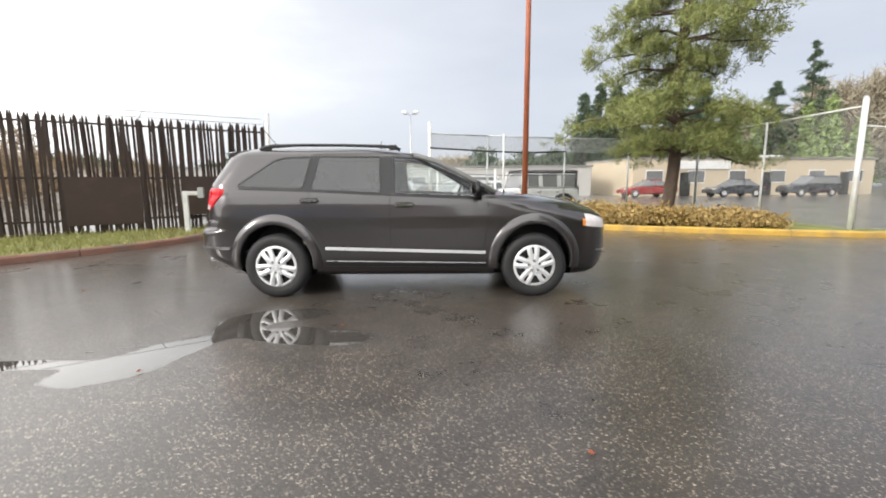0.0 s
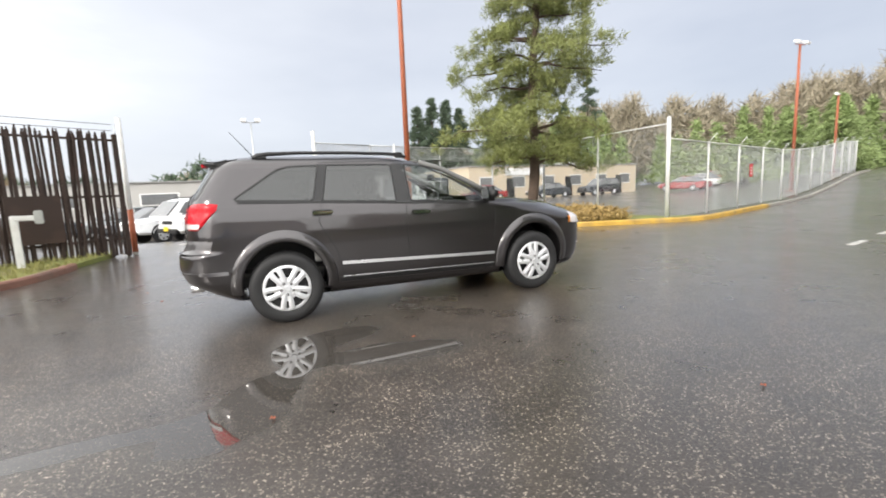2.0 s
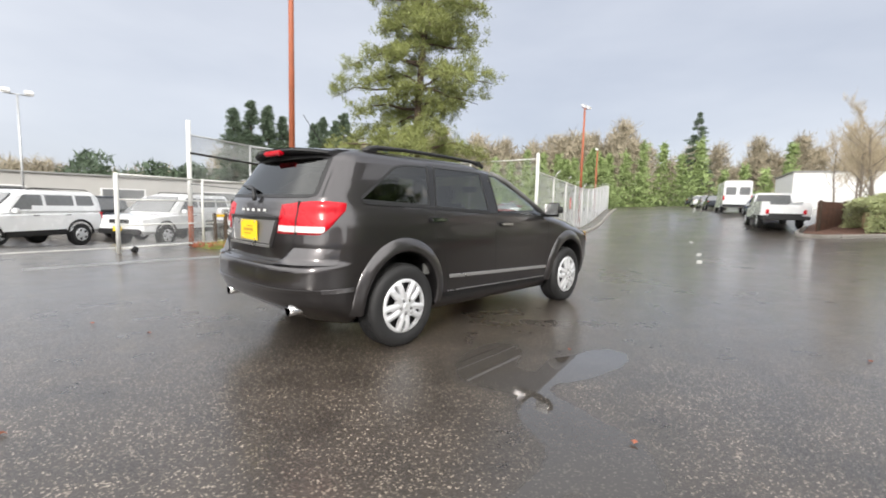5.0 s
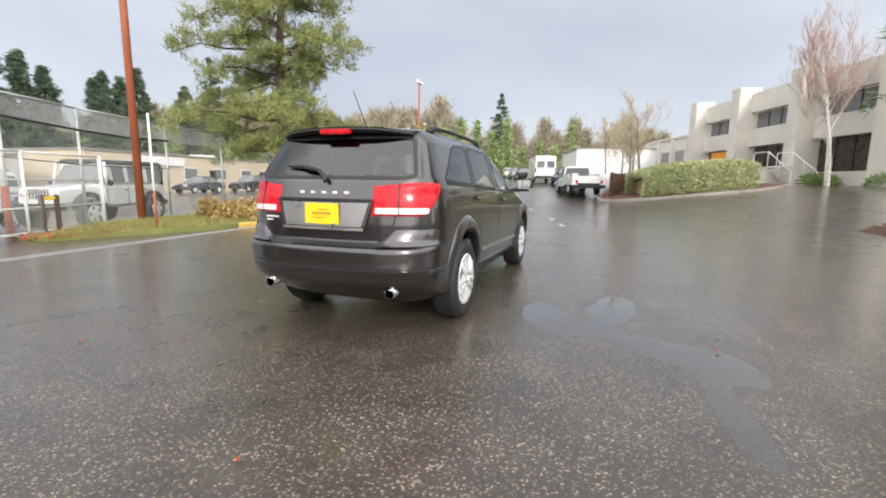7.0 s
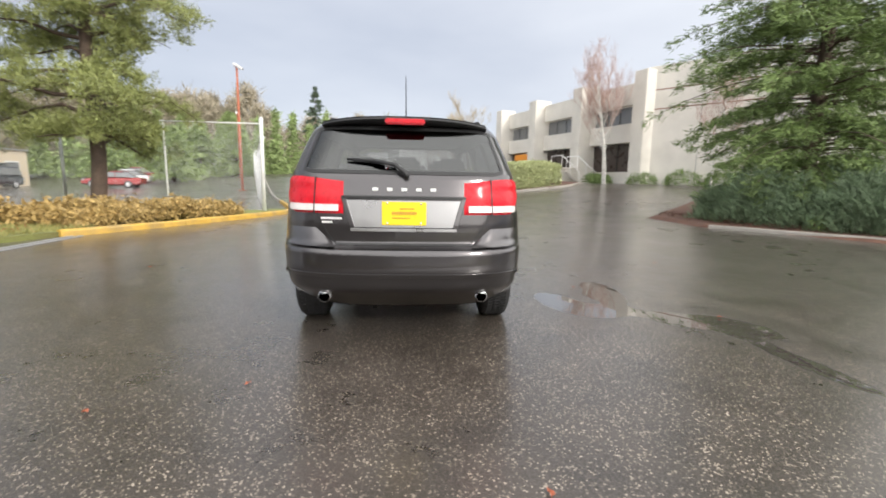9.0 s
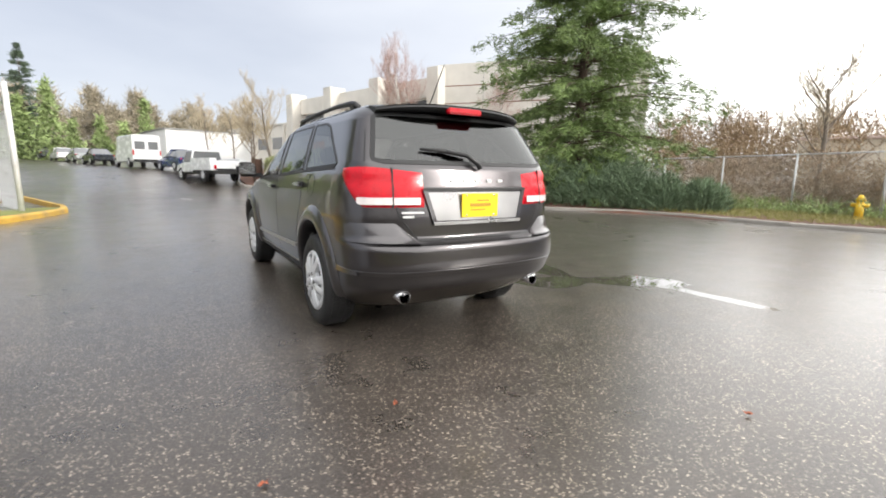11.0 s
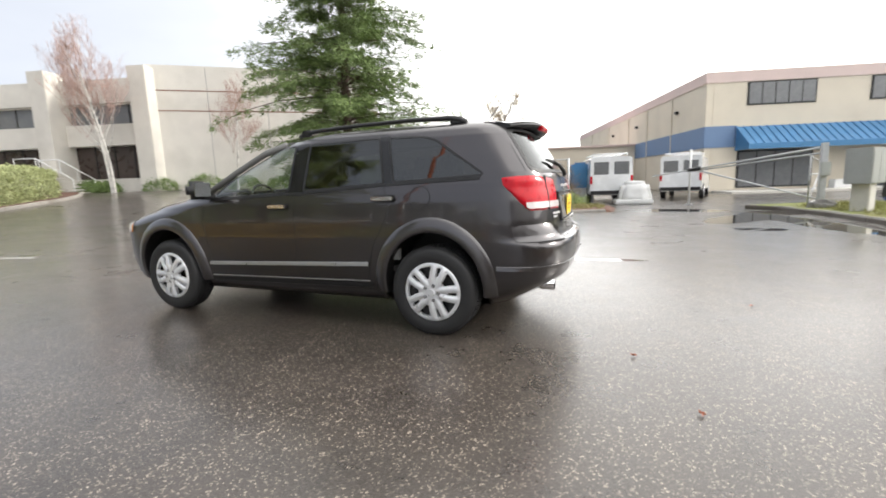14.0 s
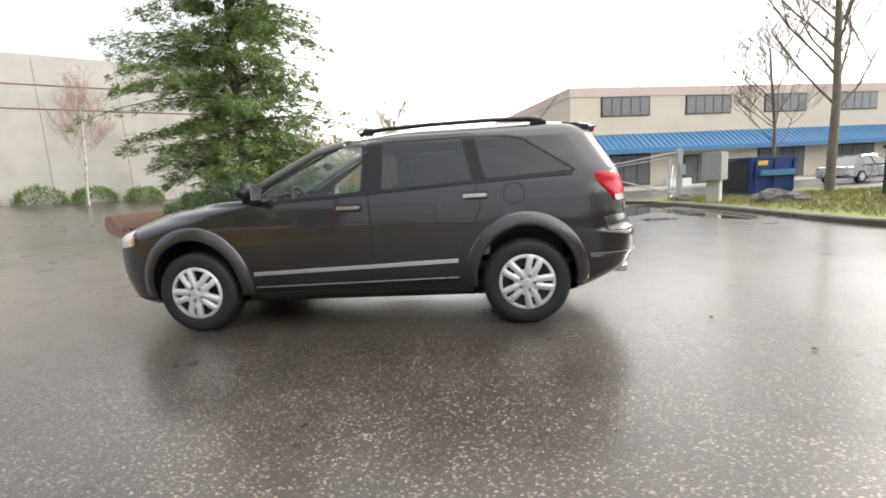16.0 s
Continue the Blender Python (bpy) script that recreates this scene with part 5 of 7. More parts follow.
def bare_tree(x, y, h, label, trunk_mat, twig_mat, seed, spread=0.5, start=0.28, r=0.14, lean=0.0, z=None, depth=4, name="bare_tree", stems=1):
    """Leafless tree grown by forking limbs."""
    g = random.Random(seed)
    root = thing(name, pose(x, y, rise(x, y) if z is None else z), label, "tree")
    limbs, twigs = [], []

    def grow(p, d, length, rad, level):
        pts = [p]
        n = 5
        for i in range(n):
            d = (d + Vector((g.gauss(0, 0.05 + 0.05 * level), g.gauss(0, 0.05 + 0.05 * level), 0.02 + 0.05 * level))).normalized()
            pts.append(pts[-1] + d * length / n)
        (limbs if level < 2 else twigs).append((pts, rad, rad * 0.5))
        if level >= depth:
            return
        kids = 14 if level == 0 else 7 if level == 1 else 5
        for k in range(kids):
            s = g.uniform(0.35, 1.0) if level else start + (1 - start) * (k + g.random()) / kids
            q = pts[min(int(s * n), n - 1)].lerp(pts[min(int(s * n) + 1, n)], s * n - int(s * n))
            a = g.uniform(0, math.tau)
            out = Vector((math.cos(a), math.sin(a), 0))
            nd = (d * (1 - spread) + out * spread + Vector((0, 0, 0.10))).normalized()
            grow(q, nd, length * (g.uniform(0.30, 0.50) * (1.25 - 0.6 * s) if level == 0 else g.uniform(0.40, 0.62)), rad * (0.26 if level == 0 else 0.42) + 0.0015, level + 1)

    for s in range(stems):
        grow(Vector((0.12 * s, 0.05 * s, -0.1)), Vector((lean + 0.14 * (s - (stems - 1) / 2), 0, 1)).normalized(), h * 0.78, r * (1 if stems == 1 else 0.75), 0)
    v, f = taper_tubes(limbs)
    mesh_object("trunk", v, f, trunk_mat, root, smooth=True)
    v, f = taper_tubes(twigs)
    mesh_object("crown", v, f, twig_mat, root, "fine leafless twigs")
    return root


def conifer(x, y, h, radius, label, mat, seed, z0=0.6, levels=30, per=12, tufts=9, count=9, blade=(0.2, 0.04), droop=0.25, trunk_r=0.2, name="conifer", gap=0.25, bark=None, full=1.0):
    """Whorled conifer: trunk, drooping boughs and needle sprays along them."""
    g = random.Random(seed)
    root = thing(name, pose(x, y, rise(x, y)), label, "tree")
    pts = [Vector((0.05 * math.sin(i), 0.05 * math.cos(2 * i), -0.1 + (h + 0.1) * i / 12)) for i in range(13)]
    v, f = taper_tubes([(pts, trunk_r, 0.02)])
    mesh_object("trunk", v, f, bark or M_BARK, root, smooth=True)
    boughs, centres, aims = [], [], []
    for i in range(levels):
        s = i / (levels - 1)
        z = z0 + (h - z0) * s
        reach = radius * min(1.0, (1 - s) * full) ** 0.8 * (0.82 + 0.18 * math.sin(i * 1.9)) * min(1.0, 0.72 + 2.2 * s) + 0.12
        for k in range(max(int(per * (1 - 0.5 * s)), 4)):
            if g.random() < gap:
                continue
            a = g.uniform(0, math.tau)
            L = reach * g.uniform(0.5, 1.2)
            out = Vector((math.cos(a), math.sin(a), 0))
            line = []
            zb = min(max(z + g.gauss(0, 0.5 * (h - z0) / levels), z0), h - 0.1)
            lift = g.gauss(0, 0.06)
            for j in range(5):
                q = j / 4
                line.append(Vector((0, 0, zb + lift * q * L)) + out * L * q + Vector((0, 0, (0.22 * q - (droop + 0.25 * (1 - s)) * q * q) * L)))
            boughs.append((line, 0.012 + 0.02 * L / max(radius, 1), 0.004))
            for j in range(tufts):
                q = 0.22 + 0.78 * (j + g.random()) / tufts
                p = line[0].lerp(line[4], q) + Vector((0, 0, 0.22 * q * (1 - q) * L))
                wide = 0.30 * L * (1.05 - q)
                for sd in (-1, 1):
                    sway = Vector((-out.y, out.x, 0)) * sd
                    c = p + sway * wide * g.random() + Vector((0, 0, g.gauss(0, 0.06)))
                    centres.append(c)
                    aims.append((out * 0.7 + sway * 0.5 + Vector((0, 0, -0.22 + g.gauss(0, 0.24)))).normalized())
    v, f = taper_tubes(boughs)
    tagged(mesh_object("bough", v, f, bark or M_BARK, root), kind="stuff")
    v, f = blades(np.array([tuple(c) for c in centres]), count, blade[0], blade[1], 0.075 * blade[0] / 0.2, np.array([tuple(a) for a in aims]), 0.62, seed)
    mesh_object("crown", v, f, mat, root, "dense green needle sprays")
    return root


def make_pine():
    """Open-crowned pine: crooked trunk, spreading limbs that carry rounded needle pads."""
    g = random.Random(41)
    root = thing("pine_tree", pose(7.5, 8.6, 0.06), "open-crowned yellow-green pine in the planting bed", "tree")
    H = 12.5
    trunk = [Vector((0.10 * math.sin(i * 0.7) + 0.05 * i, -0.05 * math.sin(i), -0.1 + H * i / 14)) for i in range(15)]
    v, f = taper_tubes([(trunk, 0.21, 0.04)])
    mesh_object("trunk", v, f, M_BARK, root, smooth=True)
    limbs, centres, aims = [], [], []
    for i in range(84):
        s = (i + g.random()) / 84
        z = 1.9 + (H - 1.9) * s
        a = i * 2.4 + g.gauss(0, 0.3)
        if g.random() < 0.16:
            continue
        reach = (3.3 if s < 0.18 else 3.5 * (1 - s) ** 0.55) * g.uniform(0.38, 1.15)
        out = Vector((math.cos(a), math.sin(a), 0))
        p0 = trunk[min(int(z / H * 14), 13)].copy()
        p0.z = z
        line = [p0 + out * reach * q + Vector((0, 0, reach * (0.30 * q - 0.42 * q * q + 0.05 * math.sin(q * 7 + i)))) for q in (0, 0.25, 0.5, 0.75, 1)]
        limbs.append((line, 0.05 * (1 - s) + 0.02, 0.008))
        for k in range(9):
            q = 0.34 + 0.66 * (k + g.random()) / 9
            p = line[0].lerp(line[4], q) + Vector((0, 0, reach * 0.10 * math.sin(q * 3.1)))
            side = Vector((-out.y, out.x, 0)) * g.gauss(0, 0.34 * (0.5 + 0.5 * reach / 3))
            pad = p + side + Vector((0, 0, g.uniform(0.0, 0.22)))
            for _ in range(7):
                centres.append(pad + Vector((g.gauss(0, 0.19), g.gauss(0, 0.19), g.gauss(0, 0.13))))
                aims.append((out * 0.4 + Vector((0, 0, 0.75))).normalized())
    v, f = taper_tubes(limbs)
    tagged(mesh_object("limb", v, f, M_BARK, root), kind="stuff")
    v, f = blades(np.array([tuple(c) for c in centres]), 34, 0.16, 0.026, 0.075, np.array([tuple(a) for a in aims]), 0.45, 42)
    mesh_object("crown", v, f, M_PINE, root, "clumped yellow-green needle pads")


make_pine()
conifer(8.3, -12.9, 18.5, 4.7, "large green fir on the mulch island", M_SPRUCE, 7, z0=0.5, levels=40, per=20, tufts=14, count=16, blade=(0.20, 0.036), droop=0.16, full=1.45, gap=0.22, trunk_r=0.24, name="fir_tree")

# juniper mass round the fir
g = np.random.default_rng(21)
pts, aims = [], []
for cx, cy, rx, ry, h in ((8.6, -10.5, 1.2, 1.0, 1.25), (7.4, -10.5, 1.1, 1.0, 1.6), (6.3, -11.1, 1.3, 1.1, 1.35), (5.2, -11.7, 1.1, 1.0, 1.65), (4.1, -12.2, 1.0, 0.9, 1.1), (3.0, -12.8, 0.8, 0.8, 0.9), (9.7, -11.6, 1.1, 1.2, 1.3), (6.2, -12.8, 2.0, 1.4, 2.0)):
    for _ in range(520):
        u = g.normal(size=3)
        u /= np.linalg.norm(u)
        u[2] = abs(u[2])
        k = g.uniform(0.4, 1.0) + 0.22 * noise.noise((cx * 3 + u[0] * 3, cy + u[1] * 3, u[2] * 3))
        pts.append((cx + u[0] * rx * k, cy + u[1] * ry * k, 0.08 + u[2] * h * k))
        aims.append((u[0] * 0.75, u[1] * 0.75, 0.75))
v, f = blades(pts, 14, 0.23, 0.030, 0.07, aims, 0.62, 22)
tagged(mesh_object("juniper_shrubs", v, f, M_JUNIPER), "spreading blue-green junipers below the fir", "shrub", kind="stuff")

# brambles along the southern fence
g = np.random.default_rng(23)
pts = []
for cx, cy, rx, ry, h in ((0.9, -17.0, 1.2, 1.0, 2.2), (2.6, -17.4, 1.6, 1.2, 2.5), (4.6, -18.2, 1.8, 1.4, 2.8), (-0.2, -16.6, 0.9, 0.7, 1.7), (6.6, -18.5, 1.6, 1.4, 3.0)):
    for _ in range(420):
        u = g.normal(size=3)
        u /= np.linalg.norm(u)
        k = g.uniform(0.2, 1.05)
        pts.append((cx + u[0] * rx * k, cy + u[1] * ry * k, 0.05 + abs(u[2]) * h * k))
leafy("bramble_thicket", pts, 16, 0.26, 0.014, 0.10, M_BRUSH, "brown leafless bramble thicket behind wire fence", "brambles", 24, 0.3, "stuff")
pts = [(g.uniform(-1.5, 5), -15.1 + g.normal() * 0.5, 0.12 + abs(g.normal()) * 0.18) for _ in range(500)]
leafy("weeds", pts, 8, 0.16, 0.03, 0.06, M_OLIVE, "weedy greenery at the foot of the fence", "weeds", 25, 0.5, "stuff")

bare_tree(4.6, -26.5, 7.0, "pale leafless tree behind the fir", M_GREYBARK, M_TWIG, 31, 0.55)
bare_tree(-13.35, -12.4, 11.0, "leafless street tree on the grass island", M_GREYBARK, M_GREYBARK, 37, 0.5, 0.30, 0.16)
bare_tree(-15.0, -18.6, 8.5, "leafless tree in front of the shop awning", M_GREYBARK, M_GREYBARK, 36, 0.55, 0.25, 0.09)
bare_tree(25.6, -13.75, 8.8, "white-barked birch beside the office stair", M_BIRCH, M_REDTWIG, 51, 0.42, 0.3, 0.12, stems=2, name="birch_tree")
bare_tree(19.8, -17.6, 6.6, "slender birch in front of the blank office wall", M_BIRCH, M_REDTWIG, 52, 0.45, 0.3, 0.07, name="birch_tree", lean=-0.08)
for i, (x, y, h) in enumerate(((26.5, -4.2, 6.0), (29.5, -3.6, 5.2), (33.0, -4.0, 5.0), (38.5, -3.4, 5.4), (46, -2.0, 6.5))):
    bare_tree(x, y, h, "young roadside tree with sparse yellowish buds", M_GREYBARK, M_TWIG, 60 + i, 0.5, 0.25, 0.08, name="roadside_tree")


# ---- office block with concrete fins ----
def make_office():
    root = thing("office_building", pose(25.14, -16.17, 1.2, 0, 0, 17.3), "two-storey pale concrete office block with projecting fins", "building")
    bay, n, top = 6.65, 3, 7.25
    for i in range(n + 1):
        x = bay * i
        box_part("fin", (x, -0.1, 3.75), (1.15, 1.7, 7.9), M_CONCRETE, root, 0.03)
    for i in range(n):
        x = bay * (i + 0.5)
        w = bay - 1.15
        for z0, z1 in ((5.75, top), (3.1, 4.45), (-0.4, 0.95)):
            box_part("spandrel", (x, -0.45, (z0 + z1) / 2), (w, 0.35, z1 - z0), M_CONCRETE, root, 0.015)
        # lower bays are openings; their shade is painted on dark brown panes
        for z0, z1, mt, nm in ((4.45, 5.75, M_WINDOW, "window"), (0.95, 3.1, M_OPENINGSHADE, "window")):
            win = new(nm)
            win.parent = root
            win.matrix_basis = pose(x, -0.82, (z0 + z1) / 2)
            k = 4
            for j in range(k):
                box_part("pane", (-w / 2 + w / k * (j + 0.5), 0, 0), (w / k - 0.06, 0.03, z1 - z0 - 0.06), mt, win)
            for j in range(1, k):
                box_part("mullion", (-w / 2 + w / k * j, 0.02, 0), (0.06, 0.08, z1 - z0), M_BLACK, win)
    box_part("core", (bay * n / 2, -8.4, 3.4), (bay * n + 1.0, 13.6, 7.4), M_CONCRETE, root)
    box_part("roof", (bay * n / 2, -8.4, 7.15), (bay * n + 1.2, 14.0, 0.16), M_ROOF, root)
    # lower wing beyond the fins
    wing = new("wing")
    wing.parent = root
    wing.matrix_basis = pose(bay * n + 0.6, -1.2, 0)
    box_part("wall", (9.0, -5.0, 2.35), (18.0, 10.0, 5.5), M_CONCRETE, wing, 0.02)
    box_part("parapet", (9.0, -5.0, 5.2), (18.3, 10.3, 0.22), M_CONCRETE, wing, 0.02)
    for j in range(5):
        box_part("wing_pane", (2.0 + 3.5 * j, 0.02, 3.1), (2.2, 0.05, 1.3), M_WINDOW, wing)
        box_part("pilaster", (0.25 + 3.5 * j, 0.1, 2.35), (0.45, 0.4, 5.4), M_CONCRETE, wing, 0.02)
    # blank side wall of tilt-up panels
    wall = new("side_wall")
    wall.parent = root
    wall.matrix_basis = pose(0.2, -0.2, 0, 0, 0, 39.0 - 17.3 + 180)
    box_part("panel", (7.4, -0.2, 3.75), (14.4, 0.4, 8.3), M_CONCRETE, wall, 0.02)
    for z in (5.1, 6.35):
        box_part("reveal", (7.4, -0.403, z), (14.4, 0.012, 0.07), M_REDKERB, wall)
    for x in (3.6, 7.2, 10.8):
        box_part("joint", (x, -0.402, 3.7), (0.03, 0.01, 8.1), M_ROOF, wall)
    for i in range(7):
        box_part("stair_tread", (3.2 + 0.32 * i, 2.2, 0.1 + 0.19 * i), (0.34, 1.6, 0.07), M_CONCRETE, root, 0.01)
    for y in (1.45, 2.95):
        tube_part("stair_rail", [(3.0, y, 0.9), (5.2, y, 2.2), (6.6, y, 2.2)], 0.03, M_WHITE, root)
        for x, z in ((3.0, 0.9), (4.1, 1.55), (5.2, 2.2), (6.6, 2.2)):
            rod_part("rail_post", (x, y, z - 0.95), (x, y, z), 0.025, M_WHITE, root)
    box_part("landing", (6.1, 2.2, 0.62), (1.6, 1.7, 1.25), M_CONCRETE, root, 0.02)
    box_part("orange_awning", (bay * 2.45, -0.4, 2.6), (2.6, 0.7, 0.6), M_ORANGE, root, 0.03, label="orange entrance sign")


make_office()
g = np.random.default_rng(31)
for x, y, r in ((24.6, -16.0, 0.9), (22.6, -17.7, 1.1), (20.7, -19.0, 1.0), (18.8, -20.4, 0.9), (28.2, -14.0, 0.8), (26.6, -13.9, 0.7), (31.0, -12.4, 0.6)):
    pts = []
    for _ in range(160):
        u = g.normal(size=3)
        u /= np.linalg.norm(u)
        pts.append((x + u[0] * r, y + u[1] * r, rise(x, y) + abs(u[2]) * r * 0.8))
    leafy("foundation_shrub", pts, 12, 0.16, 0.05, 0.08, M_SPRUCE, "rounded dark green shrub at the office wall", "shrub", int(x * 10), 0.3)


def make_hedge():
    g = np.random.default_rng(33)
    pts = []
    for _ in range(5200):
        s = g.uniform(0, 1)
        x, y = 22.3 + 3.0 * s * 0.9, -3.6 - 6.0 * s
        u = g.normal(size=2)
        side = g.uniform(-1, 1)
        h = 1.55 * (1 - 0.18 * abs(2 * s - 1) ** 3) + 0.06 * noise.noise((x, y, 0))
        face = g.random()
        ox = side * 1.1 if face < 0.45 else np.sign(side) * 1.1
        z = h if face < 0.45 else g.uniform(0.05, h)
        k = 1 - 0.12 * (z / h) ** 4
        pts.append((x + ox * k * 0.93, y + ox * k * 0.35, rise(x, y) + z + g.normal() * 0.03))
    root = thing("hedge", pose(0, 0, 0), "clipped pale green hedge on a mulched bank", "hedge")
    leafy("foliage", pts, 11, 0.11, 0.07, 0.07, M_HEDGE, "", "", 34, 0.25, "", root)
    bm = bmesh.new()
    box(bm, (23.7, -6.6, 1.05), (1.7, 5.6, 1.1), 0.2, radians(25))
    part("inner_branches", bm, M_BRUSH, root, "dense brown inner branches")


make_hedge()
bed("mulch_bank", [(21.2, -1.9), (20.9, -3.6), (22.0, -6.5), (23.6, -10.2), (26.0, -12.0), (29, -10), (30, -4), (28.0, -2.4), (24, -1.9)], 0.12, M_MULCH, "red bark mulch bank under the hedge", "planting bed")
kerb([(24.5, -1.75), (21.1, -1.8), (20.75, -3.6), (21.85, -6.6), (23.5, -10.3), (26.0, -12.2)], M_KERB, "pale concrete kerb round the hedge island", 0.16, 0.14)
boards = thing("board_fence", pose(22.0, -2.3, rise(22, -2.3) + 0.1, 0, 0, -20), "reddish-brown vertical board fence beside the hedge", "fence")
for i in range(16):
    box_part("board", (0.03 + 0.155 * i, 0.004 * (i % 3), 0.68), (0.145, 0.025, 1.36 + 0.02 * (i % 2)), M_MULCH, boards, 0.004)
for x in (0.1, 2.3):
    box_part("post", (x, -0.06, 0.7), (0.1, 0.1, 1.45), M_BARK, boards, 0.006)


# ---- shop and warehouse block ----
def make_warehouse():
    root = thing("warehouse", pose(-7.7, -27.4, 0.0, 0, 0, 195.7), "cream stucco warehouse with blue metal awnings", "building")
    L, D, H = 46.0, 38.0, 7.0
    box_part("front_wall", (L / 2, 0.2, H / 2), (L, 0.4, H), M_CREAM, root, 0.02)
    box_part("side_wall", (-0.2, D / 2, H / 2), (0.4, D, H), M_CREAM, root, 0.02)
    box_part("back_wall", (L / 2, D - 0.2, H / 2), (L, 0.4, H), M_CREAM, root)
    box_part("far_wall", (L + 0.2, D / 2, H / 2), (0.4, D, H), M_CREAM, root)
    box_part("roof", (L / 2, D / 2, H - 0.35), (L - 0.5, D - 0.9, 0.2), M_ROOF, root)
    box_part("parapet_band", (L / 2 - 0.2, -0.02, 6.72), (L + 0.5, 0.05, 0.62), M_PINKBAND, root, label="pale pink parapet band")
    box_part("parapet_band", (-0.42, D / 2, 6.72), (0.05, D, 0.62), M_PINKBAND, root, label="pale pink parapet band")
    box_part("blue_band", (-0.42, D / 2 - 0.02, 3.3), (0.05, D, 1.25), M_BLUEBAND, root, label="faded blue painted band")
    box_part("blue_band", (0.45, -0.02, 3.3), (1.75, 0.05, 1.25), M_BLUEBAND, root, label="faded blue painted band")
    for y in (5, 10, 15, 22, 30):
        box_part("pilaster", (-0.44, y, H / 2 - 0.3), (0.06, 0.10, H - 0.7), M_CREAM, root)
    for y in (4.0, 12.5, 20.0):
        box_part("wall_lamp", (-0.52, y, 5.3), (0.22, 0.25, 0.2), M_BLACK, root, 0.03)
    for i in range(6):
        x0 = 1.9 + 6.6 * i
        win = new("window")
        win.parent = root
        win.matrix_basis = pose(x0 + 1.85, -0.02, 5.72)
        box_part("frame", (0, 0.0, 0), (3.75, 0.06, 1.32), M_BLACK, win, 0.01)
        for j in range(5):
            box_part("pane", (-1.45 + 0.725 * j, -0.04, 0), (0.66, 0.02, 1.18), M_WINDOW, win)
        if i % 2 == 0 or i > 2:
            shop = new("shopfront")
            shop.parent = root
            shop.matrix_basis = pose(x0 + 1.7, -0.02, 1.35)
            box_part("frame", (0, 0, 0), (4.2, 0.07, 2.2), M_BLACK, shop, 0.01)
            for j in range(4):
                box_part("pane", (-1.52 + 1.015 * j, -0.045, 0), (0.94, 0.02, 2.05), M_WINDOW, shop)
        else:
            door = new("door")
            door.parent = root
            door.matrix_basis = pose(x0 + 1.6, -0.02, 1.12)
            box_part("frame", (0, 0, 0), (3.4, 0.07, 2.2), M_BLACK, door, 0.01)
            for j in range(3):
                box_part("pane", (-1.1 + 1.1 * j, -0.045, 0), (1.0, 0.02, 2.05), M_WINDOW, door)
    awn = new("awning")
    awn.parent = root
    x0, x1 = 1.35, L - 1
    verts = [(x0, -0.02, 3.85), (x1, -0.02, 3.85), (x1, -1.5, 2.75), (x0, -1.5, 2.75), (x1, -1.5, 2.45), (x0, -1.5, 2.45), (x0, -0.02, 2.45), (x1, -0.02, 2.45)]
    mesh_object("sheet", verts, [(0, 1, 2, 3), (3, 2, 4, 5), (0, 3, 5, 6), (1, 7, 4, 2)], M_AWNING, awn)
    n = int((x1 - x0) / 0.42)
    rib = bmesh.new()
    d = Vector((0, -1.48, -1.10))
    vs = box(rib, (0, 0, 0), (0.045, d.length, 0.055), 0.006)
    bmesh.ops.rotate(rib, cent=(0, 0, 0), matrix=Matrix.Rotation(math.atan2(1.10, 1.48), 3, "X"), verts=rib.verts)
    me = bpy.data.meshes.new("rib")
    rib.to_mesh(me)
    rib.free()
    me.materials.append(M_AWNING)
    for i in range(n + 1):
        o = new("rib", me)
        o.parent = awn
        o.matrix_basis = pose(x0 + 0.42 * i, -0.76, 3.325)
    for x in (5.2, 11.6, 18.5):
        box_part("planter_box", (x + 1.8, -1.2, 0.3), (1.9, 0.5, 0.6), M_WHITE, root, 0.03)


make_warehouse()
bed("shop_pavement", [(-8.4, -24.6), (-53, -37), (-52, -40), (-7.8, -27.3)], 0.12, M_CONCRETE, "raised concrete pavement along the shopfronts", "pavement")
small = thing("annex", pose(3.6, -42, 0, 0, 0, 14), "low pale stucco annex beyond the warehouse", "building")
box_part("wall", (0, 0, 1.9), (14, 8, 3.8), M_CREAM, small, 0.03)
box_part("roof", (0, 0, 3.88), (14.4, 8.4, 0.16), M_PINKBAND, small, 0.02)


# ---- far buildings ----
def plain_building(x, y, w, d, h, turn, mat, label, windows, doors=0, sign=False, roof=M_ROOF, z=0.0):
    root = thing("building", pose(x, y, z, 0, 0, turn), label, "building")
    box_part("wall", (0, 0, h / 2 - 0.3), (w, d, h + 0.6), mat, root, 0.03)
    box_part("roof", (0, 0, h + 0.06), (w + 0.3, d + 0.3, 0.12), roof, root, 0.02)
    for i in range(windows):
        win = new("window")
        win.parent = root
        win.matrix_basis = pose(-w / 2 + w * (i + 0.5) / windows, -d / 2 - 0.01, h * 0.52)
        box_part("frame", (0, 0, 0), (w / windows * 0.42, 0.05, h * 0.36), M_WHITE, win, 0.01)
        box_part("pane", (0, -0.03, 0), (w / windows * 0.38, 0.02, h * 0.30), M_WINDOW, win)
    for i in range(doors):
        box_part("door", (-w / 2 + w * (i + 0.62) / doors, -d / 2 - 0.015, 1.05), (1.0, 0.05, 2.1), M_BLACK, root, 0.01)
    if sign:
        box_part("sign_board", (-w * 0.22, -d / 2 - 0.08, h - 0.55), (5.0, 0.12, 0.75), M_WHITE, root, 0.02, label="long white sign board")
        box_part("vent_box", (w * 0.22, 0, h + 0.35), (2.2, 1.6, 0.5), M_WHITE, root, 0.05)
    return root


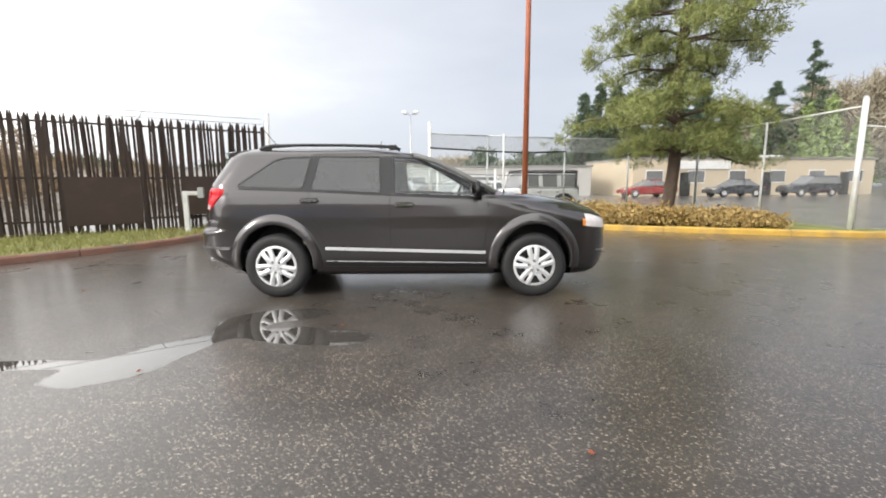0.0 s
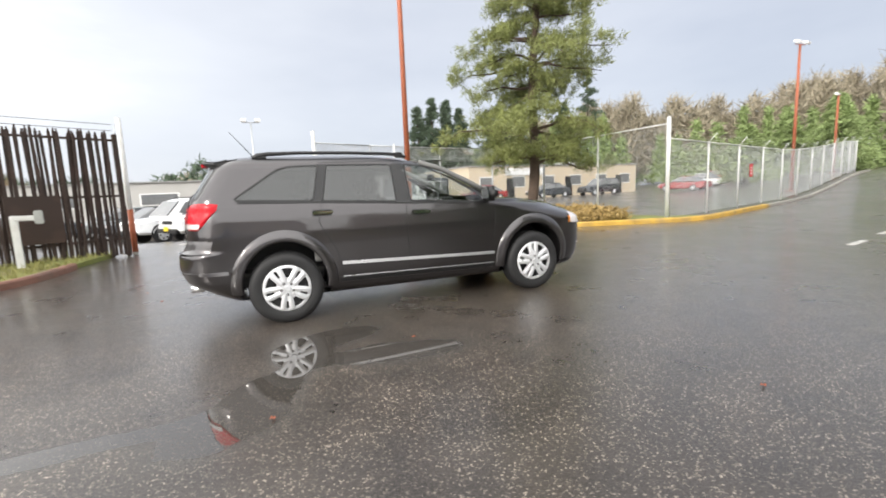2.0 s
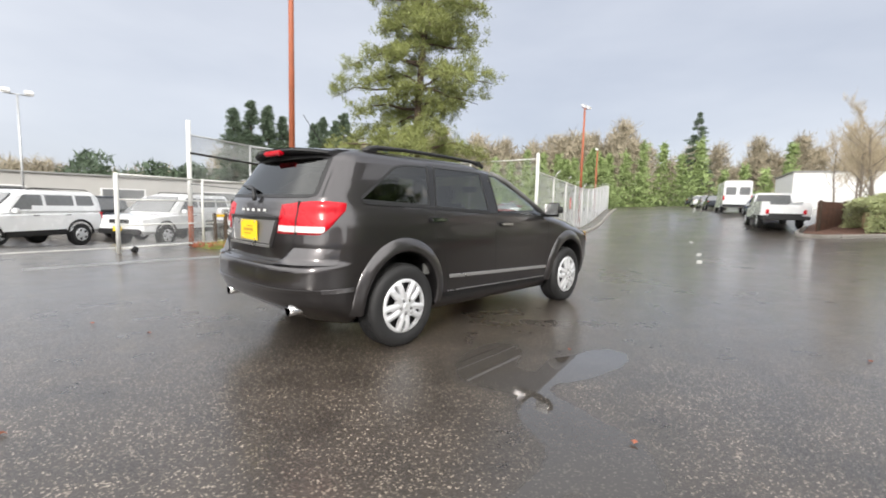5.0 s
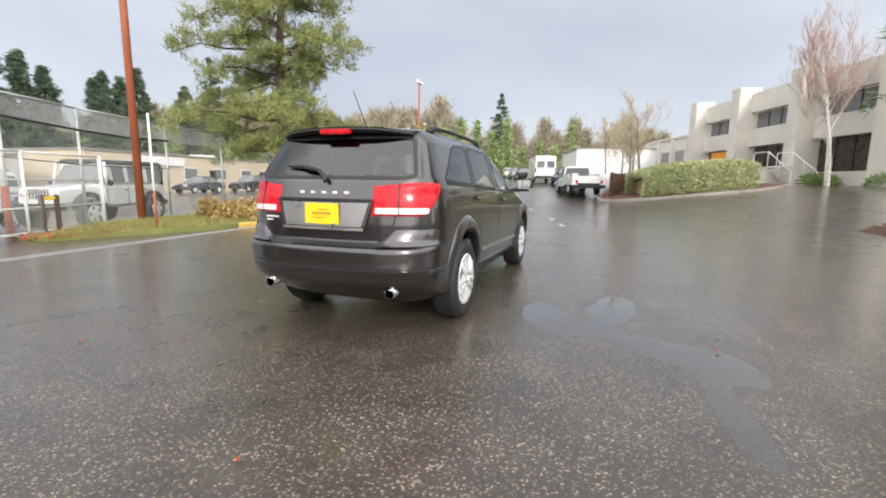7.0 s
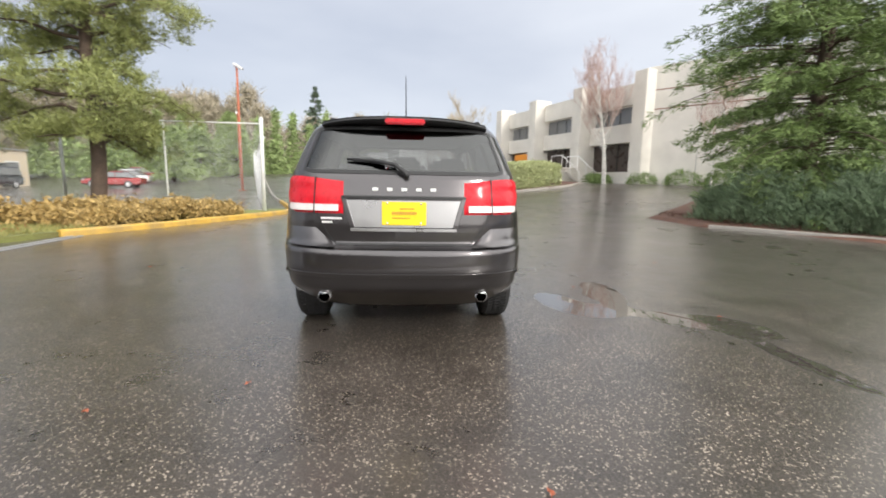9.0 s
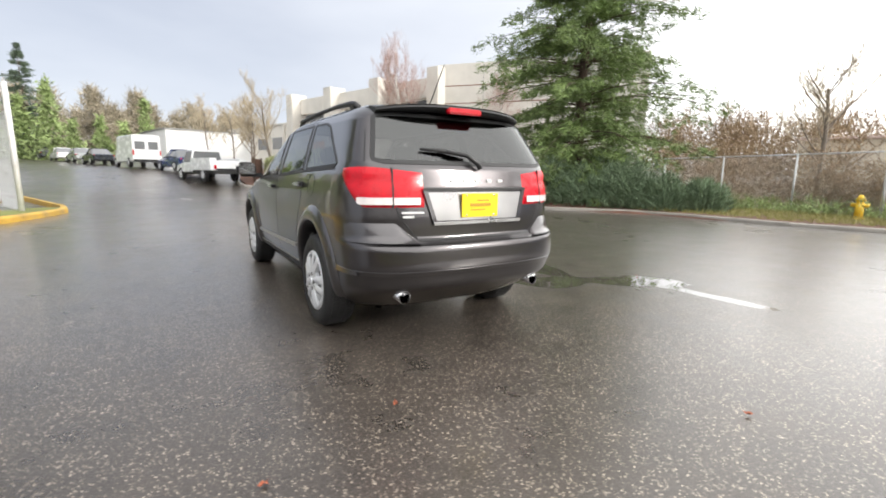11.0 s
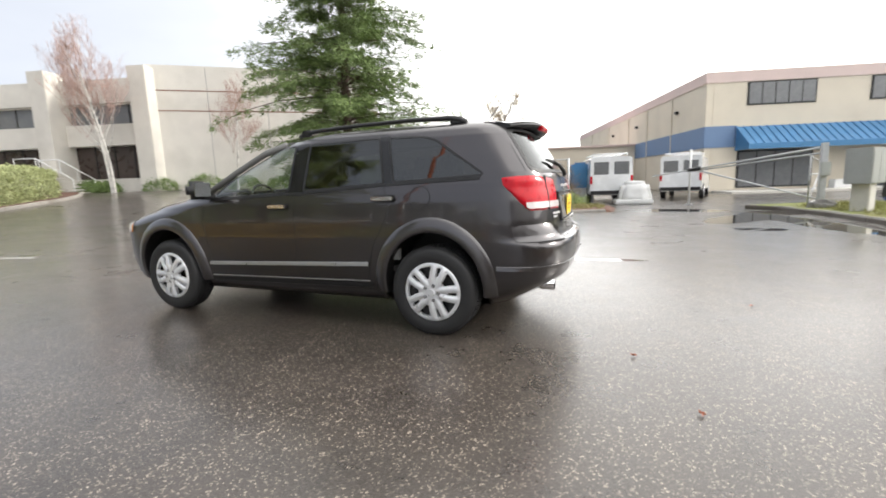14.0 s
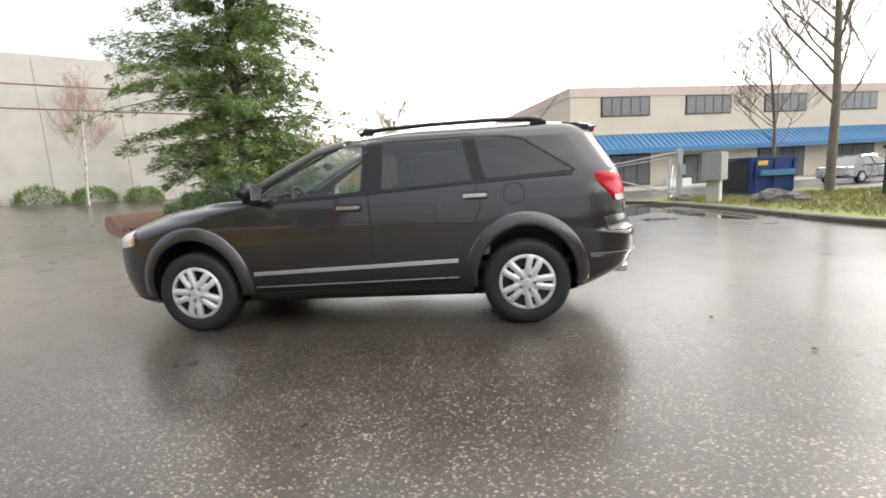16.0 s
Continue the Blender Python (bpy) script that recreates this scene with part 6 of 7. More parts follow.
plain_building(28.5, 40.6, 24, 10, 3.3, 6.5, M_BEIGE, "long low beige commercial building", 6, 3, True)
plain_building(-16, 41, 60, 10, 2.7, 0, M_GREYWALL, "long low pale grey building behind the yard", 9)
plain_building(60, -2.5, 11, 11, 3.9, 14, M_WHITE, "white warehouse seen beyond the roadside trees", 5, z=1.6)
plain_building(84, 37, 20, 8, 3.2, 20, M_WHITE, "white shed far up the road", 3, z=3.2)
plain_building(-60, -10, 10, 90, 5.0, 0, M_GREYWALL, "plain pale building across the street", 8)


# ---- vehicles ----
def simple_wheel(parent, x, y, r, w=0.2, rim=M_COVER):
    wh = new("wheel")
    wh.parent = parent
    wh.matrix_basis = pose(x, y, r)
    bm = bmesh.new()
    rod(bm, (0, -w / 2, 0), (0, w / 2, 0), r, None, 24)
    bmesh.ops.bevel(bm, geom=[e for e in bm.edges if abs(e.verts[0].co.y - e.verts[1].co.y) < 1e-4], offset=0.03, segments=2, affect="EDGES")
    part("tyre", bm, M_RUBBER, wh)
    s = -1 if y < 0 else 1
    bm = bmesh.new()
    rod(bm, (0, s * (w / 2 - 0.01), 0), (0, s * (w / 2 + 0.012), 0), r * 0.62, r * 0.55, 20)
    part("rim", bm, rim, wh)
    for k in range(5):
        a = k * math.tau / 5
        rod_part("spoke_hole", (r * 0.4 * math.cos(a), s * (w / 2 + 0.008), r * 0.4 * math.sin(a)), (r * 0.4 * math.cos(a), s * (w / 2 + 0.016), r * 0.4 * math.sin(a)), r * 0.11, M_BLACK, wh)


def hull(name, rows, mat, parent, label=""):
    """Loft of cross-sections: x, half width low, half width high, z low, z high, with softened corners."""
    verts, faces = [], []
    for x, wl_, wh_, zl, zh in rows:
        c = min(0.09, (zh - zl) * 0.3)
        half = [(0, zl), (wl_ - c, zl), (wl_, zl + c), (wh_ + (wl_ - wh_) * 0.12, zh - c), (wh_ - c, zh - c * 0.15), (wh_ * 0.5, zh), (0, zh)]
        verts += [(x, y, z) for y, z in half] + [(x, -y, z) for y, z in half[-2:0:-1]]
    n = 12
    for i in range(len(rows) - 1):
        faces += [(i * n + k, i * n + (k + 1) % n, (i + 1) * n + (k + 1) % n, (i + 1) * n + k) for k in range(n)]
    faces += [tuple(range(n)), tuple(range((len(rows) - 1) * n, len(rows) * n))[::-1]]
    bm = bmesh.new()
    vs = [bm.verts.new(v) for v in verts]
    for f in faces:
        bm.faces.new([vs[k] for k in f])
    return part(name, bm, mat, parent, label)


def parked_car(m, paint, label, kind="sedan", group="cars in the yard"):
    root = thing("parked_car", m, label, "car", group)
    if kind == "suv":
        hull("body", [(-2.25, 0.80, 0.78, 0.42, 0.95), (-2.1, 0.88, 0.85, 0.3, 1.02), (0.8, 0.9, 0.87, 0.28, 1.02), (1.9, 0.87, 0.80, 0.3, 0.95), (2.25, 0.74, 0.66, 0.38, 0.80)], paint, root)
        cabin = [(-2.15, 0.80, 0.66, 1.0, 1.5), (-1.95, 0.82, 0.68, 1.0, 1.66), (0.2, 0.82, 0.68, 1.0, 1.66), (0.95, 0.80, 0.70, 1.0, 1.08)]
        roof = [(-1.95, 0.70, 0.62, 1.62, 1.70), (0.15, 0.70, 0.62, 1.62, 1.70)]
    else:
        hull("body", [(-2.3, 0.72, 0.70, 0.42, 0.86), (-2.1, 0.84, 0.80, 0.3, 0.92), (0.7, 0.87, 0.84, 0.26, 0.90), (1.8, 0.84, 0.78, 0.28, 0.82), (2.25, 0.70, 0.62, 0.36, 0.66)], paint, root)
        cabin = [(-1.75, 0.78, 0.70, 0.88, 0.95), (-1.0, 0.79, 0.58, 0.88, 1.40), (0.1, 0.79, 0.58, 0.88, 1.42), (0.95, 0.78, 0.70, 0.88, 0.94)]
        roof = [(-1.0, 0.60, 0.54, 1.38, 1.45), (0.1, 0.60, 0.54, 1.39, 1.46)]
    hull("greenhouse", cabin, M_WINDOW, root, "dark side glass")
    hull("roof", roof, paint, root)
    for s in (-1, 1):
        tube_part("pillar", [(-0.35, s * 0.80, 0.92), (-0.37, s * 0.62, roof[0][3] + 0.02)], 0.03, paint, root)
        box_part("tail_lamp", (-2.2, s * 0.62, 0.78), (0.12, 0.26, 0.14), M_LENS, root, 0.02)
        box_part("headlamp", (2.08, s * 0.58, 0.68), (0.2, 0.26, 0.12), M_LENSW, root, 0.02)
        for x in (-1.35, 1.35):
            simple_wheel(root, x, s * 0.78, 0.33)
    return root


def jeep(m, label, top):
    """Boxy off-roader with flat fenders and round lamps; faces +x."""
    root = thing("off_roader", m, label, "car", "white off-roaders in the yard")
    hull("body", [(-2.0, 0.76, 0.76, 0.55, 1.18), (0.55, 0.78, 0.77, 0.52, 1.18)], M_WHITECAR, root)
    hull("hood", [(0.5, 0.70, 0.62, 0.62, 1.20), (1.75, 0.56, 0.52, 0.62, 1.10)], M_WHITECAR, root)
    hull("cabin", [(-1.98, 0.74, 0.66, 1.16, 1.80), (0.28, 0.74, 0.66, 1.16, 1.80)], M_WHITECAR, root)
    hull("windscreen", [(0.26, 0.71, 0.62, 1.20, 1.76), (0.50, 0.70, 0.66, 1.18, 1.24)], M_WINDOW, root, "dark windscreen glass")
    for x0, x1 in ((-1.88, -1.26), (-1.06, -0.44), (-0.26, 0.18)):
        for s in (-1, 1):
            verts = [(x0, s * 0.742, 1.23), (x1, s * 0.742, 1.23), (x1, s * 0.686, 1.70), (x0, s * 0.686, 1.70)]
            verts += [(x, y + s * 0.012, z) for x, y, z in verts]
            mesh_object("side_window", verts, [(4, 5, 6, 7), (0, 1, 5, 4), (1, 2, 6, 5), (2, 3, 7, 6), (3, 0, 4, 7)], M_WINDOW, root)
    hull("hardtop", [(-2.02, 0.70, 0.64, 1.74, 1.88), (0.32, 0.69, 0.63, 1.74, 1.87)], top, root)
    for s in (-1, 1):
        for x in (-1.95, 0.40):
            tube_part("pillar", [(x + 0.06, s * 0.765, 1.16), (x, s * 0.69, 1.80)], 0.042, M_WHITECAR if x > -1.5 else top, root)
        for x in (-1.35, 1.15):
            simple_wheel(root, x, s * 0.80, 0.40, 0.24)
            tube_part("fender", [(x + 0.52 * math.cos(a), s * 0.80, 0.42 + 0.50 * math.sin(a)) for a in np.linspace(0.25, 2.9, 9)], 0.075, M_BLACK, root, "black fender flare")
        for x in (-0.75, 0.05):
            box_part("door_handle", (x - 0.3, s * 0.79, 1.02), (0.14, 0.03, 0.03), M_BLACK, root, 0.006)
            box_part("door_gap", (x + 0.42, s * 0.781, 0.85), (0.012, 0.006, 0.6), M_BLACK, root)
        rod_part("headlamp", (1.74, s * 0.38, 0.93), (1.79, s * 0.38, 0.93), 0.095, M_LENSW, root)
        box_part("mirror", (0.45, s * 0.86, 1.22), (0.08, 0.16, 0.16), M_BLACK, root, 0.03)
    for i in range(7):
        box_part("grille_slot", (1.755, -0.24 + 0.08 * i, 0.92), (0.012, 0.042, 0.26), M_BLACK, root)
    box_part("front_bumper", (1.90, 0, 0.60), (0.22, 1.55, 0.17), M_BLACK, root, 0.03)
    box_part("rear_bumper", (-2.10, 0, 0.58), (0.16, 1.5, 0.17), M_BLACK, root, 0.03)
    bm = bmesh.new()
    rod(bm, (-2.05, 0, 1.05), (-2.30, 0, 1.05), 0.39, None, 24)
    part("spare_wheel", bm, M_RUBBER, root)
    return root


def wagon(m, label, high=1.70):
    """White boxy four-door sport utility: shoulders, framed side glass, dark sills and arches; faces +x."""
    root = thing("sport_utility", m, label, "car", "white sport utilities in the yard")
    hull("body", [(-2.18, 0.80, 0.76, 0.45, 1.00), (-2.05, 0.87, 0.84, 0.40, 1.08), (0.75, 0.88, 0.85, 0.38, 1.06), (1.55, 0.87, 0.80, 0.38, 1.02), (2.12, 0.80, 0.70, 0.42, 0.94), (2.22, 0.72, 0.62, 0.46, 0.84)], M_WHITECAR, root)
    hull("cabin", [(-2.12, 0.80, 0.66, 1.0, high - 0.10), (-1.95, 0.83, 0.69, 1.0, high), (0.05, 0.83, 0.69, 1.0, high), (0.35, 0.83, 0.67, 1.0, high - 0.08), (1.02, 0.80, 0.70, 1.0, 1.07)], M_WHITECAR, root)
    top = high - 0.14

    def slope(z):
        return 0.83 - 0.14 * (z - 1.0) / (high - 1.0)

    for s in (-1, 1):
        for x0, x1, x2, x3 in ((-1.92, -1.30, -1.30, -1.84), (-1.20, -0.36, -0.36, -1.20), (-0.26, 0.66, 0.22, -0.26)):
            face = [(x0, 1.10), (x1, 1.10), (x2, top), (x3, top)]
            verts = [(x, s * (slope(z) - 0.01), z) for x, z in face] + [(x, s * (slope(z) + 0.012), z) for x, z in face]
            mesh_object("side_window", verts, [(4, 5, 6, 7), (0, 1, 5, 4), (1, 2, 6, 5), (2, 3, 7, 6), (3, 0, 4, 7)], M_WINDOW, root, "dark side glass")
        box_part("sill", (0.0, s * 0.875, 0.46), (1.75, 0.05, 0.16), M_BLACK, root, 0.015)
        tube_part("roof_rail", [(-1.85, s * 0.60, high), (-1.75, s * 0.60, high + 0.05), (-0.1, s * 0.60, high + 0.05), (0.0, s * 0.60, high)], 0.016, M_BLACK, root)
        box_part("mirror", (0.62, s * 0.97, 1.12), (0.12, 0.18, 0.13), M_WHITECAR, root, 0.03)
        box_part("tail_lamp", (-2.14, s * 0.72, 0.92), (0.10, 0.16, 0.26), M_LENS, root, 0.02)
        box_part("headlamp", (2.14, s * 0.54, 0.80), (0.12, 0.26, 0.14), M_LENSW, root, 0.02)
        for x in (-0.95, 0.0):
            box_part("door_handle", (x, s * 0.868, 0.97), (0.16, 0.02, 0.025), M_BLACK, root, 0.005)
        for x in (-1.32, 1.32):
            tube_part("wheel_arch", [(x + 0.42 * math.cos(a), s * 0.868, 0.38 + 0.42 * math.sin(a)) for a in np.linspace(0, math.pi, 13)], 0.035, M_BLACK, root, "black arch moulding")
            simple_wheel(root, x, s * 0.80, 0.35)
    verts = [(1.00, -0.70, 1.09), (1.00, 0.70, 1.09), (0.42, 0.60, high - 0.11), (0.42, -0.60, high - 0.11)]
    mesh_object("windscreen", verts + [(x + 0.03, y, z + 0.02) for x, y, z in verts], [(4, 5, 6, 7), (0, 1, 5, 4), (1, 2, 6, 5), (2, 3, 7, 6), (3, 0, 4, 7)], M_WINDOW, root, "dark windscreen glass")
    box_part("grille", (2.20, 0, 0.80), (0.06, 0.72, 0.14), M_BLACK, root, 0.015)
    box_part("front_bumper", (2.20, 0, 0.50), (0.16, 1.45, 0.16), M_BLACK, root, 0.03)
    box_part("front_plate", (2.29, 0, 0.58), (0.012, 0.30, 0.15), M_PLATE, root, 0.003, label="yellow dealer plate")
    box_part("rear_bumper", (-2.20, 0, 0.52), (0.14, 1.5, 0.18), M_BLACK, root, 0.03)
    return root


jeep(pose(3.55, 12.0, rise(3.55, 12.0), 0, 0, 198), "white boxy off-roader with a dark hardtop", M_BLACK)
wagon(pose(1.05, 14.15, rise(1.05, 14.15), 0, 0, 214), "white sport utility with a yellow front plate behind the fence")
wagon(pose(-3.1, 14.27, rise(-3.1, 14.27), 0, 0, 215), "white boxy sport utility parked behind the gate")
wagon(pose(-4.9, 16.4, rise(-4.9, 16.4), 0, 0, 217), "large white sport utility parked in the yard row", 1.76)
parked_car(pose(-6.6, 19.2, rise(-6.6, 19.2), 0, 0, 215), M_DARKCAR, "dark saloon parked in the vehicle yard")
parked_car(pose(-8.2, 20.5, rise(-8.2, 20.5), 0, 0, 215), M_SILVERCAR, "silver saloon parked in the vehicle yard")
parked_car(pose(-1.0, 21.5, rise(-1.0, 21.5), 0, 0, 205), M_DARKCAR, "dark sport utility parked in the vehicle yard", "suv")
parked_car(pose(1.6, 18.3, rise(1.6, 18.3), 0, 0, 205), M_WHITECAR, "white sport utility parked in the vehicle yard", "suv")
parked_car(pose(-11.5, 18.0, rise(-11.5, 18.0), 0, 0, 215), M_DARKCAR, "dark saloon parked in the vehicle yard")
parked_car(pose(30.5, 31.5, 0, 0, 0, 185), M_DARKCAR, "dark sport utility in front of the beige building", "suv", "cars at the beige building")
parked_car(pose(24.0, 31.0, 0, 0, 0, 185), M_DARKCAR, "dark saloon in front of the beige building", "sedan", "cars at the beige building")
parked_car(pose(17.0, 31.2, 0, 0, 0, 185), M_REDCAR, "dark red saloon in front of the beige building", "sedan", "cars at the beige building")
for i, (x, y, p, lab) in enumerate(((31.2, 0.9, M_BLUECAR, "dark blue saloon at the roadside"), (47, 7.0, M_DARKCAR, "dark saloon far along the road"), (53, 9.0, M_SILVERCAR, "silver saloon far along the road"), (60, 11.4, M_WHITECAR, "white saloon far along the road"), (67, 14.0, M_DARKCAR, "dark saloon far along the road"))):
    parked_car(pose(x, y, rise(x, y), 0, 0, 18), p, lab, "sedan", "cars along the road")
for i, (x, y, p, lab) in enumerate(((36, 26, M_REDCAR, "red saloon in the far lot"), (40, 27.5, M_WHITECAR, "white saloon in the far lot"), (44, 29, M_REDCAR, "red saloon in the far lot"))):
    parked_car(pose(x, y, rise(x, y), 0, 0, 100), p, lab, "sedan", "cars in the far lot")
parked_car(pose(-21.5, -21.5, 0, 0, 0, 200), M_SILVERCAR, "silver saloon parked by the shops", "sedan", "cars by the shops")


def pickup(m, label):
    root = thing("pickup_truck", m, label, "truck")
    hull("chassis", [(-2.7, 0.86, 0.86, 0.42, 0.66), (2.6, 0.86, 0.84, 0.38, 0.66)], M_BLACK, root)
    hull("front_body", [(0.1, 0.92, 0.90, 0.45, 1.10), (1.5, 0.92, 0.88, 0.45, 1.10), (2.7, 0.84, 0.74, 0.48, 0.98)], M_WHITECAR, root)
    hull("cab_glass", [(0.12, 0.86, 0.72, 1.08, 1.72), (1.2, 0.86, 0.72, 1.08, 1.72), (1.75, 0.84, 0.78, 1.08, 1.14)], M_WINDOW, root, "dark cab glass")
    hull("cab_roof", [(0.08, 0.75, 0.68, 1.68, 1.80), (1.15, 0.75, 0.68, 1.68, 1.80)], M_WHITECAR, root)
    for s in (-1, 1):
        box_part("utility_locker", (-1.35, s * 0.80, 0.95), (2.75, 0.34, 0.66), M_WHITECAR, root, 0.02, label="white utility locker")
        for x in (-2.2, -1.4, -0.55):
            box_part("locker_door", (x, s * 0.975, 0.97), (0.72, 0.012, 0.52), M_WHITECAR, root, 0.01)
        tube_part("cab_pillar", [(0.14, s * 0.87, 1.08), (0.12, s * 0.735, 1.72)], 0.05, M_WHITECAR, root)
        for x in (-1.5, 1.8):
            simple_wheel(root, x, s * 0.82, 0.38)
        box_part("tail_lamp", (-2.76, s * 0.72, 0.80), (0.03, 0.12, 0.2), M_LENS, root, 0.005)
    box_part("bed_floor", (-1.35, 0, 0.70), (2.75, 1.4, 0.08), M_BLACK, root)
    box_part("tailgate", (-2.72, 0, 0.93), (0.06, 1.3, 0.42), M_WHITECAR, root, 0.01)
    box_part("rear_bumper", (-2.85, 0, 0.52), (0.2, 1.8, 0.16), M_BLACK, root, 0.02)
    return root


pickup(pose(24.9, -0.35, rise(24.9, -0.35), 0, 0, 17), "white utility pickup parked at the roadside")


def van(m, label, rack=True, group="white vans by the warehouse", box_h=2.05):
    root = thing("van", m, label, "van", group)
    hull("body", [(-2.6, 0.90, 0.86, 0.38, box_h), (1.2, 0.95, 0.86, 0.34, box_h), (1.75, 0.95, 0.80, 0.34, 1.5), (2.5, 0.85, 0.74, 0.36, 1.05)], M_WHITECAR, root)
    hull("windscreen", [(1.22, 0.84, 0.72, 1.35, box_h - 0.12), (1.80, 0.84, 0.78, 1.30, 1.42)], M_WINDOW, root)
    for s in (-1, 1):
        box_part("rear_window", (-2.605, s * 0.42, 1.55), (0.02, 0.62, 0.55), M_WINDOW, root, 0.02)
        box_part("tail_lamp", (-2.61, s * 0.84, 1.05), (0.03, 0.1, 0.34), M_LENS, root, 0.005)
        box_part("rear_door", (-2.612, s * 0.42, 0.92), (0.012, 0.78, 0.72), M_WHITECAR, root, 0.004)
        for x in (-1.6, 1.7):
            simple_wheel(root, x, s * 0.84, 0.36)
        if rack:
            rod_part("rack_rail", (-2.4, s * 0.7, box_h + 0.14), (1.0, s * 0.7, box_h + 0.14), 0.02, M_WHITECAR, root)
    if rack:
        for x in (-2.2, -0.8, 0.6):
            rod_part("rack_bar", (x, -0.75, box_h + 0.14), (x, 0.75, box_h + 0.14), 0.02, M_WHITECAR, root)
            for s in (-1, 1):
                rod_part("rack_leg", (x, s * 0.7, box_h - 0.06), (x, s * 0.7, box_h + 0.14), 0.02, M_WHITECAR, root)
    box_part("rear_bumper", (-2.68, 0, 0.50), (0.16, 1.75, 0.16), M_BLACK, root, 0.02)
    return root


van(pose(-5.9, -22.6, 0, 0, 0, 258), "white panel van with a roof rack")
van(pose(-1.9, -19.6, 0, 0, 0, 280), "white panel van nosed towards the fence")
van(pose(36.5, 3.6, rise(36.5, 3.6), 0, 0, 17), "white box truck parked along the road", False, "trucks along the road", 2.3)


# ---- southern clutter ----
hyd = thing("fire_hydrant", pose(-0.45, -14.4, 0.08), "yellow fire hydrant in the verge grass", "hydrant")
rod_part("barrel", (0, 0, 0), (0, 0, 0.52), 0.10, M_YELLOW, hyd, 0.09, n=16)
rod_part("bonnet", (0, 0, 0.52), (0, 0, 0.68), 0.12, M_YELLOW, hyd, 0.04, n=16)
rod_part("nozzle", (-0.19, 0, 0.40), (0.19, 0, 0.40), 0.055, M_YELLOW, hyd, n=12)
rod_part("base_flange", (0, 0, 0), (0, 0, 0.05), 0.15, M_YELLOW, hyd, n=16)
crate = thing("blue_tank", pose(-0.9, -18.4, 0, 0, 0, 10), "blue plastic tank on a pallet behind the fence", "tank")
box_part("tank", (0, 0, 1.25), (1.1, 0.9, 1.1), M_AWNING, crate, 0.12)
box_part("stand", (0, 0, 0.35), (1.2, 1.0, 0.7), M_STEEL, crate, 0.02)
box_part("lid", (0, 0, 1.84), (0.5, 0.5, 0.1), M_AWNING, crate, 0.03)
sheet = thing("covered_stack", pose(-3.3, -16.9, 0, 0, 0, 8), "stack under a white cover sheet", "covered stack")
bm = bmesh.new()
vs = box(bm, (0, 0, 0.48), (1.4, 1.0, 0.96), 0.16, 0, 0.75)
bmesh.ops.subdivide_edges(bm, edges=bm.edges[:], cuts=2, use_grid_fill=True)
for v in bm.verts:
    v.co += Vector(noise.noise_vector(v.co * 2.5)) * 0.06
    v.co.z = max(v.co.z, 0.0)
part("sheet", bm, M_CANVAS, sheet, smooth=True)
box_part("skirt", (0.1, 0.1, 0.10), (1.5, 1.1, 0.2), M_CANVAS, sheet, 0.05)

gate = thing("barrier_gate", pose(-8.25, -12.4, 0.05), "galvanised swing barrier with braced pipe boom", "gate")
box_part("post", (0, 0, 0.93), (0.16, 0.16, 1.95), M_STEEL, gate, 0.015)
box_part("control_box", (0.0, 0.16, 1.15), (0.22, 0.16, 0.4), M_BOXGREY, gate, 0.02)
a, b = Vector((0, 0, 1.78)), Vector((2.95, -3.0, 1.30))
rod_part("boom", a, b + (b - a) * 0.45, 0.028, M_STEEL, gate)
rod_part("boom", a - Vector((0, 0, 0.16)), b - Vector((0, 0, 0.06)), 0.024, M_STEEL, gate)
rod_part("brace", Vector((0, 0, 0.25)), b, 0.026, M_STEEL, gate)
rod_part("sleeve", b - (b - a) * 0.07, b + (b - a) * 0.05, 0.075, M_BLACK, gate, label="black rubber sleeve")
rest = thing("barrier_rest", pose(-5.2, -15.5, 0), "slim pale barrier rest post", "post")
rod_part("shaft", (0, 0, 0), (0, 0, 2.1), 0.04, M_WHITEPOST, rest)
box_part("plate", (0, 0, 0.02), (0.24, 0.24, 0.04), M_STEEL, rest)
pipe_gate = thing("pipe_gate", pose(-8.1, -12.9, 0.05, 0, 0, 245), "galvanised pipe gate folded back beside its post", "gate")
tube_part("frame", [(0, 0, 0.12), (0, 0, 1.55), (2.6, 0, 1.35), (2.6, 0, 0.12), (0, 0, 0.12)], 0.024, M_STEEL, pipe_gate)
for z in (0.55, 1.0):
    rod_part("bar", (0, 0, z), (2.6, 0, z), 0.018, M_STEEL, pipe_gate)
rod_part("diagonal", (0, 0, 0.12), (2.6, 0, 1.35), 0.018, M_STEEL, pipe_gate)

mail = thing("mailbox_cluster", pose(-8.35, -10.15, 0.12, 0, 0, 52), "grey cluster mailbox on a concrete pedestal", "mailbox")
box_part("pedestal", (0, 0, 0.35), (0.42, 0.36, 0.74), M_CONCRETE, mail, 0.02)
box_part("cabinet", (0, 0, 1.12), (0.98, 0.52, 0.86), M_BOXGREY, mail, 0.02)
for s in (-1, 1):
    for i in range(2):
        for j in range(3):
            box_part("locker_door", (-0.235 + 0.47 * i, s * 0.262, 0.84 + 0.27 * j), (0.44, 0.008, 0.24), M_BOXGREY, mail, 0.004)
bin_ = thing("dumpster", pose(-11.2, -13.0, 0.12, 0, 0, 17), "blue steel dumpster with open black lid", "dumpster")
bm = bmesh.new()
vs = box(bm, (0, 0, 0.68), (2.0, 1.5, 1.2), 0.02)
for v in bm.verts:
    if v.co.z < 0.5:
        v.co.y *= 0.82
part("hopper", bm, M_BLUEBIN, bin_)
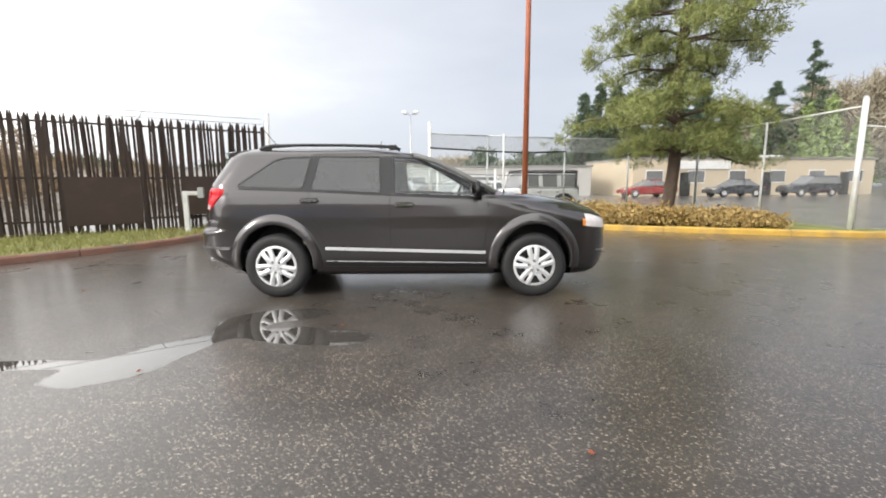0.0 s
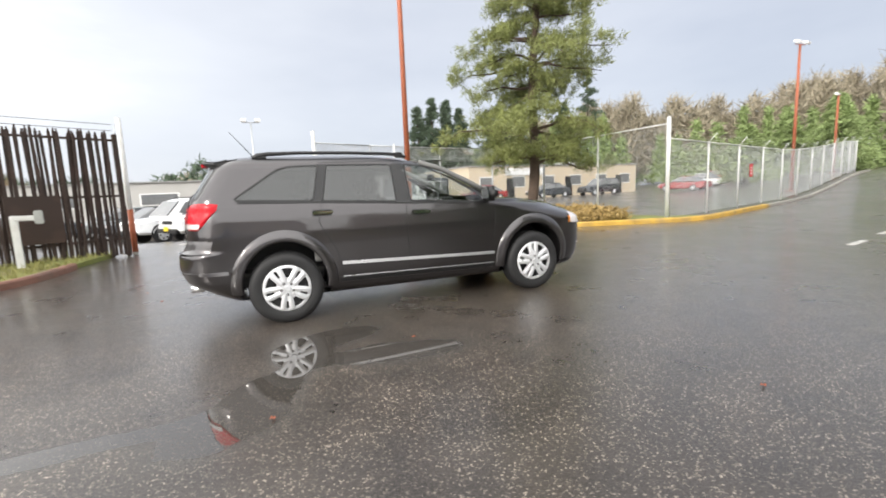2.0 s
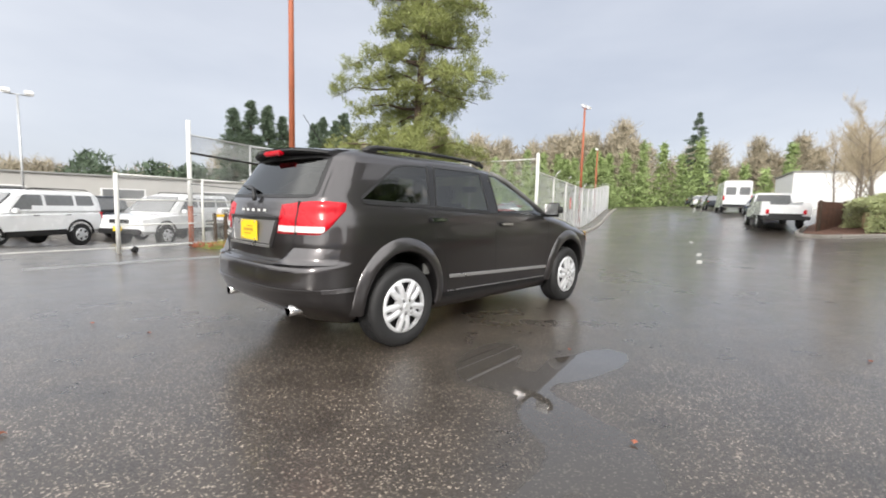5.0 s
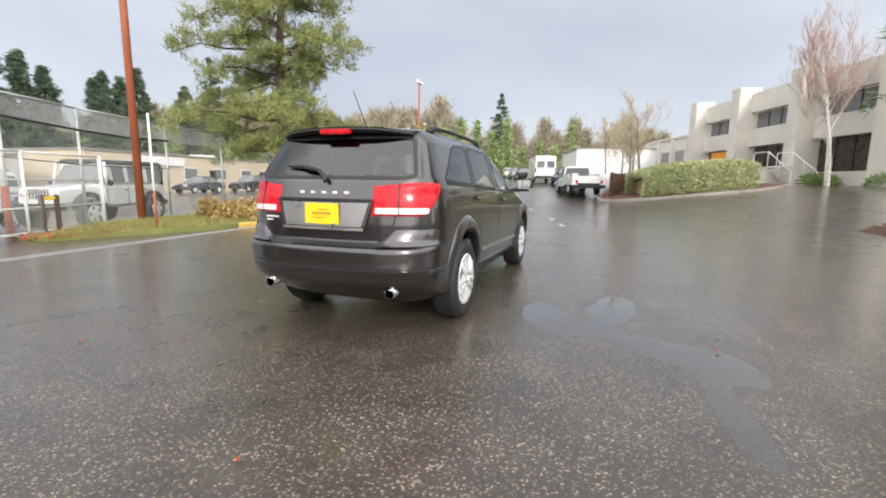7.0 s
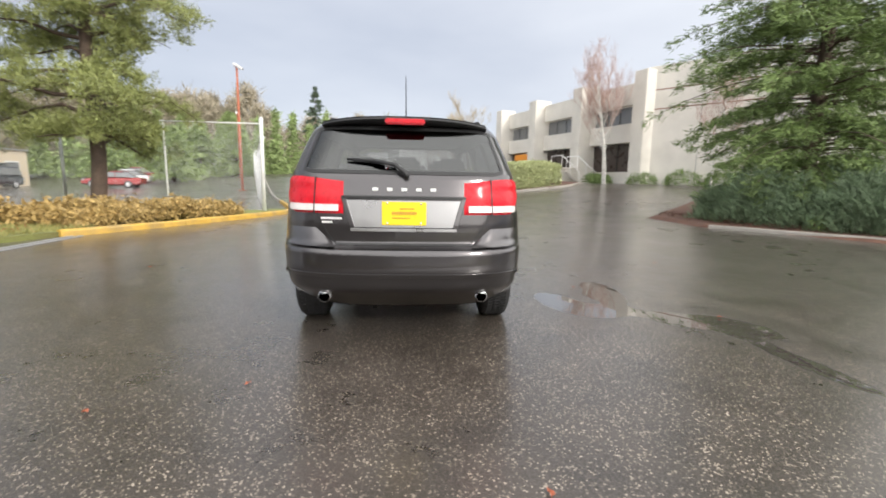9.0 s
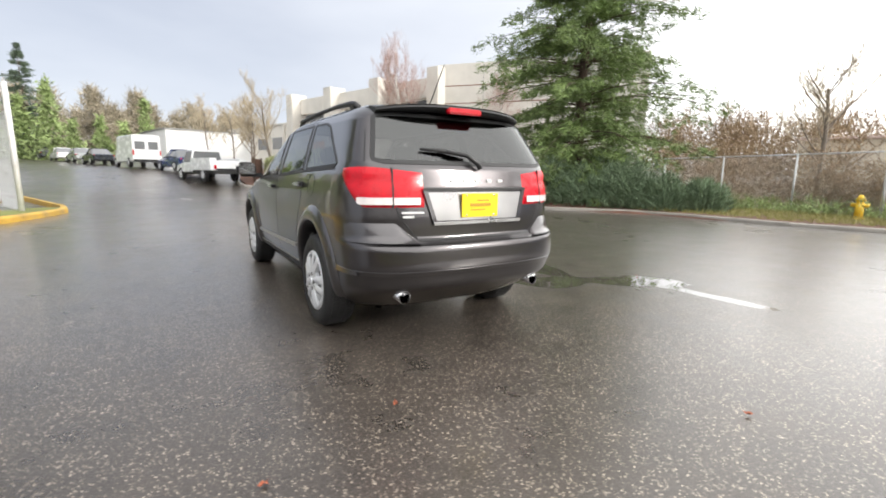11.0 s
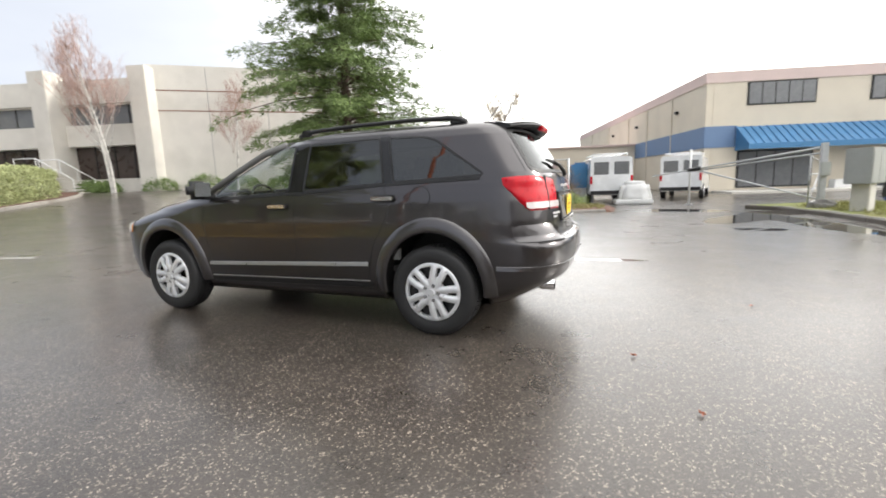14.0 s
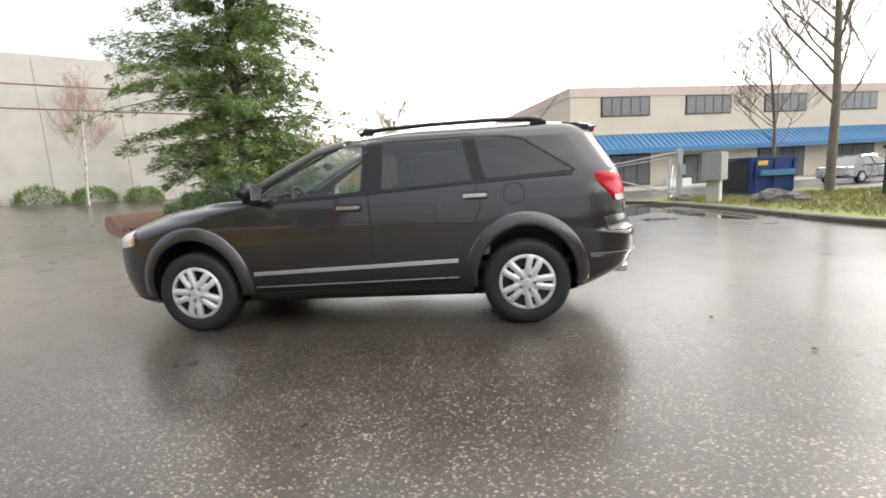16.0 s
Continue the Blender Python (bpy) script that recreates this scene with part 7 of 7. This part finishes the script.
# hopper is closed: a black sheet paints the shade of its open side
box_part("open_side_shade", (1.01, 0, 0.72), (0.03, 1.3, 1.05), M_BLACK, bin_, 0.01, label="black sheet for the shade in the open side")
box_part("lid", (0.1, 0, 1.33), (1.95, 1.55, 0.07), M_BLUEBIN, bin_, 0.02)
for x in (-0.8, 0.0, 0.8):
    box_part("rib", (x, 0.76, 0.72), (0.07, 0.06, 1.1), M_BLUEBIN, bin_, 0.01)
for s in (-1, 1):
    box_part("fork_pocket", (0, s * 0.82, 0.80), (1.5, 0.14, 0.2), M_AWNING, bin_, 0.02, label="lighter blue fork pocket")
box_part("label_plate", (0.55, 0.79, 1.15), (0.4, 0.01, 0.16), M_YELLOW, bin_)
for x in (-0.8, 0.8):
    for y in (-0.5, 0.5):
        rod_part("caster", (x, y - 0.03, 0.08), (x, y + 0.03, 0.08), 0.08, M_BLACK, bin_)
gbin = thing("green_bin", pose(-13.7, -9.3, 0.12, 0, 0, 30), "dark green steel waste bin on the grass", "waste bin")
box_part("hopper", (0, 0, 0.70), (1.5, 1.4, 1.3), M_GREENBIN, gbin, 0.03)
box_part("lid", (0, 0, 1.40), (1.6, 1.5, 0.1), M_BLACK, gbin, 0.03)


def boulder(x, y, r, seed, label):
    bm = bmesh.new()
    bmesh.ops.create_icosphere(bm, subdivisions=3, radius=r)
    for v in bm.verts:
        k = 1 + 0.35 * noise.noise(v.co * 2.2 / r + Vector((seed, 0, 0)))
        v.co = Vector((v.co.x * 1.3 * k, v.co.y * k, max(v.co.z * 0.8 * k, -0.15 * r)))
    ob = part("boulder", bm, M_ROCK)
    ob.matrix_basis = pose(x, y, 0.12 + 0.1 * r)
    tagged(ob, label, "boulder")


boulder(-9.5, -9.2, 0.42, 3, "grey angular boulder on the grass edge")
boulder(-9.9, -9.0, 0.3, 8, "smaller grey boulder on the grass edge")
boulder(-8.0, -11.5, 0.26, 5, "pale rounded stone beside the mailbox")

for x, y, w, turn in ((10.4, -0.4, 0.9, 10), (8.3, -0.9, 0.8, 12), (16.0, 1.2, 1.2, 17)):
    bm = bmesh.new()
    box(bm, (0, 0, 0.0), (w, 0.12, 0.006))
    ob = part("road_mark", bm, M_LINE)
    ob.matrix_basis = pose(x, y, rise(x, y) + 0.006, 0, 0, turn)
    tagged(ob, "worn pale dash painted on asphalt", "road marking", kind="structure")
bm = bmesh.new()
box(bm, (0, 0, 0), (3.6, 0.22, 0.006))
ob = part("road_mark", bm, M_LINE)
ob.matrix_basis = pose(-2.2, 9.3, 0.006, 0, 0, 6)
tagged(ob, "worn white stripe across the yard entrance", "road marking", kind="structure")


def leaf(x, y, s, turn, mat):
    bm = bmesh.new()
    vs = [bm.verts.new((math.cos(a) * s * (1 if k % 2 else 0.55), math.sin(a) * s * 0.7 * (1 if k % 2 else 0.55), 0.006 + 0.006 * (k % 3))) for k, a in enumerate(np.linspace(0, math.tau, 11)[:-1])]
    bm.faces.new(vs)
    ob = part("fallen_leaf", bm, mat)
    ob.matrix_basis = pose(x, y, 0.004, 0, 0, turn)
    tagged(ob, "red fallen leaf lying on wet asphalt", "leaf", "fallen leaves")


for i, (x, y) in enumerate(((-0.48, -1.95), (1.14, -3.85), (-1.645, -2.92), (-3.2, 1.6), (-2.9, 0.9), (-3.9, -0.6), (0.6, 3.4))):
    leaf(x, y, 0.026, 40 * i, M_LEAF)


# ---- distance ----
def far_woods(name, places, mat, label, seed, count, blade, narrow=0.34):
    """Far trees as upright clouds of small leaves: (x, y, ground, height, radius, pointed)."""
    g = np.random.default_rng(seed)
    pts = []
    for x, y, z, h, r, pointed in places:
        n = int(count * h / 10)
        s = g.uniform(0.02, 1, n) ** (1.7 if pointed else 0.9)
        a = g.uniform(0, math.tau, n)
        if pointed:
            ring = r * (1 - s) ** 1.1 * (0.72 + 0.28 * np.sin(s * h * 4.4 + a * 2))
        else:
            ring = r * np.sqrt(np.clip(1 - (2 * s - 1) ** 2, 0, 1)) * (0.7 + 0.3 * np.sin(3 * a + s * 9))
        k = g.uniform(0.45, 1, n)
        pts.append(np.stack([x + ring * k * np.cos(a), y + ring * k * np.sin(a), z + s * h - pointed * 0.12 * ring], axis=1))
    pts = np.concatenate(pts)
    v, f = blades(pts, 4, blade, blade * narrow, blade * 0.35, np.tile((0, 0, 1.0), (len(pts), 1)), 0.1 if places[0][5] else 0.5, seed)
    tagged(mesh_object(name, v, f, mat), label, "woods", kind="stuff")


def fir_far(x, y, h, r, label, mat, seed):
    conifer(x, y, h, r, label, mat, seed, z0=0.8, levels=22, per=11, tufts=7, count=9, blade=(0.34, 0.10), droop=0.22, trunk_r=0.2, name="fir_tree", gap=0.15)


for i, (x, y, h, r) in enumerate(((16.4, 47.0, 11.0, 3.0), (18.0, 46.2, 12.0, 3.2), (19.6, 45.6, 11.6, 3.2), (21.0, 44.8, 10.6, 2.9), (23.9, 43.0, 10.0, 2.7), (27.0, 41.6, 11.6, 3.3), (29.0, 49.5, 12.4, 4.0), (32, 51, 12.5, 4.2), (44, 55, 14.0, 5.5), (48.5, 55, 19.0, 6.0), (92, 20, 17.0, 5.0))):
    fir_far(x, y, h, r, "tall dark fir behind the commercial buildings", M_FARFIR, 200 + i)
for i, (x, y, h, r) in enumerate(((49.5, 20.5, 6.5, 3.6), (52.0, 22.0, 7.6, 4.0), (55.5, 23.5, 6.6, 4.0), (58.5, 25.0, 8.0, 4.2), (47, 23.5, 6.0, 3.6), (41, 23.5, 5.2, 3.4))):
    fir_far(x, y, h, r, "young olive-green fir beside the road fence", M_OLIVE, 240 + i)
g = np.random.default_rng(77)
brown = []
for a in np.linspace(-0.12, 1.75, 88):
    d = g.uniform(78, 104) if a > 0.3 else g.uniform(105, 150)
    x, y = d * math.cos(a), d * math.sin(a)
    h = g.uniform(11, 16) if a < 0.55 else g.uniform(9, 13) if a < 0.95 else g.uniform(7, 11) if a < 1.25 else g.uniform(3.5, 5.5)
    brown.append((x, y, 1.5 if a < 1 else 0, h, g.uniform(2.2, 4.0), 0))
far_woods("far_brown_woods", brown, M_FARBRUSH, "bare brown winter woods on the rise", 78, 420, 1.7, 0.11)
low = [(x, y, 0, h, r, 0) for x, y, h, r in ((g.uniform(-70, 22), g.uniform(58, 72), g.uniform(3.4, 6), g.uniform(3, 5)) for _ in range(44))]
far_woods("far_green_scrub", low, M_FARFIR, "dark evergreen scrub behind the grey building", 79, 300, 0.8)
firs = []
for a in np.linspace(0.05, 1.1, 30):
    d = g.uniform(66, 82)
    firs.append((d * math.cos(a), d * math.sin(a), 1.5, g.uniform(5.5, 10.5), g.uniform(2.2, 3.6), 1))
far_woods("far_firs", firs, M_OLIVE, "mixed young firs before the brown woods", 80, 420, 0.7)
west = [(x, y, 0, h, 3.2, 0) for x, y, h in ((g.uniform(-60, -22), g.uniform(14, 46), g.uniform(2.2, 4.2)) for _ in range(26))]
far_woods("western_trees", west, M_BRUSH, "dark leafless trees beyond the picket fence", 81, 420, 1.0, 0.09)
south = [(x, y, 0, h, 3.5, 0) for x, y, h in ((g.uniform(6, 30), g.uniform(-48, -34), g.uniform(4, 7)) for _ in range(18))]
far_woods("southern_scrub", south, M_BRUSH, "brown winter scrub behind the brambles", 82, 420, 1.0, 0.07)
